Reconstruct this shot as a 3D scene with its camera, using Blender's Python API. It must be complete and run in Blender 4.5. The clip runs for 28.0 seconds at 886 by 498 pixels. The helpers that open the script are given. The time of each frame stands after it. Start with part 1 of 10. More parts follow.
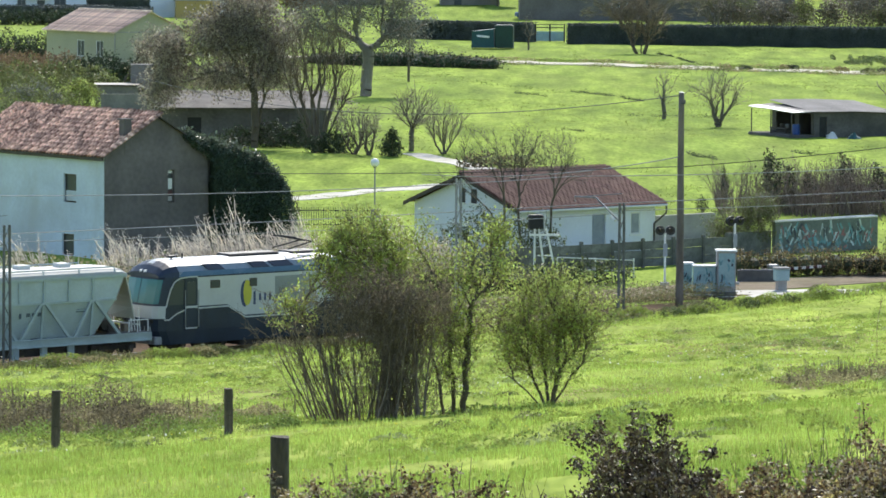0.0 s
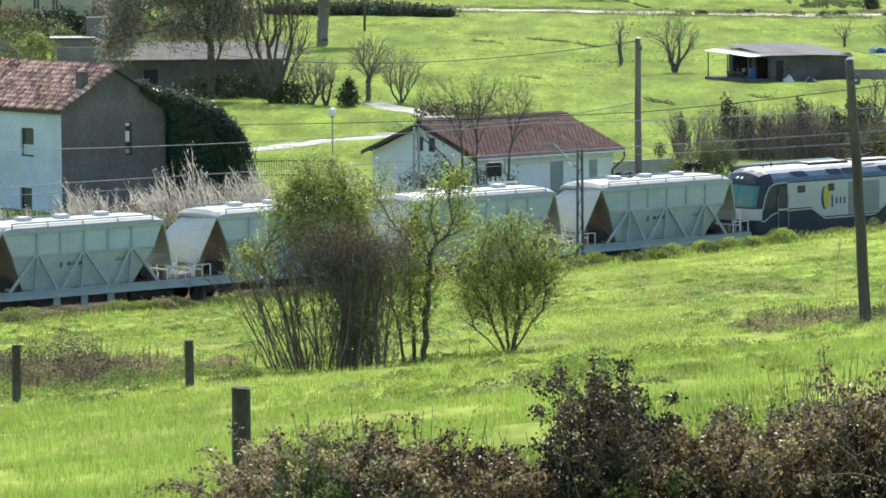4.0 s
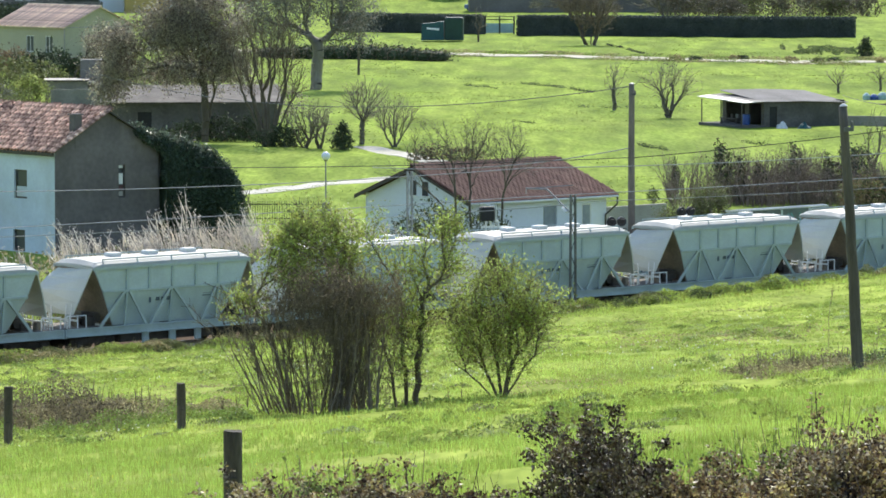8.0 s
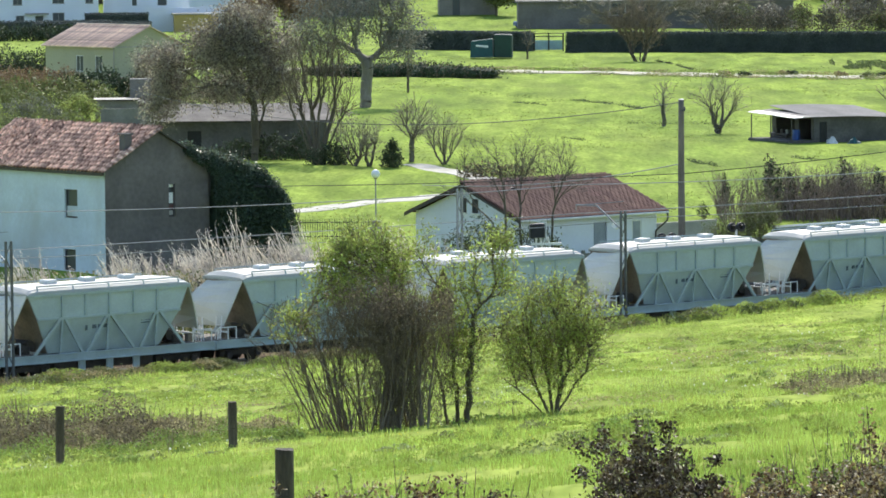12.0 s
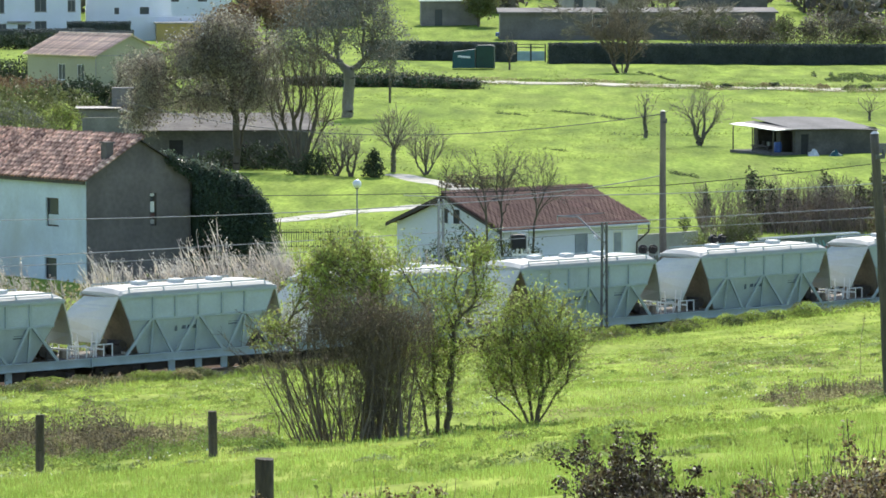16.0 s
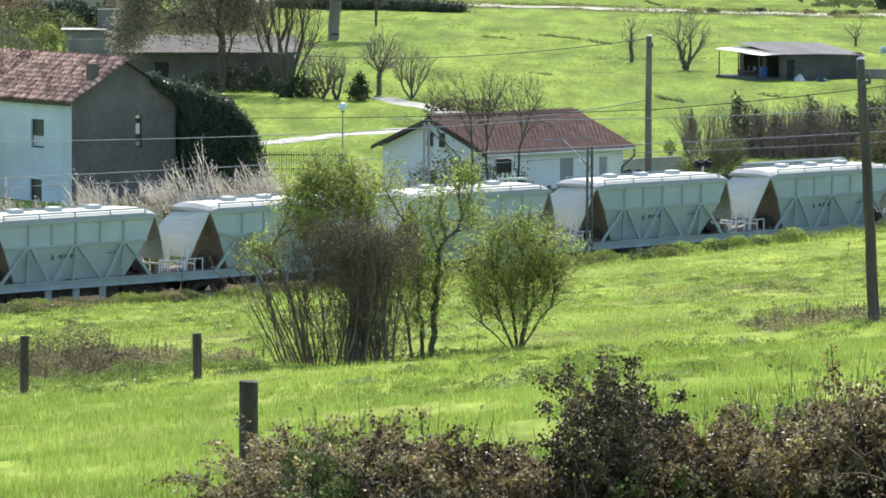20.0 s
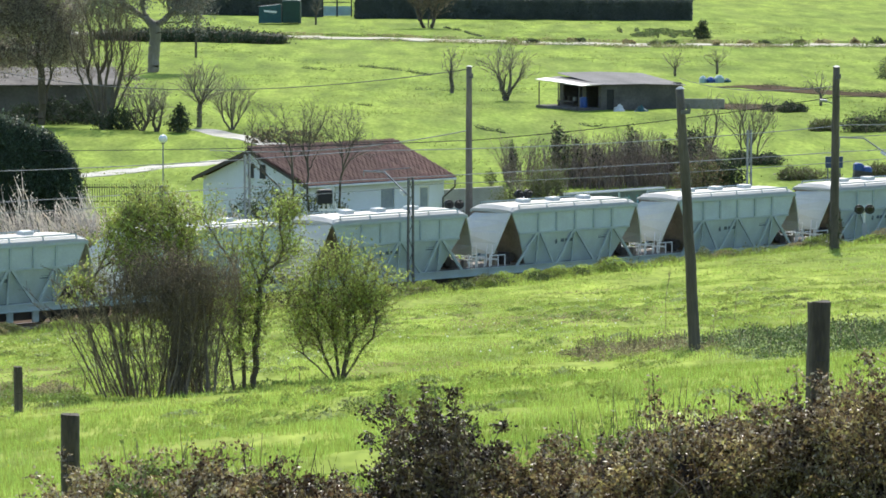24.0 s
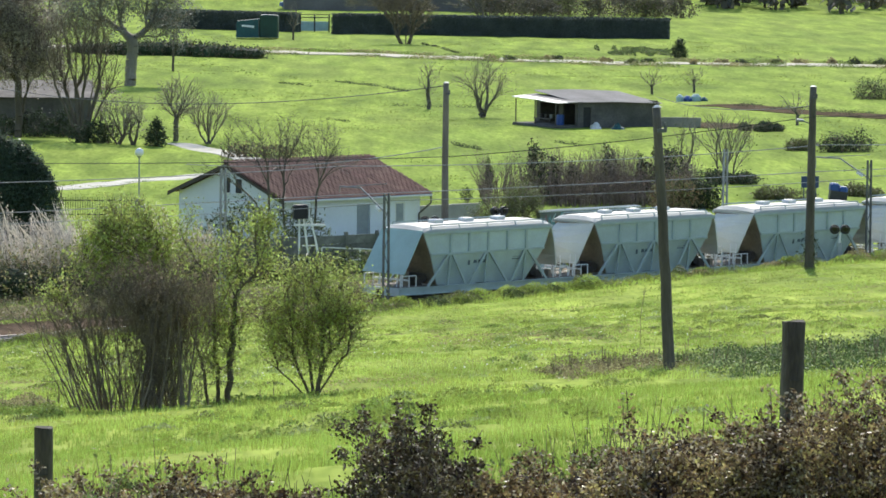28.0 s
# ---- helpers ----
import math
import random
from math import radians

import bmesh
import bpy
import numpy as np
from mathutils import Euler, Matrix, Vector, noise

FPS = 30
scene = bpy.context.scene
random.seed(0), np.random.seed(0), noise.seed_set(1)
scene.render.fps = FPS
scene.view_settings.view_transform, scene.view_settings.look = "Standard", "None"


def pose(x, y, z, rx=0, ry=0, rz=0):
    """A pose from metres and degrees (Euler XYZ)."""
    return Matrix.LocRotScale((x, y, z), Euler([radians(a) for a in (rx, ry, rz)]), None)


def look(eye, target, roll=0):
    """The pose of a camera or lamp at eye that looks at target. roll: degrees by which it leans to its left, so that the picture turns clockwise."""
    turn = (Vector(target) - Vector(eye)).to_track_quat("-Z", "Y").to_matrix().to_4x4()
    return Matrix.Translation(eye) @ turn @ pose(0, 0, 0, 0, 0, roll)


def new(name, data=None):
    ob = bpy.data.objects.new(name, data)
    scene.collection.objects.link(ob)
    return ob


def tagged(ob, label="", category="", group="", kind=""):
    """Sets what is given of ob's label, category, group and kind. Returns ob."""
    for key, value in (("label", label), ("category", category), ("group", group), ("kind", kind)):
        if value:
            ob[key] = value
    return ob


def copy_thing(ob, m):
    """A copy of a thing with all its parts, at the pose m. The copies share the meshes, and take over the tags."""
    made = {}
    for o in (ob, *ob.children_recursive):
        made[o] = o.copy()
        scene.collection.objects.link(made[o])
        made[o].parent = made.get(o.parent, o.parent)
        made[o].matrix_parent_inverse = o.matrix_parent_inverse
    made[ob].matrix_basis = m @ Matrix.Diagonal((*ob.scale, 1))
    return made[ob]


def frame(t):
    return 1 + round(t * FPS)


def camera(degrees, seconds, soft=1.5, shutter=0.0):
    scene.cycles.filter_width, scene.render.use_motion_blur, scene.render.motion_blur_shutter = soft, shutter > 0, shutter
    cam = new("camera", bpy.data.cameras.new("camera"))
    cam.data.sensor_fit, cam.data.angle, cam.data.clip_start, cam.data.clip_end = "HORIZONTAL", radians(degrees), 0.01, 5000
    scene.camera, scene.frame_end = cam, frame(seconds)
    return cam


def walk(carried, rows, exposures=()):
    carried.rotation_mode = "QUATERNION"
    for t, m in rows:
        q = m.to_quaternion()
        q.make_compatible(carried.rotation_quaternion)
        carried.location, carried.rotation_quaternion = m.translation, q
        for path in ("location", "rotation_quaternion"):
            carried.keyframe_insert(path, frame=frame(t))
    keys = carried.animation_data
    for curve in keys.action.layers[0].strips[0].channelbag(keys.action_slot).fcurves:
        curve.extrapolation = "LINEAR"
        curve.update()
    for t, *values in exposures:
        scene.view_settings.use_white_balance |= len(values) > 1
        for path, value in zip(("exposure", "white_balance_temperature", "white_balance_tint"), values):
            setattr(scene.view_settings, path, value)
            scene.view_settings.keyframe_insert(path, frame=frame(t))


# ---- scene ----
import functools

# the camera stands still on the hillside and is only turned: seconds, yaw, pitch, roll
LENS = math.degrees(2 * math.atan(784 / 8000))
EYE = (0.0, 0.0, 17.35)
cam = camera(LENS, 28.0, soft=1.7)
ROWS = [
    (0, 0.648, -4.348, -0.409),
    (0.5, 0.604, -4.429, -0.295),
    (1, 0.518, -4.596, -0.318),
    (1.5, 0.456, -4.807, -0.156),
    (2, 0.387, -4.911, -0.008),
    (2.5, 0.284, -4.908, -0.036),
    (3, 0.142, -4.914, 0.113),
    (3.5, 0.076, -4.999, 0.329),
    (5.5, 0.042, -4.991, 0.336),
    (6, 0.031, -4.952, 0.262),
    (6.5, 0.059, -4.816, 0.115),
    (7, 0.055, -4.218, -0.158),
    (7.5, -0.074, -4.294, 0.204),
    (8, 0.000, -4.439, 0.000),
    (8.5, -0.019, -4.565, 0.222),
    (9, -0.069, -4.636, 0.119),
    (9.5, -0.067, -4.608, 0.404),
    (10, 0.378, -4.481, 0.688),
    (10.5, 0.675, -4.332, 0.450),
    (11, 0.719, -4.234, 0.423),
    (11.5, 0.653, -4.215, 0.419),
    (13.5, 0.477, -4.230, 0.250),
    (14, 0.410, -4.143, 0.180),
    (14.5, 0.345, -4.062, 0.182),
    (15, 0.298, -4.059, 0.038),
    (15.5, 0.361, -4.048, 0.138),
    (16, 0.393, -4.086, 0.070),
    (16.5, 0.427, -4.106, 0.190),
    (17, 0.486, -4.143, 0.134),
    (17.5, 0.579, -4.235, 0.042),
    (18, 0.628, -4.415, 0.365),
    (18.5, 0.597, -4.594, 0.146),
    (19, 0.428, -4.794, 0.351),
    (19.5, 0.352, -5.123, 0.081),
    (20, 0.229, -5.056, -0.239),
    (20.5, 0.039, -4.504, -0.330),
    (21, -0.227, -4.663, -0.286),
    (21.5, -0.542, -4.790, -0.084),
    (23.5, -1.754, -4.778, 0.061),
    (24, -2.055, -4.655, -0.104),
    (24.5, -2.289, -4.599, -0.095),
    (25, -2.268, -4.591, 0.148),
    (25.5, -2.079, -4.544, 0.002),
    (26, -2.170, -4.501, 0.134),
    (26.5, -2.254, -4.448, -0.095),
    (27, -2.277, -4.406, -0.284),
    (27.5, -2.263, -4.404, -0.256),
    (28, -2.324, -4.447, -0.648),
]
EXPOSURE = 0.68
walk(cam, [(t, pose(*EYE, 90 + pitch, roll, yaw)) for t, yaw, pitch, roll in ROWS], [(0.0, EXPOSURE), (10.0, EXPOSURE + 0.03), (21.0, EXPOSURE + 0.02), (24.0, EXPOSURE - 0.04), (28.0, EXPOSURE - 0.12)])

# ---- daylight: clear sky, high sun ahead of the camera and a little to the right ----
SUN_AZ, SUN_EL = radians(6.0), radians(41.0)   # azimuth from +Y towards +X
world = bpy.data.worlds.new("sky")
scene.world = world
world.use_nodes = True
_n = world.node_tree.nodes
_sky = _n.new("ShaderNodeTexSky")
_sky.sky_type = "NISHITA"
_sky.sun_disc = False
_sky.sun_elevation, _sky.sun_rotation = SUN_EL, SUN_AZ
_sky.air_density, _sky.dust_density, _sky.ozone_density = 1.0, 0.6, 1.6
world.node_tree.links.new(_sky.outputs[0], _n["Background"].inputs[0])
_n["Background"].inputs[1].default_value = 0.15
sun_data = bpy.data.lights.new("sun", "SUN")
sun_data.energy, sun_data.angle, sun_data.color = 3.85, radians(0.55), (1.0, 0.945, 0.845)
sun = new("sun", sun_data)
sun.matrix_world = look((0, 0, 0), (-math.sin(SUN_AZ) * math.cos(SUN_EL), -math.cos(SUN_AZ) * math.cos(SUN_EL), -math.sin(SUN_EL)))
sun.location = (30, 100, 120)


# ---- materials ----
def mat(name, color, rough=0.7, metal=0.0, vary=0.25, scale=3.0, fine=30.0, bump=0.15, tint=None, dirt=0.0, dirt_color=(0.1, 0.08, 0.05),
        spread=0.0, island=0.0, translucent=0.0, spec=0.5, stretch=(1, 1, 1), coords="Object", hue=0.05):
    """Plain surface with variation at two scales; spread varies it object by object, island piece by piece."""
    m = bpy.data.materials.new(name)
    m.use_nodes = True
    nt = m.node_tree
    nd, ln = nt.nodes, nt.links
    b = nd["Principled BSDF"]
    b.inputs["Roughness"].default_value, b.inputs["Metallic"].default_value = rough, metal
    b.inputs["Specular IOR Level"].default_value = spec
    co = nd.new("ShaderNodeTexCoord")
    mp = nd.new("ShaderNodeMapping")
    mp.inputs["Scale"].default_value = stretch
    ln.new(co.outputs[coords], mp.inputs[0])
    n1, n2 = nd.new("ShaderNodeTexNoise"), nd.new("ShaderNodeTexNoise")
    for q, s, dt in ((n1, scale, 4), (n2, fine, 3)):
        q.inputs["Scale"].default_value = s
        q.inputs["Detail"].default_value = dt
        ln.new(mp.outputs[0], q.inputs["Vector"])
    dark = tuple(c * (1 - vary) for c in color)
    light = tuple(min(1, c * (1 + vary)) for c in (tint or color))
    r1 = nd.new("ShaderNodeValToRGB")
    r1.color_ramp.elements[0].position, r1.color_ramp.elements[1].position = 0.32, 0.68
    r1.color_ramp.elements[0].color, r1.color_ramp.elements[1].color = (*dark, 1), (*light, 1)
    ln.new(n1.outputs["Fac"], r1.inputs[0])
    mx = nd.new("ShaderNodeMix")
    mx.data_type, mx.blend_type = "RGBA", "MULTIPLY"
    mx.inputs[0].default_value = min(1, vary * 1.6)
    r2 = nd.new("ShaderNodeValToRGB")
    r2.color_ramp.elements[0].position, r2.color_ramp.elements[1].position = 0.3, 0.7
    r2.color_ramp.elements[0].color, r2.color_ramp.elements[1].color = (0.55, 0.55, 0.55, 1), (1.25, 1.25, 1.25, 1)
    ln.new(n2.outputs["Fac"], r2.inputs[0])
    ln.new(r1.outputs[0], mx.inputs[6])
    ln.new(r2.outputs[0], mx.inputs[7])
    out = mx.outputs[2]
    if dirt:
        n3 = nd.new("ShaderNodeTexNoise")
        n3.inputs["Scale"].default_value, n3.inputs["Detail"].default_value, n3.inputs["Distortion"].default_value = scale * 0.45, 6, 0.6
        ln.new(mp.outputs[0], n3.inputs["Vector"])
        r3 = nd.new("ShaderNodeValToRGB")
        r3.color_ramp.elements[0].position, r3.color_ramp.elements[1].position = 0.48, 0.72
        r3.color_ramp.elements[1].color = (dirt, dirt, dirt, 1)
        ln.new(n3.outputs["Fac"], r3.inputs[0])
        m3 = nd.new("ShaderNodeMix")
        m3.data_type = "RGBA"
        ln.new(r3.outputs[0], m3.inputs[0])
        ln.new(out, m3.inputs[6])
        m3.inputs[7].default_value = (*dirt_color, 1)
        out = m3.outputs[2]
    for amount, node, socket in ((spread, "ShaderNodeObjectInfo", "Random"), (island, "ShaderNodeNewGeometry", "Random Per Island")):
        if amount:
            oi = nd.new(node)
            mr = nd.new("ShaderNodeMapRange")
            mr.inputs[3].default_value, mr.inputs[4].default_value = 1 - amount, 1 + amount
            ln.new(oi.outputs[socket], mr.inputs[0])
            hv = nd.new("ShaderNodeHueSaturation")
            ln.new(mr.outputs[0], hv.inputs["Value"])
            mh = nd.new("ShaderNodeMapRange")
            mh.inputs[3].default_value, mh.inputs[4].default_value = 0.5 - amount * hue, 0.5 + amount * hue
            ln.new(oi.outputs[socket], mh.inputs[0])
            ln.new(mh.outputs[0], hv.inputs["Hue"])
            ln.new(out, hv.inputs["Color"])
            out = hv.outputs[0]
    ln.new(out, b.inputs["Base Color"])
    if bump:
        bp = nd.new("ShaderNodeBump")
        bp.inputs["Strength"].default_value, bp.inputs["Distance"].default_value = bump, 0.03
        ln.new(n2.outputs["Fac"], bp.inputs["Height"])
        ln.new(bp.outputs[0], b.inputs["Normal"])
    if translucent:
        tr = nd.new("ShaderNodeBsdfTranslucent")
        ln.new(out, tr.inputs["Color"])
        ms = nd.new("ShaderNodeMixShader")
        ms.inputs[0].default_value = translucent
        ln.new(b.outputs[0], ms.inputs[1])
        ln.new(tr.outputs[0], ms.inputs[2])
        ln.new(ms.outputs[0], nd["Material Output"].inputs[0])
    return m


def ground_mat():
    """Meadow: lush green with yellowish, dull and worn patches drawn out along the fall of the slope."""
    m = mat("meadow", (0.206, 0.276, 0.052), 0.9, vary=0.24, scale=0.35, fine=2.2, bump=0.7, tint=(0.245, 0.315, 0.055), dirt=0.30,
            dirt_color=(0.265, 0.290, 0.080), spec=0.02, stretch=(1, 0.16, 1))
    nt = m.node_tree
    nd, ln = nt.nodes, nt.links
    b = nd["Principled BSDF"]
    out = b.inputs["Base Color"].links[0].from_socket
    co = nd.new("ShaderNodeTexCoord")
    mp = nd.new("ShaderNodeMapping")
    mp.inputs["Scale"].default_value = (1, 0.2, 1)
    ln.new(co.outputs["Object"], mp.inputs[0])
    for size, detail, lo, hi, dark in ((0.55, 7, 0.36, 0.52, (0.87, 0.91, 0.83)), (0.10, 5, 0.36, 0.56, (0.86, 0.90, 0.92)), (3.8, 5, 0.38, 0.56, (0.78, 0.83, 0.73))):
        n = nd.new("ShaderNodeTexNoise")
        n.inputs["Scale"].default_value, n.inputs["Detail"].default_value, n.inputs["Distortion"].default_value = size, detail, 0.4
        ln.new(mp.outputs[0], n.inputs["Vector"])
        r = nd.new("ShaderNodeValToRGB")
        r.color_ramp.elements[0].position, r.color_ramp.elements[1].position = lo, hi
        r.color_ramp.elements[0].color, r.color_ramp.elements[1].color = (*dark, 1), (1.06, 1.06, 1.06, 1)
        ln.new(n.outputs["Fac"], r.inputs[0])
        x = nd.new("ShaderNodeMix")
        x.data_type, x.blend_type = "RGBA", "MULTIPLY"
        x.inputs[0].default_value = 1.0
        ln.new(out, x.inputs[6])
        ln.new(r.outputs[0], x.inputs[7])
        out = x.outputs[2]
    # the grazed slope this side of the line is paler and yellower than the lush field beyond it
    dot = nd.new("ShaderNodeVectorMath")
    dot.operation = "DOT_PRODUCT"
    dot.inputs[1].default_value = (-0.6541, 0.7564, 0)
    ln.new(co.outputs["Object"], dot.inputs[0])
    side = nd.new("ShaderNodeMapRange")
    side.inputs[1].default_value, side.inputs[2].default_value = 138.0, 142.0
    ln.new(dot.outputs["Value"], side.inputs[0])
    two = nd.new("ShaderNodeMix")
    two.data_type = "RGBA"
    two.inputs[6].default_value, two.inputs[7].default_value = (1.16, 1.085, 1.18, 1), (0.94, 0.95, 0.98, 1)
    ln.new(side.outputs[0], two.inputs[0])
    x = nd.new("ShaderNodeMix")
    x.data_type, x.blend_type = "RGBA", "MULTIPLY"
    x.inputs[0].default_value = 1.0
    ln.new(out, x.inputs[6])
    ln.new(two.outputs[2], x.inputs[7])
    ln.new(x.outputs[2], b.inputs["Base Color"])
    return m


M = {}
M["meadow"] = ground_mat()
M["grass"] = mat("grass_blades", (0.298, 0.402, 0.080), 0.6, vary=0.2, scale=0.15, fine=3.0, bump=0, tint=(0.36, 0.438, 0.105), island=0.45, translucent=0.55, spec=0.2)
M["lush_grass"] = mat("lush_grass_blades", (0.240, 0.342, 0.064), 0.6, vary=0.2, scale=0.15, fine=3.0, bump=0, tint=(0.298, 0.385, 0.084), island=0.45, translucent=0.55, spec=0.2)
M["dry_grass"] = mat("dry_grass", (0.38, 0.33, 0.17), 0.7, vary=0.2, scale=0.5, fine=4.0, bump=0, island=0.35, translucent=0.35, spec=0.2)
M["weed"] = mat("weed_leaf", (0.195, 0.262, 0.068), 0.6, vary=0.25, scale=0.6, fine=5.0, bump=0, island=0.4, translucent=0.4, spec=0.15)
M["reed"] = mat("reed_plume", (0.76, 0.69, 0.60), 0.8, vary=0.15, scale=0.6, fine=5.0, bump=0, island=0.35, translucent=0.35, spec=0.1)
M["reed_blade"] = mat("reed_blade", (0.40, 0.36, 0.23), 0.8, vary=0.2, scale=0.6, fine=5.0, bump=0, island=0.4, translucent=0.4, spec=0.1)
M["bark"] = mat("bark", (0.11, 0.09, 0.066), 0.9, vary=0.3, scale=2.0, fine=18.0, bump=0.5, spread=0.15, stretch=(1, 1, 0.3))
M["bark_grey"] = mat("grey_bark", (0.14, 0.125, 0.10), 0.9, vary=0.3, scale=2.0, fine=18.0, bump=0.5, spread=0.15, stretch=(1, 1, 0.3))
M["twig"] = mat("bare_twig", (0.25, 0.215, 0.165), 0.85, vary=0.25, scale=1.0, fine=8.0, bump=0, island=0.3)
M["twig_brown"] = mat("brown_twig", (0.215, 0.168, 0.115), 0.85, vary=0.25, scale=1.0, fine=8.0, bump=0, island=0.3)
M["twig_dark"] = mat("dark_brown_stem", (0.15, 0.118, 0.08), 0.9, vary=0.3, scale=2.0, fine=18.0, bump=0.3, island=0.3)
M["willow_stem"] = mat("brown_willow_stem", (0.175, 0.134, 0.09), 0.85, vary=0.3, scale=2.0, fine=18.0, bump=0, island=0.35)
M["plank_brown"] = mat("old_brown_board", (0.16, 0.105, 0.07), 0.9, vary=0.3, scale=2.0, fine=14.0, bump=0.3, spread=0.3)
M["leaf_young"] = mat("young_leaf", (0.345, 0.405, 0.115), 0.5, vary=0.2, scale=1.0, fine=6.0, bump=0, island=0.4, translucent=0.58, spec=0.3)
M["bud"] = mat("brown_willow_bud", (0.29, 0.235, 0.165), 0.7, vary=0.2, scale=1.0, fine=6.0, bump=0, island=0.4, hue=0.02, translucent=0.45, spec=0.1)
M["daisy"] = mat("white_fleck", (0.75, 0.77, 0.68), 0.6, vary=0.08, scale=2.0, fine=9.0, bump=0, translucent=0.35)
M["leaf_olive"] = mat("olive_leaf", (0.165, 0.185, 0.075), 0.5, vary=0.2, scale=0.8, fine=6.0, bump=0, island=0.4, translucent=0.4, spec=0.2)
M["leaf_dark"] = mat("dark_leaf", (0.062, 0.082, 0.044), 0.65, vary=0.25, scale=0.8, fine=6.0, bump=0, island=0.45, translucent=0.2, spec=0.2)
M["leaf_ivy"] = mat("ivy_leaf", (0.055, 0.083, 0.055), 0.5, vary=0.25, scale=0.8, fine=6.0, bump=0, island=0.5, translucent=0.12, spec=0.2)
# lighter copy of the ivy leaf: sunlight put into its colour
M["leaf_ivy_lit"] = mat("sunlit_ivy_leaf", (0.12, 0.15, 0.10), 0.45, vary=0.25, scale=0.8, fine=6.0, bump=0, island=0.5, translucent=0.35, spec=0.35)
M["leaf_gum"] = mat("gum_leaf", (0.30, 0.265, 0.21), 0.5, vary=0.3, scale=0.5, fine=5.0, bump=0, island=0.65, translucent=0.48, spec=0.2)
M["leaf_gum_cool"] = mat("cool_gum_leaf", (0.19, 0.20, 0.18), 0.5, vary=0.25, scale=0.5, fine=5.0, bump=0, island=0.45, translucent=0.4, spec=0.15)
M["bark_pale"] = mat("pale_smooth_bark", (0.20, 0.18, 0.155), 0.85, vary=0.25, scale=1.0, fine=7.0, bump=0.3, dirt=0.4, dirt_color=(0.16, 0.14, 0.12), stretch=(1, 1, 0.3))
M["leaf_rust"] = mat("rusty_leaf", (0.24, 0.165, 0.10), 0.6, vary=0.25, scale=0.6, fine=5.0, bump=0, island=0.4, translucent=0.3, spec=0.2)
M["dead_stem"] = mat("dead_bramble_leaf", (0.205, 0.172, 0.108), 0.8, vary=0.3, scale=1.0, fine=6.0, bump=0, hue=0.02, island=0.6, translucent=0.25, spec=0.1)
M["weed_deep"] = mat("deep_green_weed_leaf", (0.088, 0.128, 0.042), 0.6, vary=0.3, scale=0.8, fine=6.0, bump=0, island=0.5, translucent=0.25, spec=0.25)
M["weed_pale"] = mat("pale_weed_leaf", (0.32, 0.37, 0.17), 0.6, vary=0.25, scale=0.6, fine=5.0, bump=0, island=0.4, translucent=0.4, spec=0.3)
M["grass_dull"] = mat("dull_grass_blades", (0.262, 0.325, 0.080), 0.7, vary=0.25, scale=0.12, fine=2.0, bump=0, island=0.35, translucent=0.45, spec=0.1)
M["yellow_flower"] = mat("yellow_petal", (0.65, 0.60, 0.06), 0.6, vary=0.1, scale=2.0, fine=9.0, bump=0, translucent=0.3)
M["bramble"] = mat("bramble_leaf", (0.088, 0.060, 0.034), 0.42, vary=0.35, scale=2.0, fine=14.0, bump=0, tint=(0.265, 0.20, 0.095), island=0.85, translucent=0.45, spec=0.18)
M["dead_leaf"] = mat("dead_weed_leaf", (0.26, 0.225, 0.125), 0.8, vary=0.3, scale=1.0, fine=6.0, bump=0, tint=(0.33, 0.285, 0.165), hue=0.02, island=0.5, translucent=0.4, spec=0.1)
M["bramble_dark"] = mat("dark_bramble_leaf", (0.038, 0.029, 0.015), 0.55, vary=0.35, scale=2.0, fine=14.0, bump=0, tint=(0.12, 0.09, 0.046), island=0.8, translucent=0.2, spec=0.28)
M["bramble_green"] = mat("bramble_green_leaf", (0.15, 0.19, 0.06), 0.6, vary=0.3, scale=2.0, fine=14.0, bump=0, island=0.6, translucent=0.4, spec=0.12)
# pale straw leaves that also carry leaf highlights as colour
M["bramble_pale"] = mat("pale_bramble_leaf", (0.42, 0.365, 0.255), 0.6, vary=0.2, scale=2.0, fine=14.0, bump=0, island=0.5, hue=0.02, translucent=0.4, spec=0.12)
# near-black colour that stands in for the shade deep in the brambles
M["bramble_core"] = mat("bramble_shade", (0.022, 0.016, 0.008), 0.9, vary=0.4, scale=4.0, fine=30.0, bump=1.0)
M["cane"] = mat("bramble_cane", (0.15, 0.105, 0.075), 0.7, vary=0.3, scale=2.0, fine=14.0, bump=0, island=0.4)
M["post"] = mat("weathered_post", (0.10, 0.08, 0.062), 0.95, vary=0.4, scale=5.0, fine=40.0, bump=0.9, dirt=0.5, dirt_color=(0.17, 0.17, 0.13), stretch=(1, 1, 0.2))
M["pole"] = mat("tarred_pole", (0.10, 0.085, 0.07), 0.9, vary=0.35, scale=3.0, fine=30.0, bump=0.6, dirt=0.35, dirt_color=(0.17, 0.16, 0.12), stretch=(1, 1, 0.15))
M["pole_grey"] = mat("silvered_pole", (0.175, 0.15, 0.12), 0.9, vary=0.3, scale=3.0, fine=30.0, bump=0.6, dirt=0.3, dirt_color=(0.15, 0.13, 0.11), stretch=(1, 1, 0.15))
M["ballast"] = mat("ballast", (0.120, 0.084, 0.056), 1.0, spec=0.05, vary=0.35, scale=1.2, fine=9.0, bump=0.9, dirt=0.5, dirt_color=(0.11, 0.075, 0.05))
M["gravel"] = mat("gravel", (0.22, 0.18, 0.13), 1.0, spec=0.05, vary=0.25, scale=0.5, fine=6.0, bump=0.7, dirt=0.4, dirt_color=(0.2, 0.2, 0.1))
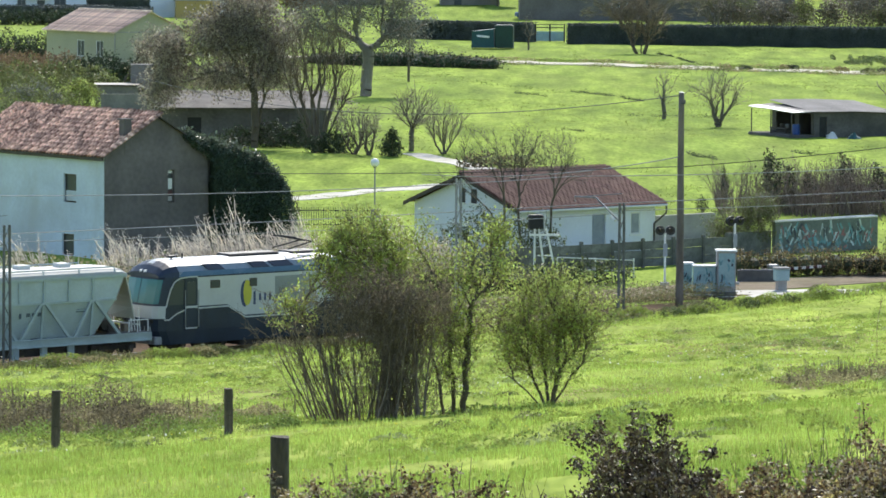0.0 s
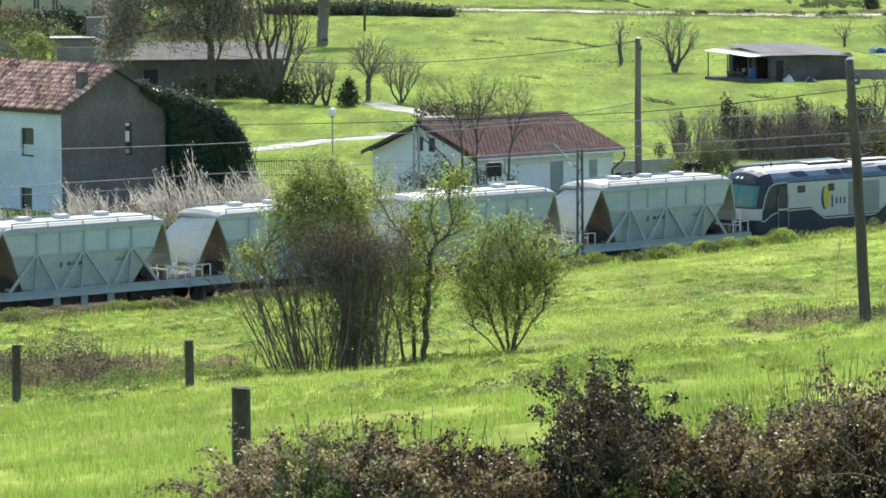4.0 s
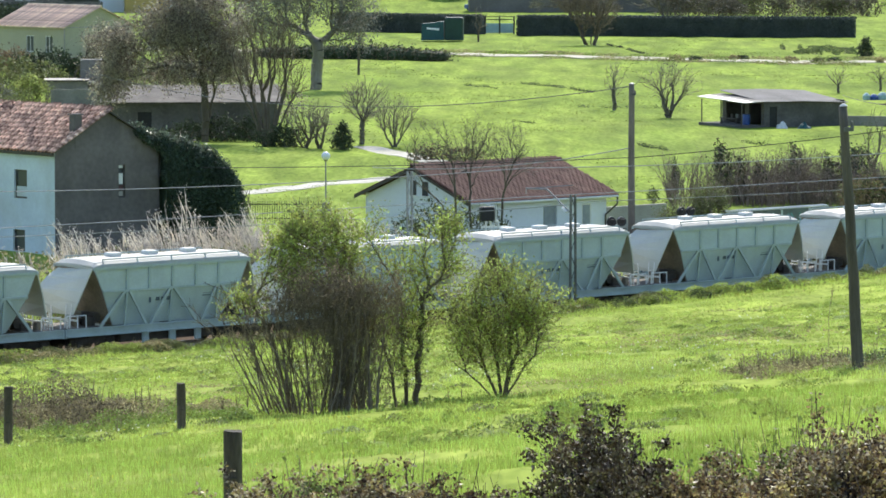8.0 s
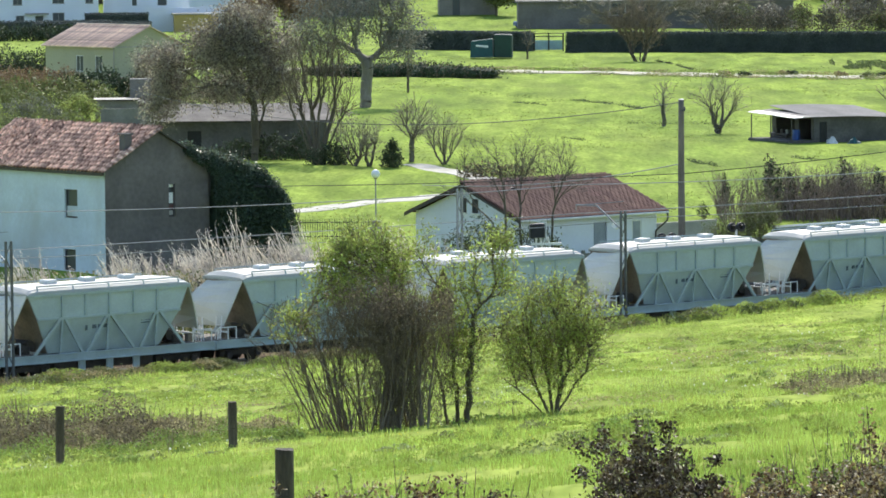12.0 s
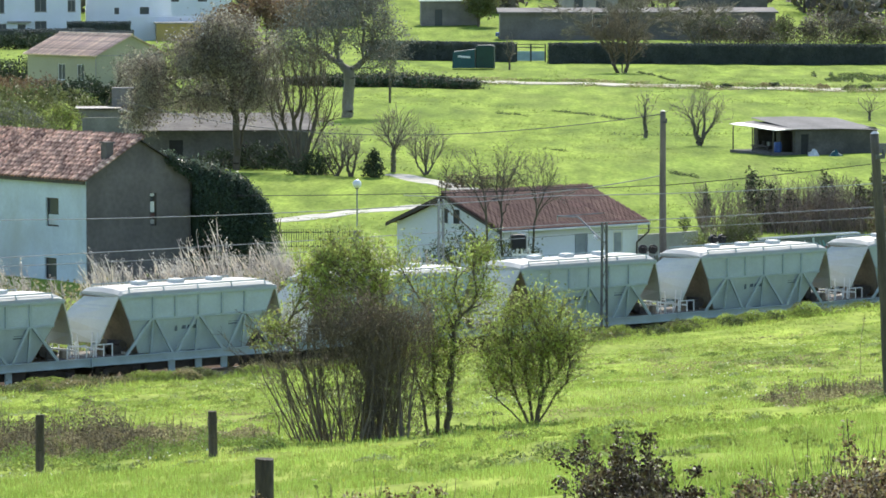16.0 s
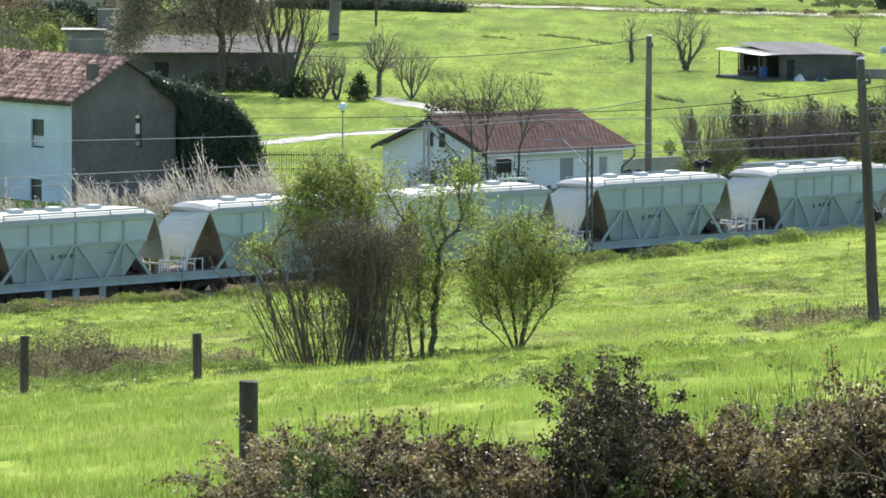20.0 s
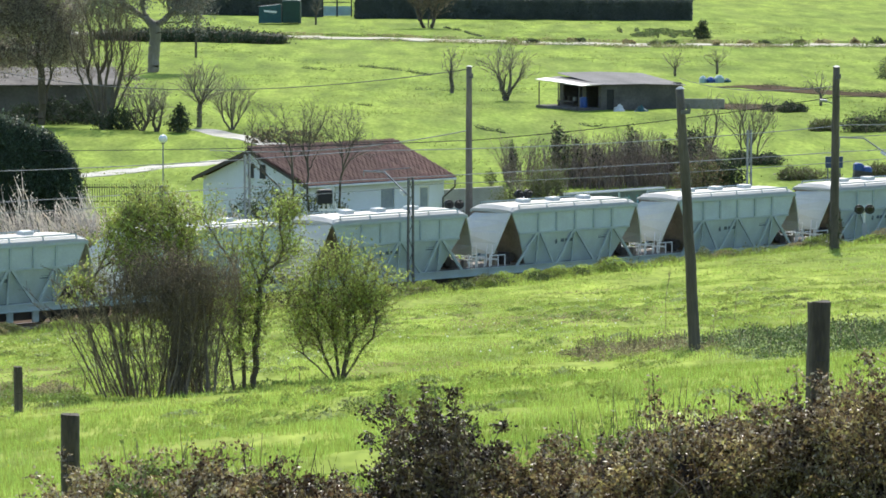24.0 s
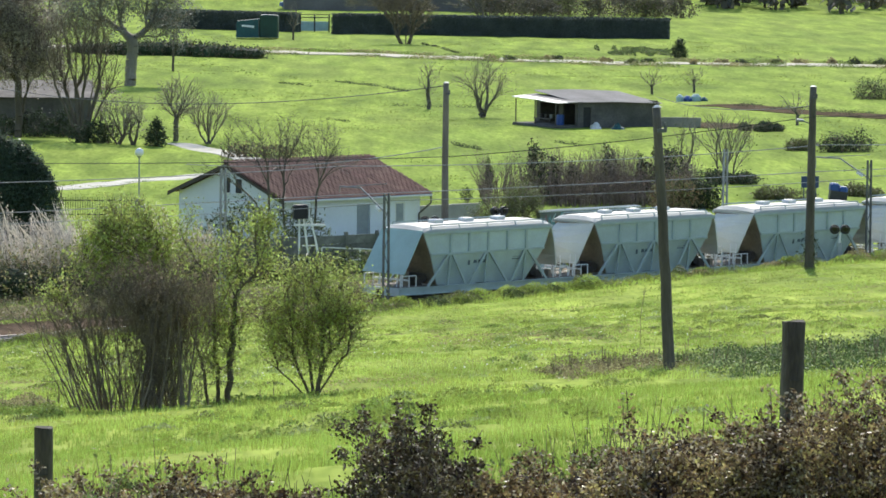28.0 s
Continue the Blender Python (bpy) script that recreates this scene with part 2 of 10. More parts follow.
M["road"] = mat("pale_road", (0.50, 0.475, 0.42), 0.9, vary=0.15, scale=0.3, fine=3.0, bump=0.3, dirt=0.3, dirt_color=(0.30, 0.30, 0.22))
M["lane"] = mat("trodden_lane", (0.50, 0.475, 0.41), 0.95, vary=0.22, scale=0.8, fine=3.0, bump=0.4, dirt=0.35, dirt_color=(0.33, 0.32, 0.2))
M["far_road"] = mat("sandy_road", (0.44, 0.40, 0.31), 0.9, vary=0.2, scale=0.2, fine=2.0, bump=0.3, dirt=0.5, dirt_color=(0.33, 0.31, 0.18))
M["soil"] = mat("ploughed_soil", (0.112, 0.086, 0.060), 1.0, spec=0.0, vary=0.4, scale=0.4, fine=3.0, bump=0.8)
M["rail"] = mat("rail_steel", (0.50, 0.46, 0.42), 0.45, 0.6, vary=0.3, scale=2.0, fine=20.0, bump=0.1)
M["sleeper"] = mat("sleeper", (0.16, 0.14, 0.12), 0.95, vary=0.3, scale=3.0, fine=20.0, bump=0.6, spread=0.2)
# train
M["wagon"] = mat("wagon_paint", (0.455, 0.535, 0.535), 0.5, vary=0.09, scale=1.1, fine=14.0, bump=0.04, dirt=0.45, dirt_color=(0.38, 0.42, 0.40), spread=0.06)
M["wagon_panel"] = mat("wagon_end_paint", (0.59, 0.605, 0.54), 0.8, spec=0.15, vary=0.06, scale=0.9, fine=14.0, bump=0.03, dirt=0.3, dirt_color=(0.48, 0.50, 0.47), spread=0.06)
M["wagon_roof"] = mat("wagon_roof_paint", (0.365, 0.38, 0.365), 0.65, vary=0.08, scale=0.9, fine=14.0, bump=0.04, dirt=0.5, dirt_color=(0.5, 0.49, 0.44))
# soiled brown, darkened further for the shade in the end hollows
M["wagon_inside"] = mat("soiled_shaded_steel", (0.25, 0.205, 0.15), 0.85, vary=0.3, scale=1.1, fine=9.0, bump=0.1, dirt=0.7, dirt_color=(0.20, 0.14, 0.09))
M["platform"] = mat("dusty_platform_plate", (0.17, 0.15, 0.125), 0.9, vary=0.3, scale=1.5, fine=10.0, bump=0.2, dirt=0.6, dirt_color=(0.10, 0.08, 0.06))
M["wagon_strut"] = mat("strut_paint", (0.38, 0.455, 0.45), 0.5, vary=0.1, scale=1.5, fine=14.0, bump=0.03, dirt=0.4, dirt_color=(0.35, 0.36, 0.33))
M["wagon_teal"] = mat("teal_end_sheet_paint", (0.36, 0.50, 0.455), 0.6, vary=0.1, scale=0.9, fine=14.0, bump=0.03, dirt=0.4, dirt_color=(0.40, 0.47, 0.42), spec=0.2)
M["white_rail"] = mat("white_handrail", (0.72, 0.72, 0.69), 0.5, vary=0.08, scale=2.0, fine=14.0, bump=0, dirt=0.3, dirt_color=(0.5, 0.46, 0.4))
M["iron"] = mat("bogie_iron", (0.055, 0.045, 0.038), 0.75, 0.3, vary=0.35, scale=3.0, fine=20.0, bump=0.2, dirt=0.5, dirt_color=(0.10, 0.07, 0.045))
M["mark"] = mat("dark_lettering", (0.10, 0.13, 0.15), 0.6, vary=0.2, scale=6.0, fine=20.0, bump=0)
M["navy"] = mat("navy_paint", (0.015, 0.026, 0.045), 0.45, vary=0.2, scale=1.2, fine=14.0, bump=0.02, dirt=0.3, dirt_color=(0.04, 0.042, 0.042))
M["loco_white"] = mat("loco_white_paint", (0.50, 0.515, 0.50), 0.35, vary=0.06, scale=1.2, fine=14.0, bump=0.02, dirt=0.3, dirt_color=(0.48, 0.45, 0.40))
M["loco_roof"] = mat("loco_roof_paint", (0.19, 0.245, 0.295), 0.4, vary=0.12, scale=0.9, fine=10.0, bump=0.03, dirt=0.5, dirt_color=(0.22, 0.22, 0.23))
M["loco_blue"] = mat("loco_blue_paint", (0.06, 0.13, 0.21), 0.3, vary=0.1, scale=1.2, fine=14.0, bump=0.02, dirt=0.3, dirt_color=(0.3, 0.33, 0.35))
M["loco_grey"] = mat("loco_grey_louvre", (0.27, 0.29, 0.28), 0.5, vary=0.1, scale=1.5, fine=14.0, bump=0.05)
M["logo_yellow"] = mat("yellow_paint", (0.55, 0.50, 0.06), 0.4, vary=0.08, scale=2.0, fine=14.0, bump=0)
M["logo_blue"] = mat("dark_blue_paint", (0.03, 0.05, 0.13), 0.4, vary=0.1, scale=2.0, fine=14.0, bump=0)
M["black"] = mat("black_metal", (0.018, 0.018, 0.02), 0.55, 0.2, vary=0.3, scale=3.0, fine=18.0, bump=0.1)
# buildings
M["white_wall"] = mat("limewashed_wall", (0.57, 0.645, 0.715), 0.9, vary=0.09, scale=0.6, fine=5.0, bump=0.15, dirt=0.75, dirt_color=(0.44, 0.46, 0.44))
M["white_house"] = mat("white_painted_wall", (0.74, 0.77, 0.84), 0.85, vary=0.04, scale=0.4, fine=5.0, bump=0.1, dirt=0.2, dirt_color=(0.62, 0.62, 0.60))
M["grey_wall"] = mat("bare_grey_render", (0.155, 0.136, 0.130), 0.95, vary=0.2, scale=0.5, fine=4.0, bump=0.4, dirt=0.6, dirt_color=(0.10, 0.09, 0.08))
M["green_wall"] = mat("pale_green_wall", (0.42, 0.395, 0.275), 0.9, vary=0.08, scale=0.3, fine=4.0, bump=0.1, dirt=0.3, dirt_color=(0.33, 0.34, 0.26))
M["yellow_wall"] = mat("ochre_wall", (0.50, 0.36, 0.13), 0.9, vary=0.08, scale=0.3, fine=4.0, bump=0.1)
M["stone_wall"] = mat("dark_block_wall", (0.13, 0.122, 0.115), 0.95, vary=0.3, scale=0.6, fine=4.0, bump=0.5, dirt=0.4, dirt_color=(0.12, 0.12, 0.10))
M["block_wall"] = mat("concrete_block", (0.24, 0.22, 0.19), 0.95, vary=0.2, scale=0.6, fine=5.0, bump=0.4, dirt=0.4, dirt_color=(0.16, 0.15, 0.12), spread=0.1)
# pale tint and strong spread put sunlit tile highlights into the colour
TILE = dict(color=(0.27, 0.090, 0.055), rough=0.75, spec=0.2, vary=0.5, scale=6.0, fine=20.0, bump=0.3, tint=(0.86, 0.43, 0.31), dirt=0.4, dirt_color=(0.13, 0.06, 0.045), hue=0.008)
M["tile"] = mat("old_roof_tile", spread=0.6, **TILE)
M["tile_joined"] = mat("old_roof_tile_rest", island=0.6, **TILE)
M["tile_dark"] = mat("red_roof_tile", (0.135, 0.073, 0.060), 0.92, spec=0.2, vary=0.3, scale=1.2, fine=12.0, bump=0.3, spread=0.18, island=0.2, dirt=0.4, dirt_color=(0.15, 0.07, 0.055))
M["tile_pale"] = mat("pale_roof_tile", (0.80, 0.56, 0.44), 0.85, vary=0.35, scale=1.6, fine=8.0, bump=0.3, island=0.35, spread=0.3, dirt=0.65, dirt_color=(0.28, 0.18, 0.14))
M["fibre"] = mat("fibre_cement_sheet", (0.25, 0.235, 0.22), 0.9, vary=0.2, scale=0.5, fine=5.0, bump=0.2, dirt=0.5, dirt_color=(0.26, 0.24, 0.22))
M["old_roof"] = mat("patchy_old_roof", (0.11, 0.10, 0.09), 0.95, vary=0.35, scale=0.9, fine=5.0, bump=0.3, dirt=0.7, dirt_color=(0.21, 0.19, 0.165))
M["tin"] = mat("pale_tin_sheet", (0.60, 0.60, 0.58), 0.5, 0.1, vary=0.1, scale=1.0, fine=8.0, bump=0.1)
# grey block darkened: the shade of the porch side is in the colour
M["shed_wall"] = mat("shaded_block_wall", (0.115, 0.105, 0.095), 0.95, vary=0.3, scale=0.8, fine=5.0, bump=0.5, dirt=0.6, dirt_color=(0.06, 0.058, 0.05))
M["frame_dark"] = mat("dark_window_frame", (0.06, 0.05, 0.045), 0.6, vary=0.2, scale=3.0, fine=20.0, bump=0.1)
M["frame_white"] = mat("white_window_frame", (0.72, 0.72, 0.70), 0.5, vary=0.05, scale=3.0, fine=20.0, bump=0)
M["shutter"] = mat("grey_shutter", (0.30, 0.33, 0.36), 0.6, vary=0.1, scale=3.0, fine=20.0, bump=0.1)
M["plank"] = mat("dark_fence_slab", (0.15, 0.15, 0.135), 0.95, dirt=0.6, dirt_color=(0.07, 0.075, 0.06), vary=0.3, scale=2.0, fine=12.0, bump=0.4, spread=0.2)
M["steel"] = mat("galvanised_steel", (0.30, 0.31, 0.31), 0.55, 0.5, vary=0.2, scale=3.0, fine=20.0, bump=0.1)
M["steel_dark"] = mat("weathered_mast_steel", (0.13, 0.13, 0.13), 0.65, 0.3, vary=0.25, scale=3.0, fine=20.0, bump=0.1)
M["concrete"] = mat("concrete", (0.36, 0.34, 0.31), 0.9, vary=0.15, scale=1.0, fine=10.0, bump=0.3, dirt=0.35, dirt_color=(0.24, 0.23, 0.2))
M["yard_wall"] = mat("dull_farm_wall", (0.165, 0.150, 0.138), 0.95, vary=0.2, scale=0.3, fine=3.0, bump=0.3)
M["cabinet_blue"] = mat("pale_blue_cabinet", (0.32, 0.45, 0.455), 0.6, vary=0.12, scale=1.5, fine=12.0, bump=0.05, dirt=0.5, dirt_color=(0.20, 0.26, 0.32))
M["red_dull"] = mat("dull_red_board", (0.09, 0.035, 0.035), 0.7, vary=0.15, scale=3.0, fine=14.0, bump=0)
M["white_paint"] = mat("white_paint", (0.78, 0.78, 0.76), 0.5, vary=0.05, scale=3.0, fine=14.0, bump=0)
M["blue_plastic"] = mat("blue_plastic", (0.02, 0.07, 0.26), 0.45, vary=0.2, scale=3.0, fine=14.0, bump=0)
M["teal_tarp"] = mat("teal_sheet", (0.012, 0.075, 0.08), 0.6, vary=0.2, scale=2.0, fine=9.0, bump=0.1)
M["sprayed_wall"] = mat("grey_green_sprayed_wall", (0.165, 0.185, 0.172), 0.95, vary=0.3, scale=0.7, fine=5.0, bump=0.3, dirt=0.5, dirt_color=(0.11, 0.15, 0.145))
M["graffiti"] = mat("turquoise_spray", (0.16, 0.32, 0.34), 0.7, vary=0.2, scale=3.0, fine=10.0, bump=0, spread=0.25)
M["graffiti_dark"] = mat("dark_spray", (0.05, 0.06, 0.08), 0.7, vary=0.2, scale=3.0, fine=10.0, bump=0)
M["graffiti_red"] = mat("dull_red_spray", (0.30, 0.13, 0.13), 0.7, vary=0.2, scale=3.0, fine=10.0, bump=0, spread=0.2)
M["graffiti_pale"] = mat("pale_spray", (0.45, 0.52, 0.52), 0.7, vary=0.2, scale=3.0, fine=10.0, bump=0, spread=0.2)
M["hedge"] = mat("clipped_hedge_leaf", (0.095, 0.110, 0.103), 0.7, vary=0.2, scale=0.6, fine=5.0, bump=0, island=0.22, spec=0.15, translucent=0.15)
M["wood_far"] = mat("woodland_leaf", (0.125, 0.115, 0.085), 0.7, vary=0.3, scale=0.08, fine=1.0, bump=0, island=0.4, translucent=0.2)


def glass(name, color=(0.05, 0.07, 0.08), rough=0.08):
    m = bpy.data.materials.new(name)
    m.use_nodes = True
    b = m.node_tree.nodes["Principled BSDF"]
    b.inputs["Base Color"].default_value = (*color, 1)
    b.inputs["Roughness"].default_value = rough
    b.inputs["Specular IOR Level"].default_value = 0.45
    return m


M["pane"] = glass("window_pane", (0.05, 0.06, 0.065), 0.3)
M["windscreen"] = glass("green_windscreen", (0.045, 0.17, 0.165), 0.2)
M["lamp_glass"] = glass("opal_globe", (0.75, 0.77, 0.78), 0.25)
M["lens_black"] = glass("signal_lens", (0.012, 0.012, 0.014), 0.15)


# ---- building blocks ----
class Geo:
    """Collects vertices and faces of one part."""

    def __init__(self):
        self.v, self.f = [], []

    def add(self, verts, faces):
        k = len(self.v)
        self.v += [tuple(p) for p in verts]
        self.f += [tuple(i + k for i in q) for q in faces]
        return self

    def box(self, x0, x1, y0, y1, z0, z1, m=None, c=0.0):
        """A box, with chamfered vertical and top edges if c is given."""
        if c:
            a = [(x0 + c, y0), (x1 - c, y0), (x1, y0 + c), (x1, y1 - c), (x1 - c, y1), (x0 + c, y1), (x0, y1 - c), (x0, y0 + c)]
            cx, cy = (x0 + x1) / 2, (y0 + y1) / 2
            b = [(cx + (x - cx) * max(0, 1 - 2 * c / (x1 - x0)), cy + (y - cy) * max(0, 1 - 2 * c / (y1 - y0))) for x, y in a]
            v = [(x, y, z0) for x, y in a] + [(x, y, z1 - c) for x, y in a] + [(x, y, z1) for x, y in b]
            f = [tuple(range(7, -1, -1)), tuple(range(16, 24))]
            f += [(k + i, k + (i + 1) % 8, k + 8 + (i + 1) % 8, k + 8 + i) for k in (0, 8) for i in range(8)]
        else:
            v = [(x, y, z) for z in (z0, z1) for x, y in ((x0, y0), (x1, y0), (x1, y1), (x0, y1))]
            f = [(3, 2, 1, 0), (4, 5, 6, 7), (0, 1, 5, 4), (1, 2, 6, 5), (2, 3, 7, 6), (3, 0, 4, 7)]
        if m is not None:
            v = [tuple(m @ Vector(p)) for p in v]
        return self.add(v, f)

    def rod(self, a, b, r0, r1=None, n=6, caps=True):
        """A tapered round bar from a to b."""
        a, b = Vector(a), Vector(b)
        r1 = r0 if r1 is None else r1
        w = (b - a)
        if w.length < 1e-6:
            return self
        w.normalize()
        p = w.orthogonal().normalized()
        q = w.cross(p)
        v = []
        for c, r in ((a, r0), (b, r1)):
            for i in range(n):
                t = 2 * math.pi * i / n
                v.append(c + (p * math.cos(t) + q * math.sin(t)) * r)
        f = [(i, (i + 1) % n, n + (i + 1) % n, n + i) for i in range(n)]
        if caps:
            f += [tuple(range(n - 1, -1, -1)), tuple(range(n, 2 * n))]
        return self.add(v, f)

    def bar(self, a, b, w, h, up=(0, 0, 1)):
        """A square bar from a to b, w wide and h high."""
        a, b = Vector(a), Vector(b)
        d = (b - a).normalized()
        s = d.cross(Vector(up))
        if s.length < 1e-4:
            s = d.cross(Vector((1, 0, 0)))
        s.normalize()
        t = s.cross(d)
        v = [c + s * i * w / 2 + t * j * h / 2 for c in (a, b) for i, j in ((-1, -1), (1, -1), (1, 1), (-1, 1))]
        return self.add(v, [(0, 1, 5, 4), (1, 2, 6, 5), (2, 3, 7, 6), (3, 0, 4, 7), (3, 2, 1, 0), (4, 5, 6, 7)])

    def slab(self, pts, off):
        """A plate: polygon pts, thickened by the vector off."""
        n = len(pts)
        v = [Vector(p) for p in pts] + [Vector(p) + Vector(off) for p in pts]
        f = [tuple(range(n - 1, -1, -1)), tuple(range(n, 2 * n))] + [(i, (i + 1) % n, n + (i + 1) % n, n + i) for i in range(n)]
        return self.add(v, f)

    def loft(self, rings, close=True, caps=True):
        n = len(rings[0])
        v = [p for r in rings for p in r]
        f = []
        for k in range(len(rings) - 1):
            for i in range(n if close else n - 1):
                j = (i + 1) % n
                f.append((k * n + i, k * n + j, (k + 1) * n + j, (k + 1) * n + i))
        if caps:
            f += [tuple(range(n - 1, -1, -1)), tuple(range((len(rings) - 1) * n, len(rings) * n))]
        return self.add(v, f)

    def mesh(self, name, material):
        me = bpy.data.meshes.new(name)
        me.from_pydata(self.v, [], self.f)
        bm = bmesh.new()
        bm.from_mesh(me)
        bmesh.ops.recalc_face_normals(bm, faces=bm.faces)
        bm.to_mesh(me)
        bm.free()
        me.materials.append(material)
        return me


def part(name, geo, material, parent, label="", smooth=False, at=None):
    """One mesh object under a thing or a part."""
    me = geo if isinstance(geo, bpy.types.Mesh) else geo.mesh(name, material)
    if smooth:
        me.shade_smooth()
    ob = new(name, me)
    ob.parent = parent
    if at is not None:
        ob.matrix_basis = at
    if label:
        ob["label"] = label
    return ob


def thing(name, label, category, m=None, group="", kind=""):
    """An Empty at the base of a thing, that carries its parts."""
    ob = new(name)
    ob.empty_display_size = 0.2
    if m is not None:
        ob.matrix_basis = m
    return tagged(ob, label, category, group, kind)


def solid(name, geo, material, label="", category="", group="", kind="", m=None, smooth=False):
    """A thing of one mesh."""
    ob = part(name, geo, material, None, smooth=smooth)
    if m is not None:
        ob.matrix_basis = m
    return tagged(ob, label, category, group, kind)


def fast_mesh(name, verts, faces, material):
    """A mesh from numpy arrays of triangles or quads."""
    verts, faces = np.asarray(verts, dtype=np.float32), np.asarray(faces, dtype=np.int32)
    n, k = faces.shape
    me = bpy.data.meshes.new(name)
    me.vertices.add(len(verts))
    me.vertices.foreach_set("co", verts.ravel())
    me.loops.add(n * k)
    me.loops.foreach_set("vertex_index", faces.ravel())
    me.polygons.add(n)
    me.polygons.foreach_set("loop_start", np.arange(0, n * k, k, dtype=np.int32))
    me.polygons.foreach_set("loop_total", np.full(n, k, dtype=np.int32))
    me.update(calc_edges=True)
    me.materials.append(material)
    return me


def leaves(rng, centres, size, droop=0.3, aspect=0.55, vary=0.4):
    """Small diamond leaves, one at each centre, turned at random."""
    c = np.asarray(centres, dtype=np.float64)
    n = len(c)
    a = rng.normal(size=(n, 3))
    a[:, 2] -= droop
    a /= np.linalg.norm(a, axis=1)[:, None]
    b = np.cross(a, rng.normal(size=(n, 3)))
    b /= np.linalg.norm(b, axis=1)[:, None]
    s = (size * (1 + vary * (rng.random(n) * 2 - 1)))[:, None]
    v = np.stack([c - a * s * 0.5, c + b * s * aspect * 0.5, c + a * s * 0.5, c - b * s * aspect * 0.5], axis=1).reshape(-1, 3)
    return v, np.arange(4 * n).reshape(-1, 4)


# ---- the line of the track: s along it, d across it (away from the camera) ----
TU, TN, T0 = Vector((0.7564, 0.6541, 0)), Vector((-0.6541, 0.7564, 0)), Vector((-14.16, 172.95, 0))
TRACK_YAW = math.degrees(math.atan2(0.6541, 0.7564))


def on_track(s, d=0.0, z=0.0):
    return T0 + TU * s + TN * d + Vector((0, 0, z))


def smooth01(a, b, x):
    x = min(1.0, max(0.0, (x - a) / (b - a)))
    return x * x * (3 - 2 * x)


def terrain(x, y):
    """Height of the ground."""
    s = (x + 14.16) * 0.7564 + (y - 172.95) * 0.6541
    d = -(x + 14.16) * 0.6541 + (y - 172.95) * 0.7564
    lip = 0.42 + 0.85 * smooth01(8, 48, s)
    if d < -70:
        z = float(np.interp(d, [-900, -400, -140, -113, -70], [50, 34, 15.7, 12.1, 7.0]))
    elif d < -6:
        z = lip + (7.0 - lip) * (-6 - d) / 64
    elif d < -2.4:
        z = -0.35 + (lip + 0.35) * (1 - smooth01(-6, -2.4, d))
    elif d < 2.6:
        z = -0.35
    else:
        z = -0.35 * (1 - smooth01(2.6, 5, d))
    if y > 700:
        z += 0.03 * (y - 700) + 0.05 * max(0, y - 850)
    rough = smooth01(-4, -12, d) if d < 0 else smooth01(6, 20, d)
    if rough > 0 and abs(x) < 300 and y < 900:
        z += rough * (0.10 * noise.noise((x * 0.35, y * 0.35, 0)) + 0.13 * noise.noise((x * 0.11, y * 0.11, 7)))
    return z


# ---- ground: one sheet from behind the camera to the horizon ----
def spaced(*runs):
    out = []
    for a, b, step in runs:
        out += list(np.arange(a, b, step))
    return out


def build_ground():
    xs = spaced((-4000, -400, 400), (-400, -60, 20), (-60, -30, 3), (-30, 60, 0.9), (60, 90, 3), (90, 400, 20), (400, 4001, 400))
    ys = spaced((-1500, 0, 150), (0, 20, 4), (20, 240, 0.9), (240, 420, 3), (420, 720, 8), (720, 1500, 40), (1500, 4801, 300))
    v = [(x, y, terrain(x, y)) for y in ys for x in xs]
    n = len(xs)
    f = [(j * n + i, j * n + i + 1, (j + 1) * n + i + 1, (j + 1) * n + i) for j in range(len(ys) - 1) for i in range(n - 1)]
    me = fast_mesh("ground", v, f, M["meadow"])
    me.shade_smooth()
    return tagged(new("ground", me), "lush green meadow sloping down to the railway", "meadow", kind="structure")


build_ground()


def ribbon(name, pts, width, material, label, category, lift=0.02, thick=0.25):
    """A strip that follows the ground along pts, with a little thickness."""
    g = Geo()
    dense = []
    for (a, b) in zip(pts, pts[1:]):
        a, b = Vector((*a, 0)), Vector((*b, 0))
        k = max(1, int((b - a).length / 2.0))
        dense += [a.lerp(b, i / k) for i in range(k)]
    dense.append(Vector((*pts[-1], 0)))
    rings = []
    for i, p in enumerate(dense):
        d = (dense[min(i + 1, len(dense) - 1)] - dense[max(i - 1, 0)]).normalized()
        nrm = Vector((-d.y, d.x, 0))
        w = width * (1 + 0.12 * noise.noise((p.x * 0.2, p.y * 0.2, 3)))
        l, r = p - nrm * w / 2, p + nrm * w / 2
        zl, zr, zm = terrain(l.x, l.y), terrain(r.x, r.y), terrain(p.x, p.y)
        rings.append([(l.x, l.y, zl - thick), (l.x, l.y, zl + lift), (p.x, p.y, max(zm, (zl + zr) / 2) + lift * 1.5), (r.x, r.y, zr + lift), (r.x, r.y, zr - thick)])
    g.loft(rings)
    return solid(name, g, material, label, category, kind="structure")


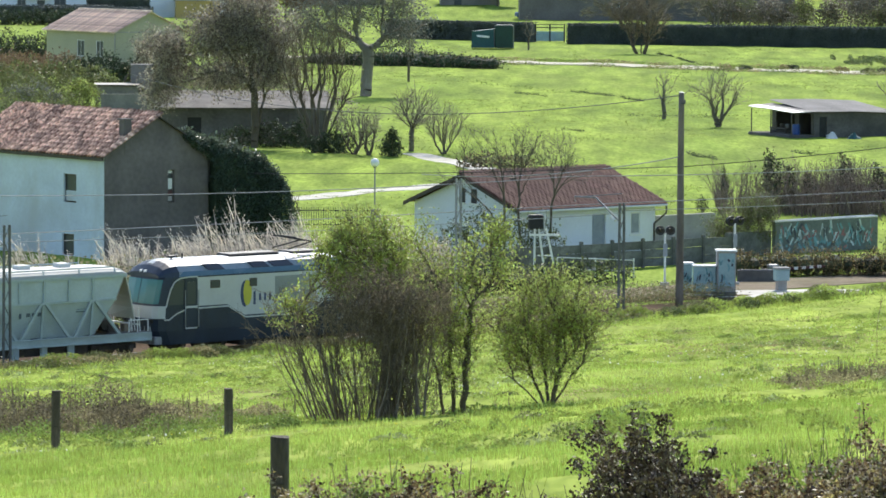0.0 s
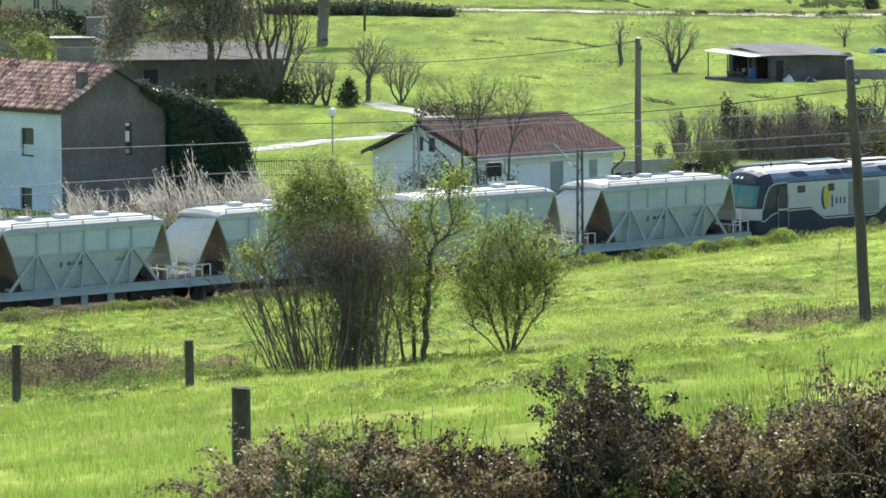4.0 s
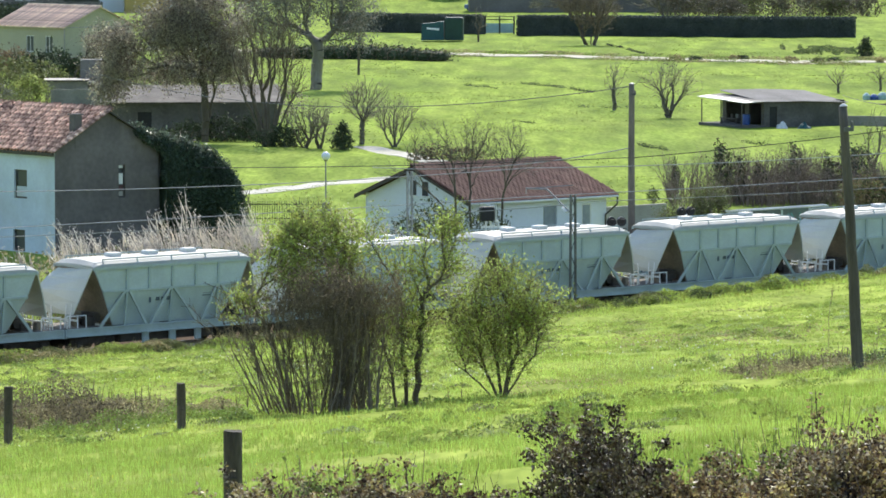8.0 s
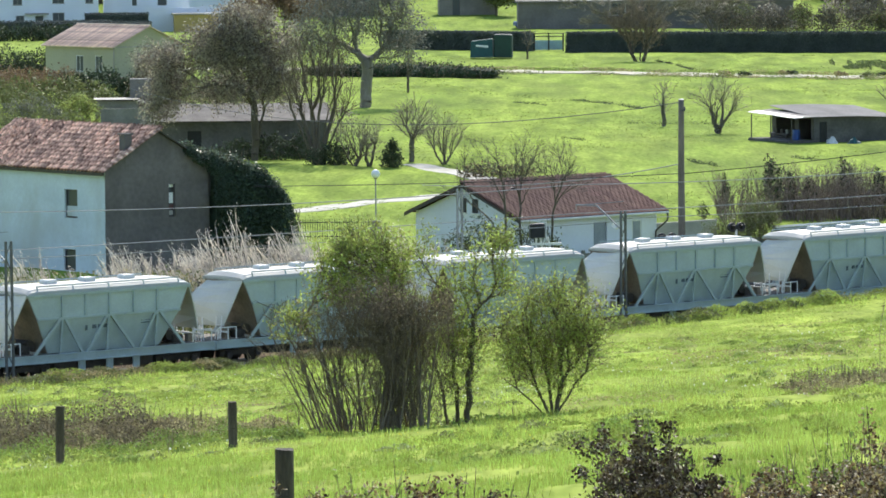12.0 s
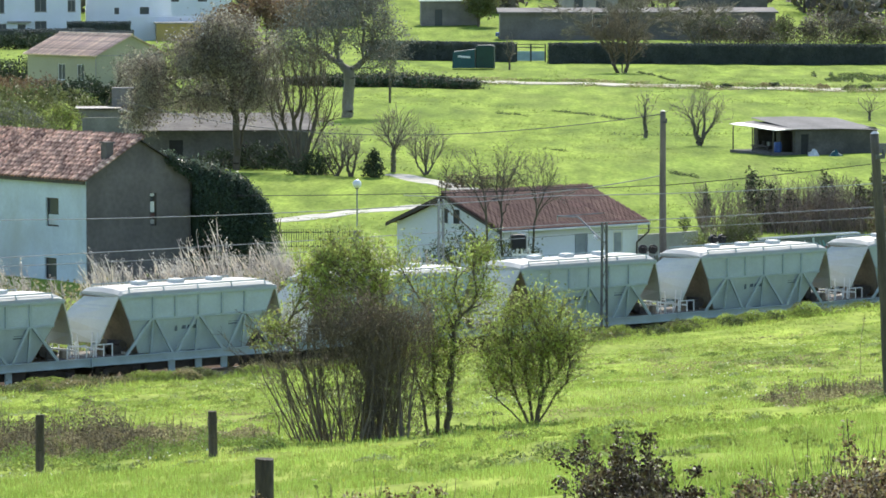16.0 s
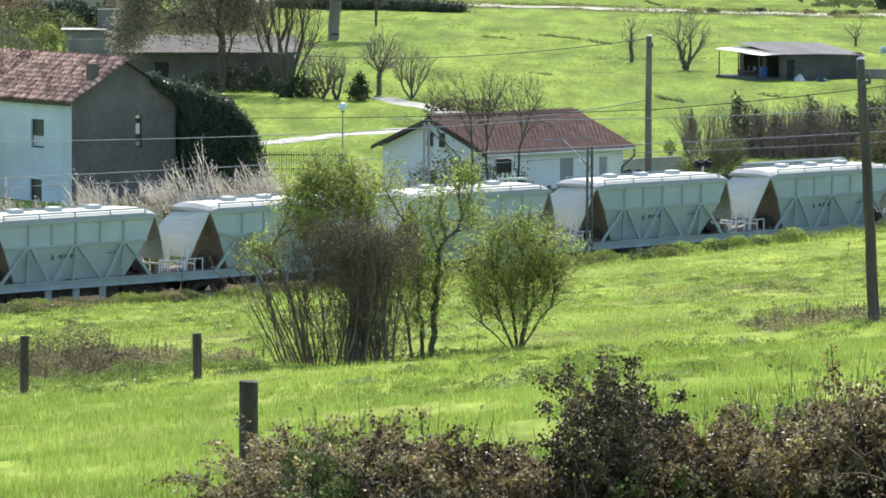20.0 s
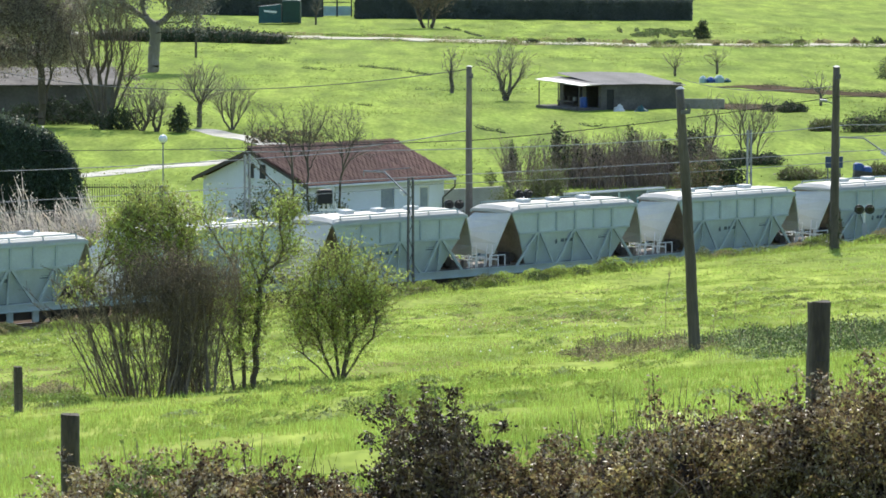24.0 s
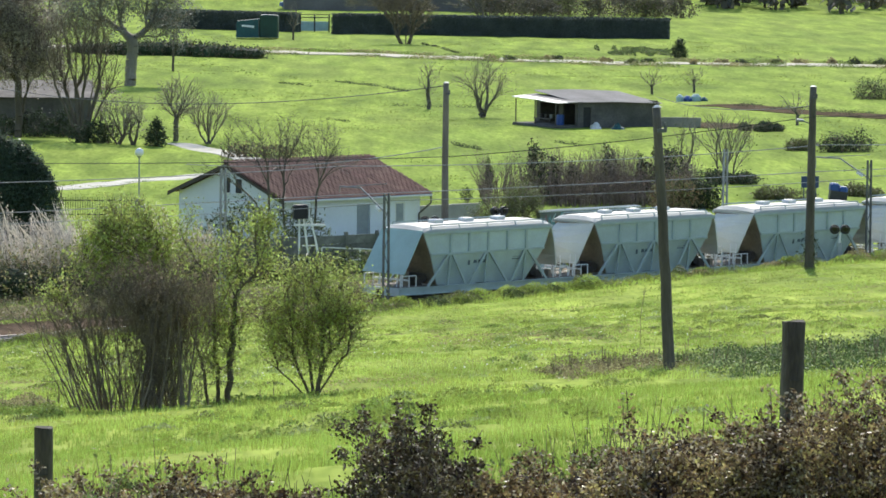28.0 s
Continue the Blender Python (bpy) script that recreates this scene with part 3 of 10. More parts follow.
# the track: ballast bed, sleepers, rails
def build_track():
    yaw = pose(*T0, 0, 0, TRACK_YAW)
    bed = Geo()
    rings = []
    for s in np.arange(-420, 421, 4.0):
        w = 0.12 * noise.noise((s * 0.3, 1.0, 0))
        rings.append([(s, -2.6 + w, -0.6), (s, -2.5 + w, -0.40), (s, -1.5, -0.17), (s, 1.5, -0.17), (s, 2.5 - w, -0.30), (s, 4.6 - w, -0.02), (s, 4.7 - w, -0.6)])
    bed.loft(rings)
    track = thing("railway_track", "single railway track on brown stone ballast", "railway track", yaw, kind="structure")
    part("ballast_bed", bed, M["ballast"], track)
    rail = Geo()
    prof = [(-0.065, -0.15), (0.065, -0.15), (0.065, -0.13), (0.012, -0.115), (0.012, -0.045), (0.035, -0.03), (0.035, 0.0), (-0.035, 0.0), (-0.035, -0.03), (-0.012, -0.045), (-0.012, -0.115), (-0.065, -0.13)]
    rail.loft([[(s, y, z) for y, z in prof] for s in np.arange(-420, 421, 40.0)])
    me = rail.mesh("rail", M["rail"])
    for side in (-0.535, 0.535):
        part("rail", me, None, track, at=pose(0, side, 0))
    sl = Geo().box(-0.12, 0.12, -1.0, 1.0, -0.30, -0.152, c=0.02).mesh("sleeper", M["sleeper"])
    for i in range(170):
        part("sleeper", sl, None, track, at=pose(-45 + i * 0.62, 0, 0, 0, 0, random.uniform(-1, 1)))
    return track


build_track()


# ---- the train ----
PITCH = 10.208


def hopper_wagon():
    """Grey-blue hopper wagon: x along the track, near side at -y, origin on the rail top at mid-length."""
    w = thing("hopper_wagon", "pale blue-grey steel hopper wagon with sloped white end panels", "wagon", group="hopper wagons of the train")
    body = Geo()
    body.loft([[(-2.6, -0.85, 0.98), (2.6, -0.85, 0.98), (2.6, 0.85, 0.98), (-2.6, 0.85, 0.98)],
               [(-3.33, -1.24, 2.32), (3.33, -1.24, 2.32), (3.33, 1.24, 2.32), (-3.33, 1.24, 2.32)],
               [(-3.76, -1.25, 3.26), (3.76, -1.25, 3.26), (3.76, 1.25, 3.26), (-3.76, 1.25, 3.26)]])
    hopper = part("hopper_body", body, M["wagon"], w)
    # soiled end slopes of the hopper, set just proud of it; shade behind the panels is in the colour
    for e in (-1, 1):
        g = Geo().slab([(e * 2.62, -0.83, 0.99), (e * 3.35, -1.22, 2.32), (e * 3.77, -1.23, 3.2), (e * 3.77, 1.23, 3.2), (e * 3.35, 1.22, 2.32), (e * 2.62, 0.83, 0.99)], (e * 0.02, 0, 0))
        part("end_slope", g, M["wagon_inside"], hopper, "soiled brown end slope of the hopper, with shade in its colour")
    # bead below the eave and waist bead
    for y in (-1, 1):
        part("eave_bead", Geo().box(-3.8, 3.8, y * 1.29 - 0.04, y * 1.29 + 0.04, 3.16, 3.27), M["wagon_strut"], hopper)
        part("waist_bead", Geo().box(-3.34, 3.34, y * 1.265 - 0.03, y * 1.265 + 0.03, 2.28, 2.37), M["wagon_strut"], hopper)
    rib = Geo().box(-0.045, 0.045, -0.05, 0.05, 2.36, 3.17).mesh("side_rib", M["wagon_strut"])
    for x in (-2.2, -1.12, 0.0, 1.14, 2.25):
        for y in (-1.27, 1.27):
            part("side_rib", rib, None, hopper, at=pose(x, y, 0))
    # arched roof with hatches and a running rail
    arc = [(-1.33, 3.25), (-1.29, 3.38), (-1.1, 3.50), (-0.5, 3.575), (0, 3.595), (0.5, 3.575), (1.1, 3.50), (1.29, 3.38), (1.33, 3.25)]
    roof = Geo()
    roof.loft([[(x, y * k, 3.25 + (z - 3.25) * h) for y, z in arc] for x, k, h in ((-3.83, 0.985, 0.34), (-3.6, 1, 0.80), (-3.1, 1, 0.93), (3.1, 1, 0.93), (3.6, 1, 0.80), (3.83, 0.985, 0.34))])
    top = part("roof", roof, M["wagon_roof"], w, "dusty white arched roof", smooth=False)
    lid = Geo().box(-0.26, 0.26, -0.24, 0.24, 3.52, 3.71, c=0.03).mesh("hatch_lid", M["white_rail"])
    for x in (-2.02, -0.24, 1.62):
        part("hatch_lid", lid, None, top, at=pose(x, -0.12, 0, 0, 0, 2))
    for y in (-1, 1):
        part("roof_rail", Geo().rod((-3.3, y * 1.16, 3.56), (3.3, y * 1.16, 3.56), 0.028, n=5), M["wagon_strut"], top)
        for x in (-3.3, -1.65, 0.0, 1.65, 3.3):
            part("rail_post", Geo().rod((x, y * 1.28, 3.3), (x, y * 1.16, 3.57), 0.028, n=5), M["wagon_strut"], top)
    # wide end panels that lean out over the platforms
    for e in (-1, 1):
        sheet = ((3.46, -0.55, 3.50, 0.50, 3.45), (3.75, -1.24, 3.55, 1.00, 3.29), (3.94, -1.17, 4.12, 1.20, 2.85), (4.13, -1.08, 4.60, 1.30, 2.38), (4.30, -0.98, 4.58, 1.10, 1.93), (4.46, -0.88, 4.50, 0.88, 1.48))
        g = Geo().loft([[(e * x0, y0, z), (e * x1, y1, z), (e * (x1 + 0.05), y1, z), (e * (x0 + 0.05), y0, z)] for x0, y0, x1, y1, z in sheet])
        part("end_panel", g, M["wagon_panel"], w, "pale leaning end panel")
        for y in (-0.66, 0.66):
            part("panel_post", Geo().rod((e * 4.52, y, 0.98), (e * 4.47, y, 1.56), 0.045), M["white_rail"], w)
        part("cross_brace", Geo().bar((e * 4.5, -1.1, 1.28), (e * 4.5, 1.1, 1.28), 0.06, 0.06), M["white_rail"], w)
        part("platform", Geo().box(min(e * 3.3, e * 5.02), max(e * 3.3, e * 5.02), -1.16, 1.16, 0.955, 1.0), M["platform"], w)
        for y in (-1.12, 1.12):
            for x in (4.05, 4.45, 4.95):
                part("handrail", Geo().rod((e * x, y, 1.0), (e * x, y, 1.46), 0.025, n=5), M["white_rail"], w)
            part("handrail", Geo().rod((e * 4.05, y, 1.46), (e * 4.95, y, 1.46), 0.025, n=5), M["white_rail"], w)
        part("brake_gear", Geo().box(e * 3.55 - 0.22, e * 3.55 + 0.22, -0.75, -0.35, 1.0, 1.32, c=0.04).rod((e * 3.2, -0.3, 1.15), (e * 4.1, -0.3, 1.15), 0.11, n=8), M["iron"], w)
        # dark cylinder added to fill the shaded hollow below the slope
        part("air_tank", Geo().rod((e * 3.25, -0.7, 1.3), (e * 3.25, 0.6, 1.3), 0.2, n=10), M["iron"], w, "dark cylinder added to darken the hollow under the slope")
        part("valve_box", Geo().box(e * 3.7 - 0.12, e * 3.7 + 0.12, -0.2, 0.25, 1.0, 1.55, c=0.03), M["wagon_inside"], w)
        part("tool_box", Geo().box(e * 4.2 - 0.1, e * 4.2 + 0.1, -0.75, -0.5, 1.0, 1.3, c=0.02), M["wagon_inside"], w)
        part("ladder", Geo().rod((e * 4.7, -0.95, 0.98), (e * 4.62, -0.95, 1.9), 0.025, n=5).rod((e * 4.7, -0.62, 0.98), (e * 4.62, -0.62, 1.9), 0.025, n=5).rod((e * 4.68, -0.95, 1.25), (e * 4.68, -0.62, 1.25), 0.02, n=5).rod((e * 4.65, -0.95, 1.55), (e * 4.65, -0.62, 1.55), 0.02, n=5), M["white_rail"], w)
        part("headstock", Geo().box(min(e * 5.0, e * 5.08), max(e * 5.0, e * 5.08), -1.2, 1.2, 0.62, 0.97), M["wagon_strut"], w)
        part("coupler", Geo().box(e * 5.1 - 0.12, e * 5.1 + 0.12, -0.1, 0.1, 0.66, 0.88), M["iron"], w)
    # solebars and struts
    for y in (-1, 1):
        g = Geo().box(-5.0, 5.0, y * 1.16 - 0.03, y * 1.16 + 0.03, 0.68, 0.95).box(-5.0, 5.0, y * 1.2 - 0.06, y * 1.2 + 0.06, 0.66, 0.71).box(-5.0, 5.0, y * 1.2 - 0.06, y * 1.2 + 0.06, 0.93, 0.98)
        part("solebar", g, M["wagon_strut"], w)
        for apex, feet in ((-2.18, (-3.45, -1.24)), (-0.02, (-1.02, 1.2)), (2.27, (1.46, 3.55))):
            for x in feet:
                part("strut", Geo().bar((apex + (0.09 if x > apex else -0.09), y * 1.27, 2.33), (x, y * 1.2, 0.97), 0.11, 0.07, up=(0, 1, 0)), M["wagon_strut"], w)
            part("stanchion", Geo().bar((apex, y * 1.25, 2.33), (apex, y * 1.08, 0.97), 0.10, 0.06, up=(0, 1, 0)), M["wagon_strut"], w)
        for k, x in enumerate((-1.05, -0.72, -0.45, -0.2)):   # worn marking, unreadable
            part("marking", Geo().box(x, x + (0.10 if k == 0 else 0.18), y * 1.13 - 0.012, y * 1.13 + 0.012, 1.78 if k == 0 else 1.84, 2.02 if k == 0 else 1.98), M["mark"], hopper)
        for x1, z in ((2.1, 2.0), (1.95, 1.9)):
            part("data_line", Geo().box(1.55, x1, y * 1.14 - 0.012, y * 1.14 + 0.012, z, z + 0.04), M["mark"], hopper)
    for x in (-1.2, 1.3):
        part("discharge_chute", Geo().loft([[(x - 0.42, -0.7, 0.42), (x + 0.42, -0.7, 0.42), (x + 0.42, 0.7, 0.42), (x - 0.42, 0.7, 0.42)], [(x - 0.9, -0.84, 0.98), (x + 0.9, -0.84, 0.98), (x + 0.9, 0.84, 0.98), (x - 0.9, 0.84, 0.98)]]), M["wagon"], w)
    part("underframe", Geo().box(-2.3, 2.3, -0.9, 0.9, 0.30, 0.66, c=0.05), M["iron"], w)
    for x in (-1.15, 0.15, 1.4):
        for y in (-1.02, 1.02):
            part("door_gear", Geo().box(x - 0.16, x + 0.16, y - 0.05, y + 0.05, 0.22, 0.68, c=0.03), M["wagon_strut"], w)
    # bogies
    wheel = Geo().rod((0, -0.07, 0), (0, 0.07, 0), 0.37, n=18).rod((0, -0.02, 0), (0, 0.02, 0), 0.41, n=18).mesh("wheel", M["iron"])
    for bx in (-3.55, 3.55):
        bogie = part("bogie", Geo().box(bx - 1.05, bx + 1.05, -0.86, -0.76, 0.34, 0.56, c=0.03).box(bx - 1.05, bx + 1.05, 0.76, 0.86, 0.34, 0.56, c=0.03).box(bx - 0.2, bx + 0.2, -0.85, 0.85, 0.40, 0.62), M["iron"], w)
        for x in (bx - 0.7, bx + 0.7):
            part("axle_box", Geo().box(x - 0.13, x + 0.13, -0.98, -0.86, 0.26, 0.5, c=0.03), M["iron"], bogie)
            for y in (-0.56, 0.56):
                part("wheel", wheel, None, bogie, at=pose(x, y, 0.37))
    return w


def locomotive():
    """Two-cab locomotive, navy and white; x along the track."""
    L = thing("locomotive", "navy and white two-cab locomotive with pale roof", "locomotive")

    def ring(z, nose, half, corner, mid=None):
        """Plan outline at one height: flat sides, rounded noses."""
        side = [(nose - corner, half), (nose - corner * 0.55, half * 0.985), (nose - corner * 0.22, half * 0.90), (nose - 0.08, half * 0.72), (nose, half * 0.3)]
        q = side + [(x, -y) for x, y in reversed(side)]
        return [(x, y, z) for x, y in q] + [(-x, y, z) for x, y in reversed(q)]

    body = Geo().loft([ring(0.42, 5.20, 1.22, 0.9), ring(0.95, 5.42, 1.25, 0.9), ring(1.75, 5.45, 1.25, 0.9), ring(2.72, 5.22, 1.25, 0.95), ring(3.02, 5.12, 1.25, 1.0)])
    shell = part("body_shell", body, M["navy"], L, "navy painted body shell", smooth=False)
    for e in (-1, 1):
        g = Geo()
        rr = [[(x * 1.004, y * 1.006, z) for x, y, z in ring(z0, nose, 1.25, 0.9)[1:9]] for z0, nose in ((1.44, 5.46), (1.92, 5.43))]
        g.loft([[(e * x, y, z) for x, y, z in r] for r in rr], close=False, caps=False)
        inner = [[(e * (x - 0.03), y * 0.97, z) for x, y, z in r] for r in rr]
        g.loft(inner, close=False, caps=False)
        g.loft([[(e * x, y, z) for x, y, z in rr[1]], inner[1]], close=False, caps=False)
        part("nose_band", g, M["loco_white"], shell, "white band across the nose")
        # windscreen in two panes that follow the rounded nose
        for sgn in (-1, 1):
            rows = []
            for z in (2.0, 2.45, 2.93):
                nose = 5.45 + (5.22 - 5.45) * (z - 1.75) / 0.97
                line = [(nose + 0.012, 0.02), (nose + 0.012, 0.375), (nose - 0.06, 0.905), (nose - 0.17, 1.10)]
                rows.append([(e * x, sgn * y, z) for x, y in line] + [(e * (x - 0.03), sgn * y * 0.99, z) for x, y in reversed(line)])
            part("windscreen", Geo().loft(rows), M["windscreen"], shell, "green-tinted windscreen")
        for y in (-0.14, 0.14):
            part("headlight", Geo().rod((e * 5.0, y, 3.22), (e * 5.16, y, 3.18), 0.075, n=10), M["white_paint"], shell)
        for y in (-0.85, 0.85):
            part("buffer_light", Geo().rod((e * 5.3, y, 1.35), (e * 5.46, y, 1.35), 0.09, n=10), M["black"], shell)
        part("buffer_beam", Geo().box(min(e * 5.05, e * 5.42), max(e * 5.05, e * 5.42), -1.15, 1.15, 0.45, 0.75, c=0.04), M["steel"], L, "grey buffer beam with steps")
        for y in (-0.95, -0.6, 0.6, 0.95):
            part("step_rail", Geo().rod((e * 5.5, y, 0.5), (e * 5.5, y, 1.15), 0.025, n=5), M["steel"], L)
    # roof: curved shoulders, raked brows
    shoulders = [(1.25, 3.0), (1.2, 3.2), (1.02, 3.42), (0.75, 3.56), (0.35, 3.63), (0, 3.65)]
    sec = shoulders + [(-y, z) for y, z in reversed(shoulders[:-1])]
    def roof_ring(x, k, drop):
        return [(x, y * k, max(3.0, z - drop * (z - 3.0) / 0.65)) for y, z in sec]

    roof = part("roof", Geo().loft([roof_ring(*q) for q in ((-4.3, 1.0, 0.0), (-1.5, 1, 0), (1.5, 1, 0), (4.3, 1.0, 0.0))]), M["loco_roof"], L, "pale blue-grey roof with dark panels")
    for e in (-1, 1):
        part("cab_roof", Geo().loft([roof_ring(e * x, k, d) for x, k, d in ((4.3, 1.0, 0.0), (4.6, 0.98, 0.05), (4.9, 0.93, 0.2), (5.16, 0.84, 0.46))]), M["navy"], roof, "dark navy cab roof")
        part("cab_roof_cap", Geo().loft([roof_ring(e * x, k * 0.55, d - 0.012) for x, k, d in ((4.28, 1.0, 0.0), (4.6, 0.9, 0.05), (4.82, 0.8, 0.15))]), M["loco_white"], roof, "pale cap on the cab roof")
    for y in (-1, 1):
        g = Geo().slab([(-4.35, y * 1.262, 3.02), (4.35, y * 1.262, 3.02), (4.1, y * 1.216, 3.21), (-4.1, y * 1.216, 3.21)], (0, y * 0.012, 0.004))
        part("roof_edge_band", g, M["loco_blue"], roof, "pale blue band along the roof edge")
        for x0, x1 in ((-2.9, -2.1), (-0.7, 0.1), (0.3, 1.3), (2.6, 3.4)):
            g = Geo().slab([(x0, y * 1.222, 3.215), (x1, y * 1.222, 3.215), (x1 - 0.2, y * 1.04, 3.44), (x0 - 0.2, y * 1.04, 3.44)], (0, y * 0.012, 0.012))
            part("roof_grille", g, M["navy"], roof, "dark grille in the roof shoulder")
    part("roof_gear", Geo().box(-1.3, 1.2, -0.45, 0.45, 3.62, 3.72, c=0.05).box(1.8, 4.2, -0.5, 0.5, 3.62, 3.70, c=0.05), M["black"], roof, "low black roof equipment")
    horn = Geo().rod((-4.0, -0.3, 3.6), (-4.0, -0.3, 3.74), 0.04).rod((-4.15, -0.3, 3.74), (-3.75, -0.3, 3.74), 0.05, n=8).rod((-3.4, -0.2, 3.6), (-3.4, -0.2, 3.84), 0.035)
    part("horns", horn, M["black"], roof)
    for y in (-0.5, 0.5):
        part("pantograph_arm", Geo().rod((1.6, y, 3.8), (2.9, y * 0.8, 4.05), 0.03, n=5), M["black"], roof)
        part("pantograph_arm", Geo().rod((2.9, y * 0.8, 4.05), (1.8, y * 0.7, 4.25), 0.025, n=5), M["black"], roof)
    for x, z, r in ((1.8, 4.26, 0.75), (2.9, 4.05, 0.45)):
        part("pantograph_bar", Geo().rod((x, -r, z), (x, r, z), 0.03, n=5), M["black"], roof)
    # livery on both flanks
    for y in (-1, 1):
        yy = y * 1.254
        off = (0, y * 0.006, 0)
        white = [(-3.46, 2.97), (3.46, 2.97), (3.46, 1.86), (2.85, 1.86), (2.45, 1.60), (2.05, 1.40), (-1.15, 1.40), (-1.55, 1.60), (-2.0, 1.86), (-3.46, 1.86)]
        part("white_flank", Geo().slab([(x, yy, z) for x, z in white], off), M["loco_white"], shell, "white side panel dipping amidships")
        line = [(-5.02, 1.36), (-4.8, 1.36), (-4.45, 1.58), (-3.95, 1.74), (-1.95, 1.76), (-1.5, 1.50), (-1.1, 1.29), (2.0, 1.29), (2.4, 1.49), (2.8, 1.76), (3.95, 1.74), (4.45, 1.58), (4.8, 1.36), (5.02, 1.36)]
        wide = lambda x: 1.256 * float(np.interp(abs(x), [4.5, 4.92, 5.2], [1.0, 0.985, 0.94])) * y   # the flank draws in at the cabs
        g = Geo()
        for (xa, za), (xb, zb) in zip(line, line[1:]):
            g.slab([(xa, wide(xa), za), (xb, wide(xb), zb), (xb, wide(xb), zb + 0.055), (xa, wide(xa), za + 0.055)], (0, y * 0.012, 0))
        part("white_line", g, M["loco_white"], shell, "thin white line")
        panel = part("louvre_panel", Geo().slab([(x, yy + y * 0.006, z) for x, z in ((0.35, 2.84), (2.3, 2.84), (2.3, 1.56), (2.05, 1.44), (0.35, 1.44))], (0, y * 0.02, 0)), M["loco_grey"], shell, "flat grey louvre panel")
        for k in range(13):
            part("louvre", Geo().box(0.4, 2.25, min(yy + y * 0.026, yy + y * 0.036), max(yy + y * 0.026, yy + y * 0.036), 1.62 + k * 0.095, 1.66 + k * 0.095), M["loco_grey"], panel)
        for x, wd, z0, z1 in ((-2.6, 0.23, 2.52, 2.83), (-0.74, 0.18, 2.50, 2.82), (3.2, 0.2, 2.46, 2.78)):
            win = part("side_window", Geo().box(x - wd, x + wd, min(yy, yy + y * 0.03), max(yy, yy + y * 0.03), z0, z1), M["frame_dark"], shell)
            part("pane", Geo().box(x - wd + 0.05, x + wd - 0.05, min(yy + y * 0.03, yy + y * 0.04), max(yy + y * 0.03, yy + y * 0.04), z0 + 0.05, z1 - 0.05), M["pane"], win)
        for e in (-1, 1):   # pale curved line from the sill up round the cab glass into the roof edge
            arc = [(4.95, 1.86), (4.86, 2.2), (4.74, 2.55), (4.56, 2.83), (4.3, 2.96), (3.9, 3.0), (3.46, 3.0)]
            g = Geo()
            for (xa, za), (xb, zb) in zip(arc, arc[1:]):
                g.bar((e * xa, wide(xa) + y * 0.015, za), (e * xb, wide(xb) + y * 0.015, zb), 0.05, 0.03, up=(0, 1, 0))
            part("cab_arc", g, M["loco_white"], shell, "pale curved line round the cab window")
        for e in (-1, 1):   # cab side glass and door
            glass_pts = ((4.1, 1.95), (4.84, 1.95), (4.76, 2.3), (4.6, 2.68), (4.4, 2.86), (4.1, 2.92))
            g = Geo().slab([(e * x, wide(x), z) for x, z in glass_pts], (0, y * 0.012, 0))
            part("cab_window", g, M["pane"], shell, "dark cab side window")
            door = part("cab_door", Geo().box(e * 3.76 - 0.3, e * 3.76 + 0.3, min(yy, yy + y * 0.02), max(yy, yy + y * 0.02), 0.95, 2.92), M["navy"], shell, "navy cab door")
            part("door_pane", Geo().box(e * 3.76 - 0.2, e * 3.76 + 0.2, min(yy + y * 0.02, yy + y * 0.03), max(yy + y * 0.02, yy + y * 0.03), 1.95, 2.82), M["pane"], door)
            part("door_sill", Geo().box(e * 3.76 - 0.3, e * 3.76 + 0.3, min(yy + y * 0.02, yy + y * 0.035), max(yy + y * 0.02, yy + y * 0.035), 1.80, 1.88).box(e * 3.76 - 0.28, e * 3.76 + 0.28, min(yy + y * 0.02, yy + y * 0.035), max(yy + y * 0.02, yy + y * 0.035), 1.0, 1.05), M["loco_white"], door)
            for x in (-0.32, 0.32):
                part("handrail", Geo().rod((e * 3.76 + x, yy + y * 0.07, 1.05), (e * 3.76 + x, yy + y * 0.07, 2.5), 0.018, n=5), M["steel"], door)
        # emblem: a yellow leaf shape with a dark edge, and plain dark bars for the name
        def lobe(cx, cz, rl, rr_, h):
            left = [(cx + rl * math.cos(t), cz + h * math.sin(t)) for t in np.linspace(0.5 * math.pi, 1.5 * math.pi, 14)]
            right = [(cx + rr_ * math.cos(t), cz + h * math.sin(t)) for t in np.linspace(-0.5 * math.pi, 0.5 * math.pi, 14)]
            return left + right[1:-1]
        part("emblem_edge", Geo().slab([(x, yy + y * 0.006, z) for x, z in lobe(-1.12, 2.22, 0.24, 0.05, 0.52)], off), M["logo_blue"], shell, "dark blue emblem edge")
        part("emblem", Geo().slab([(x, yy + y * 0.012, z) for x, z in lobe(-1.05, 2.26, 0.17, 0.24, 0.50)], off), M["logo_yellow"], shell, "yellow leaf-shaped emblem")
        for k, x in enumerate((-0.72, -0.45, -0.2, 0.05)):
            part("emblem_bar", Geo().box(x, x + 0.10, min(yy + y * 0.006, yy + y * 0.014), max(yy + y * 0.006, yy + y * 0.014), 1.78 if k == 0 else 1.92, 2.30 if k == 0 else 2.2), M["logo_blue"], shell, "dark blue bar in place of the name")
    # running gear
    part("underframe", Geo().box(-4.6, 4.6, -1.05, 1.05, 0.45, 0.75, c=0.05).box(-1.2, 1.2, -1.1, 1.1, 0.2, 0.6, c=0.06), M["iron"], L)
    wheel = Geo().rod((0, -0.07, 0), (0, 0.07, 0), 0.47, n=20).rod((0, -0.02, 0), (0, 0.02, 0), 0.51, n=20).mesh("wheel", M["iron"])
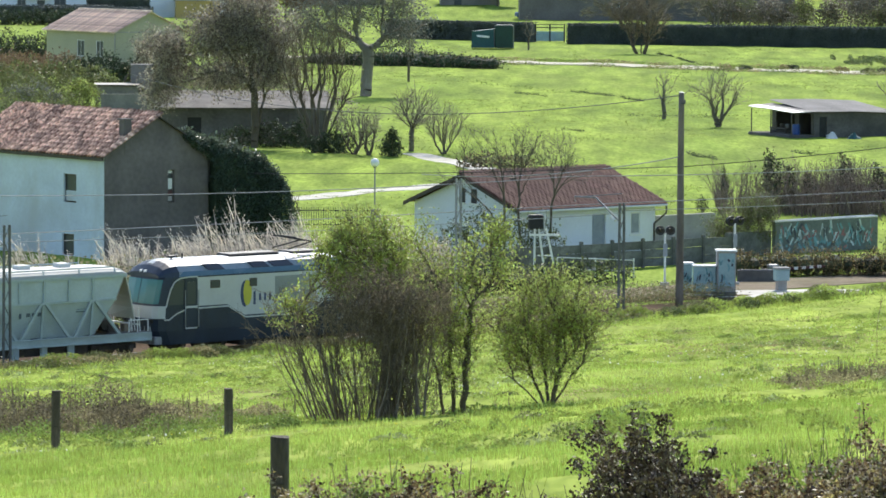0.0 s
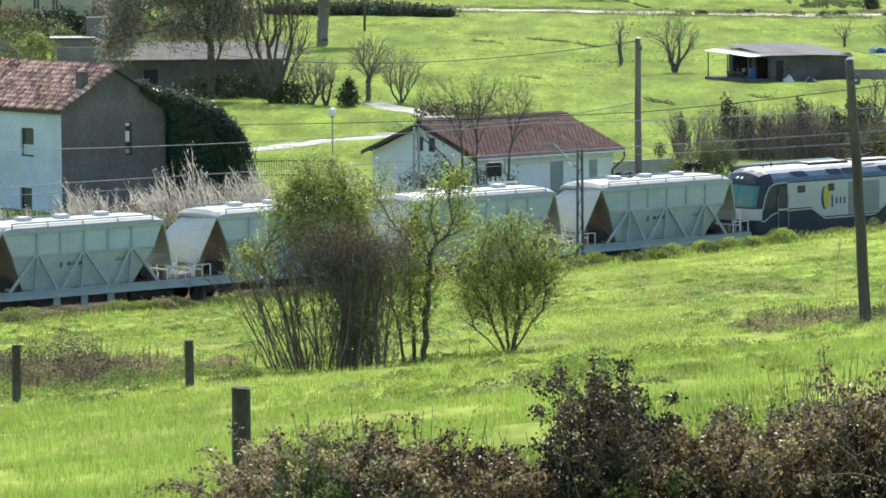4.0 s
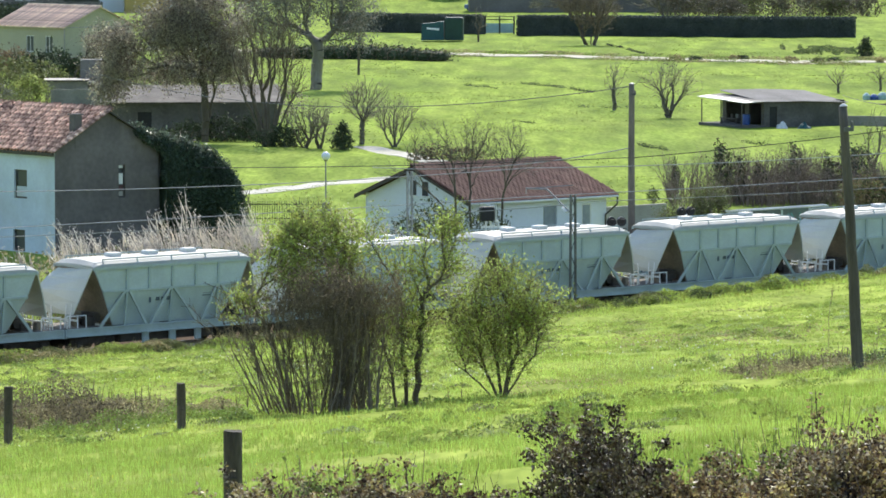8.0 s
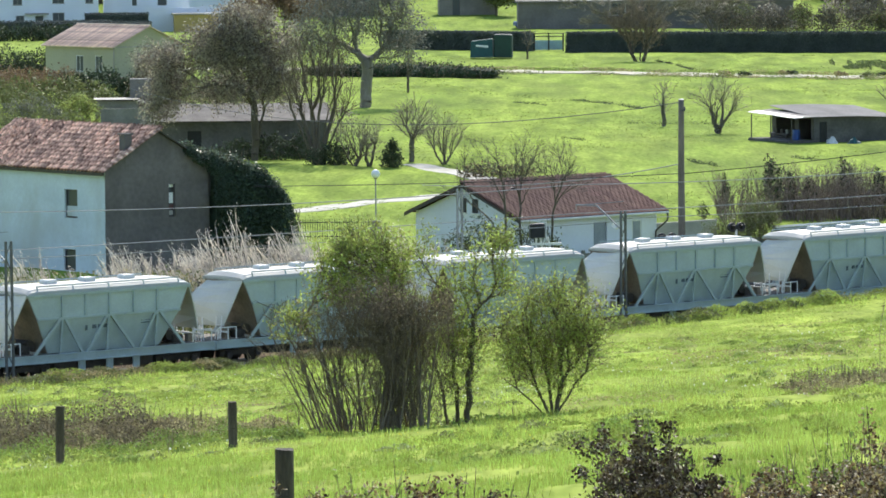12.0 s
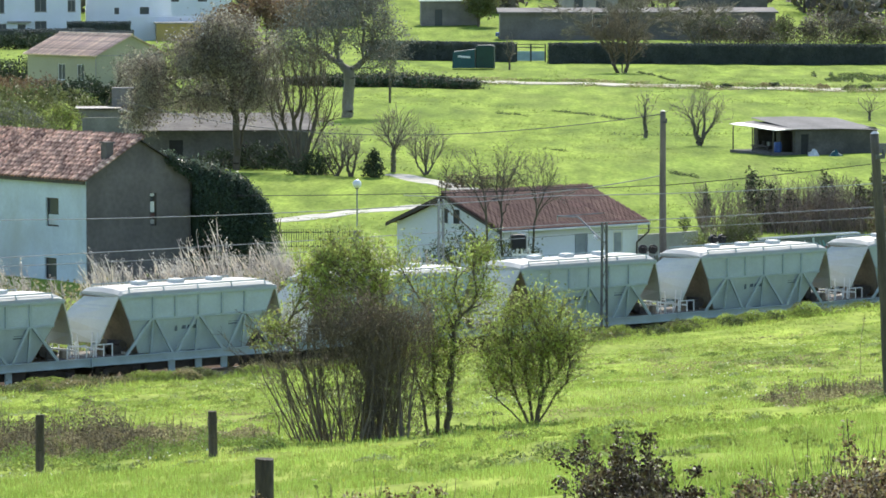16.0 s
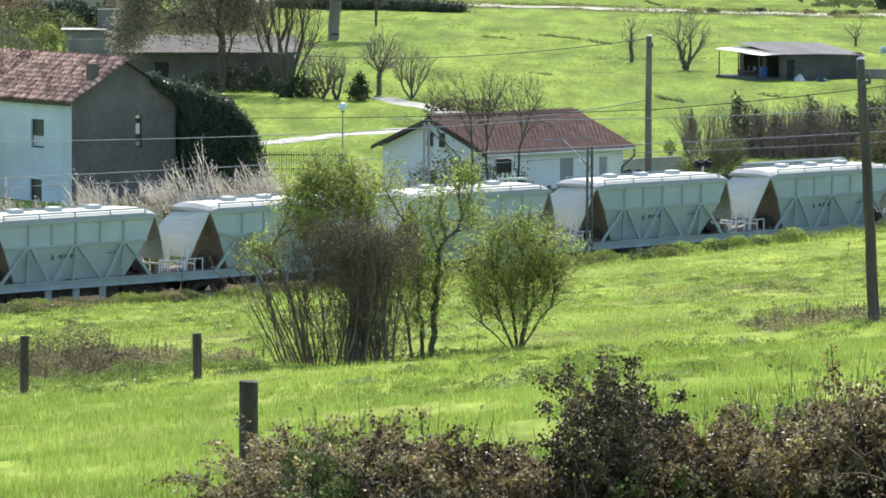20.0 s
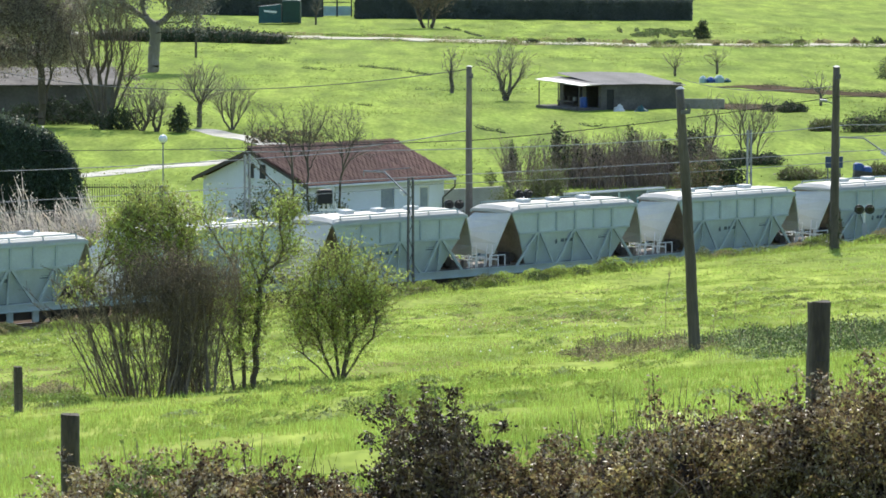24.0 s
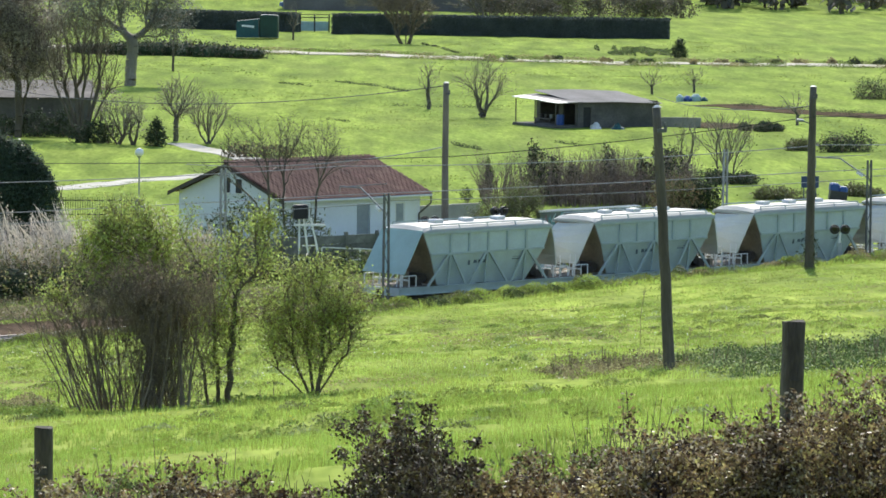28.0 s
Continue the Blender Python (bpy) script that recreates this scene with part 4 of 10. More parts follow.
    for bx in (-3.0, 3.0):
        bogie = part("bogie", Geo().box(bx - 1.45, bx + 1.45, -0.95, -0.8, 0.38, 0.66, c=0.04).box(bx - 1.45, bx + 1.45, 0.8, 0.95, 0.38, 0.66, c=0.04), M["iron"], L)
        for x in (bx - 1.0, bx + 1.0):
            for y in (-0.56, 0.56):
                part("wheel", wheel, None, bogie, at=pose(x, y, 0.47))
            part("axle_box", Geo().box(x - 0.16, x + 0.16, -1.06, -0.95, 0.32, 0.6, c=0.03), M["iron"], bogie)
    return L


# seconds, and how far the train has come along the line
TRAIN = [(0, -69.6), (1, -61.1), (2, -52.6), (3, -43.95), (4, -35.2), (5, -26.4), (6, -17.6), (7, -8.8), (8, 0.0), (9, 8.8), (10, 17.6), (11, 26.45),
         (12, 35.4), (13, 44.4), (14, 53.4), (15, 62.3), (16, 71.2), (17, 80.05), (18, 88.95), (19, 97.9), (20, 106.9), (21, 115.8), (22, 124.8),
         (23, 133.85), (24, 142.95), (25, 152.2), (26, 161.4), (27, 170.7), (28, 180.05)]
wagon_one = hopper_wagon()
WAGONS = []
for j in range(6, -16, -1):
    wg = wagon_one if j == 6 else copy_thing(wagon_one, pose(0, 0, 0))
    WAGONS.append((wg, 3.78 + PITCH * j))
LOCO = (locomotive(), 75.7)


def plain_rear(wagon):
    """The last wagon ends in one broad sheet that slopes out over its platform."""
    g = Geo().slab([(-3.78, -1.26, 3.36), (-3.78, 1.26, 3.36), (-4.86, 1.3, 1.56), (-4.86, -1.3, 1.56)], (-0.05, 0, -0.015))
    for ob in wagon.children:
        if ob.name.startswith("end_panel") and ob.data.vertices[0].co.x < 0:
            ob.data = g.mesh("end_sheet", M["wagon_teal"])


plain_rear(WAGONS[-1][0])


def motions():
    """The train runs along the straight track, from the left to the right."""
    for ob, offset in WAGONS + [LOCO]:
        rows = []
        for t, s in TRAIN:
            p = on_track(s + offset)
            rows.append((t, pose(p.x, p.y, p.z, 0, 0, TRACK_YAW)))
        walk(ob, rows)


# ---- buildings ----
def along(x, y):
    """A pose whose x axis runs with the track."""
    return pose(x, y, 0, 0, 0, TRACK_YAW)


def window(parent, name, x0, x1, z0, z1, plane, axis="y", out=-1, frame=None, pane=None, depth=0.06, bars=1, sill=None):
    """A framed window on a wall: plane is the wall's face, axis the direction it faces along."""
    frame, pane = frame or M["frame_dark"], pane or M["pane"]

    def put(a0, a1, b0, b1, d0, d1):
        lo, hi = sorted((plane + out * d0, plane + out * d1))
        return (a0, a1, lo, hi, b0, b1) if axis == "y" else (lo, hi, a0, a1, b0, b1)
    t = 0.07
    g = Geo()
    for a0, a1, b0, b1 in ((x0, x1, z1 - t, z1), (x0, x1, z0, z0 + t), (x0, x0 + t, z0 + t, z1 - t), (x1 - t, x1, z0 + t, z1 - t)):
        g.box(*put(a0, a1, b0, b1, -0.02, depth))
    for k in range(1, bars + 1):
        xm = x0 + (x1 - x0) * k / (bars + 1)
        g.box(*put(xm - 0.025, xm + 0.025, z0 + t, z1 - t, -0.02, depth * 0.8))
    w = part(name, g, frame, parent)
    part("pane", Geo().box(*put(x0 + t, x1 - t, z0 + t, z1 - t, -0.01, depth * 0.4)), pane, w)
    if sill:
        part("sill", Geo().box(*put(x0 - 0.08, x1 + 0.08, z0 - 0.08, z0, -0.02, depth + 0.08)), sill, w)
    return w


def wall_with_holes(u0, u1, z0, z1, holes, thick, gable=None):
    """A wall in the u-z plane from 0 to thick, in one piece, with rectangular openings; gable: height of a peak at mid-length."""
    us = sorted({u0, u1, *[h[0] for h in holes], *[h[1] for h in holes]})
    zs = sorted({z0, z1, *[h[2] for h in holes], *[h[3] for h in holes]})
    g, known = Geo(), {}

    def vert(u, y, z):
        key = (round(u, 4), round(y, 4), round(z, 4))
        if key not in known:
            known[key] = len(g.v)
            g.v.append((u, y, z))
        return known[key]

    def face(*pts):
        g.f.append(tuple(vert(*q) for q in pts))
    nu, nz = len(us) - 1, len(zs) - 1
    full = {(i, j) for i in range(nu) for j in range(nz)
            if not any(h[0] <= (us[i] + us[i + 1]) / 2 <= h[1] and h[2] <= (zs[j] + zs[j + 1]) / 2 <= h[3] for h in holes)}
    for i, j in full:
        a, b, c, d = us[i], us[i + 1], zs[j], zs[j + 1]
        face((a, 0, c), (b, 0, c), (b, 0, d), (a, 0, d))
        face((a, thick, c), (a, thick, d), (b, thick, d), (b, thick, c))
        for di, dj, p, q in ((-1, 0, (a, c), (a, d)), (1, 0, (b, c), (b, d)), (0, -1, (a, c), (b, c)), (0, 1, (a, d), (b, d))):
            if (i + di, j + dj) not in full and not (gable and dj == 1 and j == nz - 1):
                face((p[0], 0, p[1]), (q[0], 0, q[1]), (q[0], thick, q[1]), (p[0], thick, p[1]))
    if gable:
        um = (u0 + u1) / 2
        for y in (0, thick):
            face(*[(u, y, z1) for u in us], (um, y, gable))
        for u in (u0, u1):
            face((u, 0, z1), (um, 0, gable), (um, thick, gable), (u, thick, z1))
    return g


def farmhouse():
    """Old two-storey house: bare grey gable along local x, limewashed wall along local y."""
    h = thing("farmhouse", "old farmhouse with limewashed wall, bare grey gable and red tiles", "house", along(-18.82, 218.7))
    W, D, E, A = 6.3, 12.0, 5.16, 6.93
    hole = [(3.86, 4.26, 2.7, 4.3)]
    part("gable_wall", wall_with_holes(0, W, -0.3, E, hole, 0.35, A), M["grey_wall"], h, "bare dark grey rendered gable")
    part("gable_wall", wall_with_holes(0, W, -0.3, E, [], 0.35, A), M["grey_wall"], h, at=pose(0, D - 0.35, 0))
    side = [(2.3, 3.37, 2.7, 4.1), (2.5, 3.5, 0.1, 1.15)]
    turn = Matrix.Rotation(radians(90), 4, "Z") @ Matrix.Scale(-1, 4, (0, 1, 0))
    part("side_wall", wall_with_holes(0.35, D - 0.35, -0.3, E, side, 0.35), M["white_wall"], h, "stained limewashed wall", at=turn @ pose(0, 0, 0)).matrix_basis = Matrix(((0, 1, 0, 0), (1, 0, 0, 0), (0, 0, 1, 0), (0, 0, 0, 1)))
    part("corner_plaster", Geo().box(-0.006, 0.03, 0.0, 0.36, -0.3, E), M["white_wall"], h)
    part("side_wall", Geo().box(W - 0.35, W, 0.35, D - 0.35, -0.3, E), M["grey_wall"], h)
    for a, b, c, d in side:
        window(h, "window", a, b, c + (d - c) * 0.0, d, 0.16, "x", -1, bars=0, sill=M["concrete"])
    part("shutter", Geo().box(0.10, 0.14, 2.38, 3.29, 2.78, 3.28), M["white_wall"], h, "pale board closing the lower half of the window")
    window(h, "slit_window", 3.86, 4.26, 2.7, 4.3, 0.2, "y", -1, bars=0)
    for z0, z1, tone, note in ((4.14, 4.28, "white_paint", "white lintel board"), (3.36, 3.88, "white_paint", "white cloth in the slit window"), (3.06, 3.3, "red_dull", "dull red board in the slit window"), (2.78, 3.0, "concrete", "grey board in the slit window")):
        part("slit_board", Geo().box(3.92, 4.2, 0.12, 0.15, z0, z1), M[tone], h, note)
    # timber eave board, verge boards and ridge
    part("eave_board", Geo().box(-0.32, -0.26, -0.3, D + 0.3, E - 0.28, E - 0.14), M["frame_dark"], h)
    rise = (A - E) / (W / 2)
    for x0, x1 in ((-0.35, W / 2), (W + 0.35, W / 2)):
        z0, z1 = E - 0.35 * rise, A
        g = Geo().slab([(x0, -0.25, z0), (x1, -0.25, z1), (x1, D + 0.25, z1), (x0, D + 0.25, z0)], (0, 0, 0.07))
        part("roof_slope", g, M["frame_dark"], h, "boarded roof slope under the tiles")
    part("chimney", Geo().box(1.2, 1.66, -0.02, 0.45, 5.2, 6.82, c=0.03).box(1.15, 1.71, -0.06, 0.5, 6.82, 6.89), M["grey_wall"], h, "squat rendered chimney")
    # annex swallowed by ivy
    part("annex", Geo().box(W, 11.0, 0.5, 4.8, -0.3, 3.6).slab([(W, 0.4, 3.6), (11.0, 0.4, 3.6), (W, 0.4, 5.0)], (0, 4.4, 0)), M["stone_wall"], h, "low annex hidden under ivy")
    return h


def bungalow():
    """Low white house with a shallow tiled roof; long wall along local x, gable along local y."""
    h = thing("bungalow", "low white bungalow with dark red tiled roof", "house", along(1.27, 221.0))
    L, W, E, A, o = 10.0, 8.8, 2.44, 4.0, 0.42
    ym = W / 2
    front = [(5.3, 6.2, 0.05, 2.05), (7.9, 8.55, 0.95, 2.05)]
    part("front_wall", wall_with_holes(o, L - o, -0.3, E + 0.1, front, 0.25), M["white_house"], h, at=pose(0, o, 0))
    part("back_wall", Geo().box(o, L - o, W - o - 0.25, W - o, -0.3, E + 0.1), M["white_house"], h)
    swap = Matrix(((0, 1, 0, 0), (1, 0, 0, 0), (0, 0, 1, 0), (0, 0, 0, 1)))
    part("gable_wall", wall_with_holes(o + 0.25, W - o - 0.25, -0.3, E + 0.1, [(2.0, 2.9, 0.9, 2.0)], 0.25, A - 0.12), M["white_house"], h).matrix_basis = Matrix.Translation((o, 0, 0)) @ swap
    part("gable_wall", wall_with_holes(o + 0.25, W - o - 0.25, -0.3, E + 0.1, [], 0.25, A - 0.12), M["white_house"], h).matrix_basis = Matrix.Translation((L - o - 0.25, 0, 0)) @ swap
    window(h, "gable_window", 3.55, 3.95, 2.6, 3.3, o, "x", -1, bars=0, frame=M["frame_dark"], sill=M["white_paint"])
    window(h, "gable_window", 4.45, 4.85, 2.6, 3.3, o, "x", -1, bars=0, frame=M["frame_dark"], sill=M["white_paint"])
    window(h, "window", 2.0, 2.9, 0.9, 2.0, o + 0.1, "x", -1, bars=1, frame=M["frame_white"])
    part("door", Geo().box(5.33, 6.17, o + 0.08, o + 0.13, 0.05, 2.03).box(5.42, 6.08, o + 0.06, o + 0.08, 1.1, 1.9), M["shutter"], h, "pale grey door")
    win = window(h, "window", 7.9, 8.55, 0.95, 2.05, o + 0.08, "y", -1, bars=0, frame=M["frame_white"], sill=M["white_paint"])
    part("shutter", Geo().box(7.98, 8.47, o + 0.02, o + 0.05, 1.02, 1.98), M["shutter"], win, "grey-blue shutter")
    for k, (y0, y1) in enumerate(((0, ym), (W, ym))):
        g = Geo().slab([(0, y0, E - 0.04), (L, y0, E - 0.04), (L, y1, A), (0, y1, A)], (0, 0, 0.05))
        part("roof_slope", g, M["tile_dark"], h)
    for x in (0.0, L - 0.05):
        g = Geo().slab([(x, 0, E - 0.18), (x, ym, A - 0.14), (x, W, E - 0.18), (x, W, E - 0.02), (x, ym, A + 0.03), (x, 0, E - 0.02)], (0.05, 0, 0))
        part("barge_board", g, M["frame_dark"], h, "dark barge board")
    part("gutter", Geo().rod((0.05, -0.06, E - 0.06), (L - 0.05, -0.06, E - 0.06), 0.06, n=8), M["white_paint"], h)
    part("downpipe", Geo().rod((L - 0.1, -0.06, E - 0.1), (L - 0.1, -0.06, E - 0.45), 0.045, n=8).rod((L - 0.1, -0.06, E - 0.45), (L - 0.55, 0.34, E - 1.0), 0.045, n=8).rod((L - 0.55, 0.34, E - 1.0), (L - 0.55, 0.34, 0.0), 0.045, n=8), M["frame_dark"], h, "dark downpipe at the corner")
    part("vent_slate", Geo().box(2.4, 2.75, 3.3, 3.6, 3.66, 3.80), M["black"], h)
    return h


FARM, BUNG = farmhouse(), bungalow()


def green_house():
    h = thing("cottage", "pale green cottage with faded terracotta roof", "house", along(-39.21, 469.5))
    W, D, E, A = 8.8, 12.4, 4.0, 6.0
    part("gable_wall", wall_with_holes(0, W, -0.5, E, [(3.9, 4.7, 1.55, 3.1)], 0.3, A), M["green_wall"], h)
    part("string_course", Geo().box(-0.03, W + 0.03, -0.04, -0.005, E - 0.12, E), M["concrete"], h)
    part("gable_wall", wall_with_holes(0, W, -0.5, E, [], 0.3, A), M["green_wall"], h, at=pose(0, D - 0.3, 0))
    swap = Matrix(((0, 1, 0, 0), (1, 0, 0, 0), (0, 0, 1, 0), (0, 0, 0, 1)))
    holes = [(2.2, 3.5, 1.3, 3.0), (5.6, 6.9, 1.3, 3.0)]
    part("side_wall", wall_with_holes(0.3, D - 0.3, -0.5, E, holes, 0.3), M["green_wall"], h).matrix_basis = swap
    part("side_wall", Geo().box(W - 0.3, W, 0.3, D - 0.3, -0.5, E), M["green_wall"], h)
    for a, b, c, d in holes:
        window(h, "window", a, b, c, d, 0.1, "x", -1, bars=1, frame=M["frame_white"], sill=M["concrete"])
    window(h, "window", 3.9, 4.7, 1.55, 3.1, 0.1, "y", -1, bars=0, frame=M["frame_white"], sill=M["concrete"])
    part("drainpipe", Geo().rod((-0.05, 0.1, 0), (-0.05, 0.1, E), 0.06), M["concrete"], h)
    for x0, x1 in ((-0.4, W / 2), (W + 0.4, W / 2)):
        part("roof_slope", Geo().slab([(x0, -0.3, E - 0.15), (x1, -0.3, A), (x1, D + 0.3, A), (x0, D + 0.3, E - 0.15)], (0, 0, 0.08)), M["tile_pale"], h)
    roll = Geo().rod((-0.42, 0, E - 0.07), (W / 2, 0, A + 0.09), 0.085, n=6).mesh("tile_roll", M["tile_pale"])
    for k in range(43):    # tile rolls down the seen slope
        part("tile_roll", roll, None, h, at=pose(0, -0.2 + k * 0.305, 0))
    part("ridge", Geo().rod((W / 2, -0.3, A + 0.1), (W / 2, D + 0.3, A + 0.1), 0.13, n=6), M["tile_pale"], h)


def white_block():
    h = thing("white_building", "two-storey whitewashed building with shuttered windows", "house", pose(-56.0, 690, 0, 0, 0, 8))
    holes = [(-17.0, -15.6, 4.2, 6.4), (-16.6, -15.3, 0.9, 2.6), (-11.0, -9.2, 4.4, 6.9), (-11.0, -9.2, 0.6, 3.0), (-13.6, -12.4, 0.0, 2.5), (-6.0, -4.8, 4.4, 6.2)]
    part("facade", wall_with_holes(-22, -4.0, -1, 8.5, holes, 0.4), M["white_house"], h)
    for a, b, c, d in holes:
        window(h, "window" if c > 0.1 else "doorway", a, b, c, d, 0.12, "y", -1, bars=1, frame=M["frame_dark"] if c < 0.1 else M["concrete"], sill=M["concrete"] if c > 0.1 else None)
    part("facade", Geo().box(-22, -21.6, 0.4, 9, -1, 8.5).box(-4.4, -4, 0.4, 9, -1, 8.5).box(-22, -4, 8.6, 9, -1, 8.5), M["white_house"], h)
    part("canopy", Geo().box(-15.2, -11.6, -0.9, 0, 2.75, 3.0), M["concrete"], h)
    part("roof", Geo().slab([(-22.5, -0.5, 8.5), (-3.5, -0.5, 8.5), (-3.5, 9.5, 8.5), (-22.5, 9.5, 8.5)], (0, 0, 0.25)), M["tile_pale"], h)
    # lower wing with ochre garage and yard wall
    w = thing("white_wing", "low white wing with ochre garage wall", "house", pose(-59.5, 694, 0, 0, 0, 6))
    part("wing_wall", wall_with_holes(0, 13, -1, 6.6, [(4.3, 5.0, 3.9, 4.9), (8.2, 9.6, 3.9, 5.0)], 0.4), M["white_house"], w)
    window(w, "window", 4.3, 5.0, 3.9, 4.9, 0.12, "y", -1, bars=0)
    window(w, "window", 8.2, 9.6, 3.9, 5.0, 0.12, "y", -1, bars=1)
    part("wing_side", Geo().box(0, 13, 0.4, 7, -1, 6.6), M["white_house"], w)
    part("wing_roof", Geo().box(-0.4, 13.4, -0.4, 7.4, 6.6, 6.85), M["tile_pale"], w)
    part("terrace_wall", Geo().box(6, 19, -3.0, -2.7, -1, 3.6), M["white_house"], w, "white terrace wall")
    part("garage_wall", Geo().box(10.5, 17.2, -8.0, -3.2, -1, 2.6), M["yellow_wall"], w, "ochre garage wall")
    part("garage_door", Geo().box(17.2, 18.8, -8.0, -7.7, -1, 2.6), M["white_paint"], w)
    part("garage_roof", Geo().box(10.2, 19.0, -8.3, -3.0, 2.6, 2.8), M["concrete"], w)


def field_shed():
    h = thing("field_shed", "low grey block shed with pale tin porch roof", "shed", pose(24.3, 342.0, 0, 0, 0, 26))
    dark = M["shed_wall"]
    part("side_wall", wall_with_holes(0, 7.2, -0.3, 1.92, [(0.5, 1.15, 0.0, 1.6)], 0.2), dark, h)
    part("porch_wall", wall_with_holes(0.2, 6.2, -0.3, 2.0, [(0.4, 2.3, 0.0, 1.8), (2.9, 5.8, 0.35, 1.75)], 0.2), dark, h).matrix_basis = Matrix(((0, 1, 0, 0.0), (1, 0, 0, 0), (0, 0, 1, 0), (0, 0, 0, 1)))
    part("back_wall", Geo().box(0, 7.2, 6.2, 6.4, -0.3, 2.3).box(7.0, 7.2, 0.2, 6.2, -0.3, 2.0), dark, h)
    part("side_door", Geo().box(0.52, 1.13, 0.06, 0.1, 0, 1.58), M["black"], h, "black plank door")
    g = Geo()
    wave = [(-0.1 + k * 0.13, 0.05 * (k % 2)) for k in range(58)]
    g.loft([[(x, y, z + h - 0.045 * max(0, x - 3.5)) for x, h in wave] + [(x, y, z + h - 0.02 - 0.045 * max(0, x - 3.5)) for x, h in reversed(wave)] for y, z in ((-0.3, 1.96), (6.6, 2.62))])
    part("corrugated_roof", g, M["fibre"], h, "weathered corrugated roof")
    for y0, y1, dz in ((-0.25, 2.3, 0.0), (2.3, 4.6, 0.03), (4.6, 6.8, 0.01)):
        part("porch_sheet", Geo().slab([(-1.9, y0, 1.92 + dz + y0 * 0.03), (-1.0, y0 - 0.05, 1.95 + y0 * 0.04), (-1.0, y1, 1.95 + y1 * 0.04), (-1.9, y1 + 0.05, 1.92 + dz + y1 * 0.03)], (0, 0, 0.045)), M["tin"], h, "bright tin porch sheet")
        part("porch_roof", Geo().slab([(-1.02, y0, 1.945 + y0 * 0.04), (0.25, y0 - 0.05, 1.99 + y0 * 0.05), (0.25, y1, 1.99 + y1 * 0.05), (-1.02, y1, 1.945 + y1 * 0.04)], (0, 0, 0.04)), M["fibre"], h)
    for y in (0.2, 3.4, 6.4):
        part("porch_post", Geo().rod((-1.8, y, -0.3), (-1.8, y, 2.0), 0.05), M["pole"], h)
    part("porch_kerb", Geo().box(-2.1, 0, 0.0, 6.4, -0.3, 0.22, c=0.03), M["shed_wall"], h)
    part("bench", Geo().box(-0.7, -0.1, 3.0, 5.6, 0.5, 0.6).box(-0.65, -0.55, 3.1, 3.2, 0.2, 0.5).box(-0.65, -0.55, 5.4, 5.5, 0.2, 0.5), M["frame_dark"], h)
    for y in (3.3, 4.1, 4.9):
        part("bucket", Geo().rod((-0.4, y, 0.6), (-0.4, y, 0.9), 0.13, 0.17, n=10), M["steel" if y < 4 else "frame_dark"], h)
    b = solid("barrel", Geo().rod((0, 0, 0), (0, 0, 0.25), 0.27, 0.3, n=14).rod((0, 0, 0.25), (0, 0, 0.62), 0.3, n=14).rod((0, 0, 0.62), (0, 0, 0.88), 0.3, 0.27, n=14), M["blue_plastic"], "blue plastic barrel in the shed porch", "barrel", m=pose(23.0, 342.6, 0.12))
    solid("low_wall", Geo().box(0, 3.4, 0, 0.3, -0.3, 0.75, c=0.03), M["block_wall"], "short grey block wall beside the shed", "wall", m=pose(30.6, 345.4, 0, 0, 0, -8))
    for k, (x, y, mt, lab) in enumerate(((27.2, 340.6, "teal_tarp", "crumpled teal plastic sheet on the grass"), (25.6, 340.9, "tin", "crumpled pale plastic sheet on the grass"))):
        g = Geo()
        rr = random.Random(k)
        rings = []
        for i in range(5):
            rings.append([(0.6 * math.cos(t) * (1 - i * 0.2) * rr.uniform(0.7, 1.2), 0.5 * math.sin(t) * (1 - i * 0.2), i * 0.12 * rr.uniform(0.8, 1.2)) for t in np.linspace(0, 2 * math.pi, 9)[:-1]])
        solid("plastic_sheet", g.loft(rings), M[mt], lab, "plastic sheet", m=pose(x, y, terrain(x, y) - 0.02))


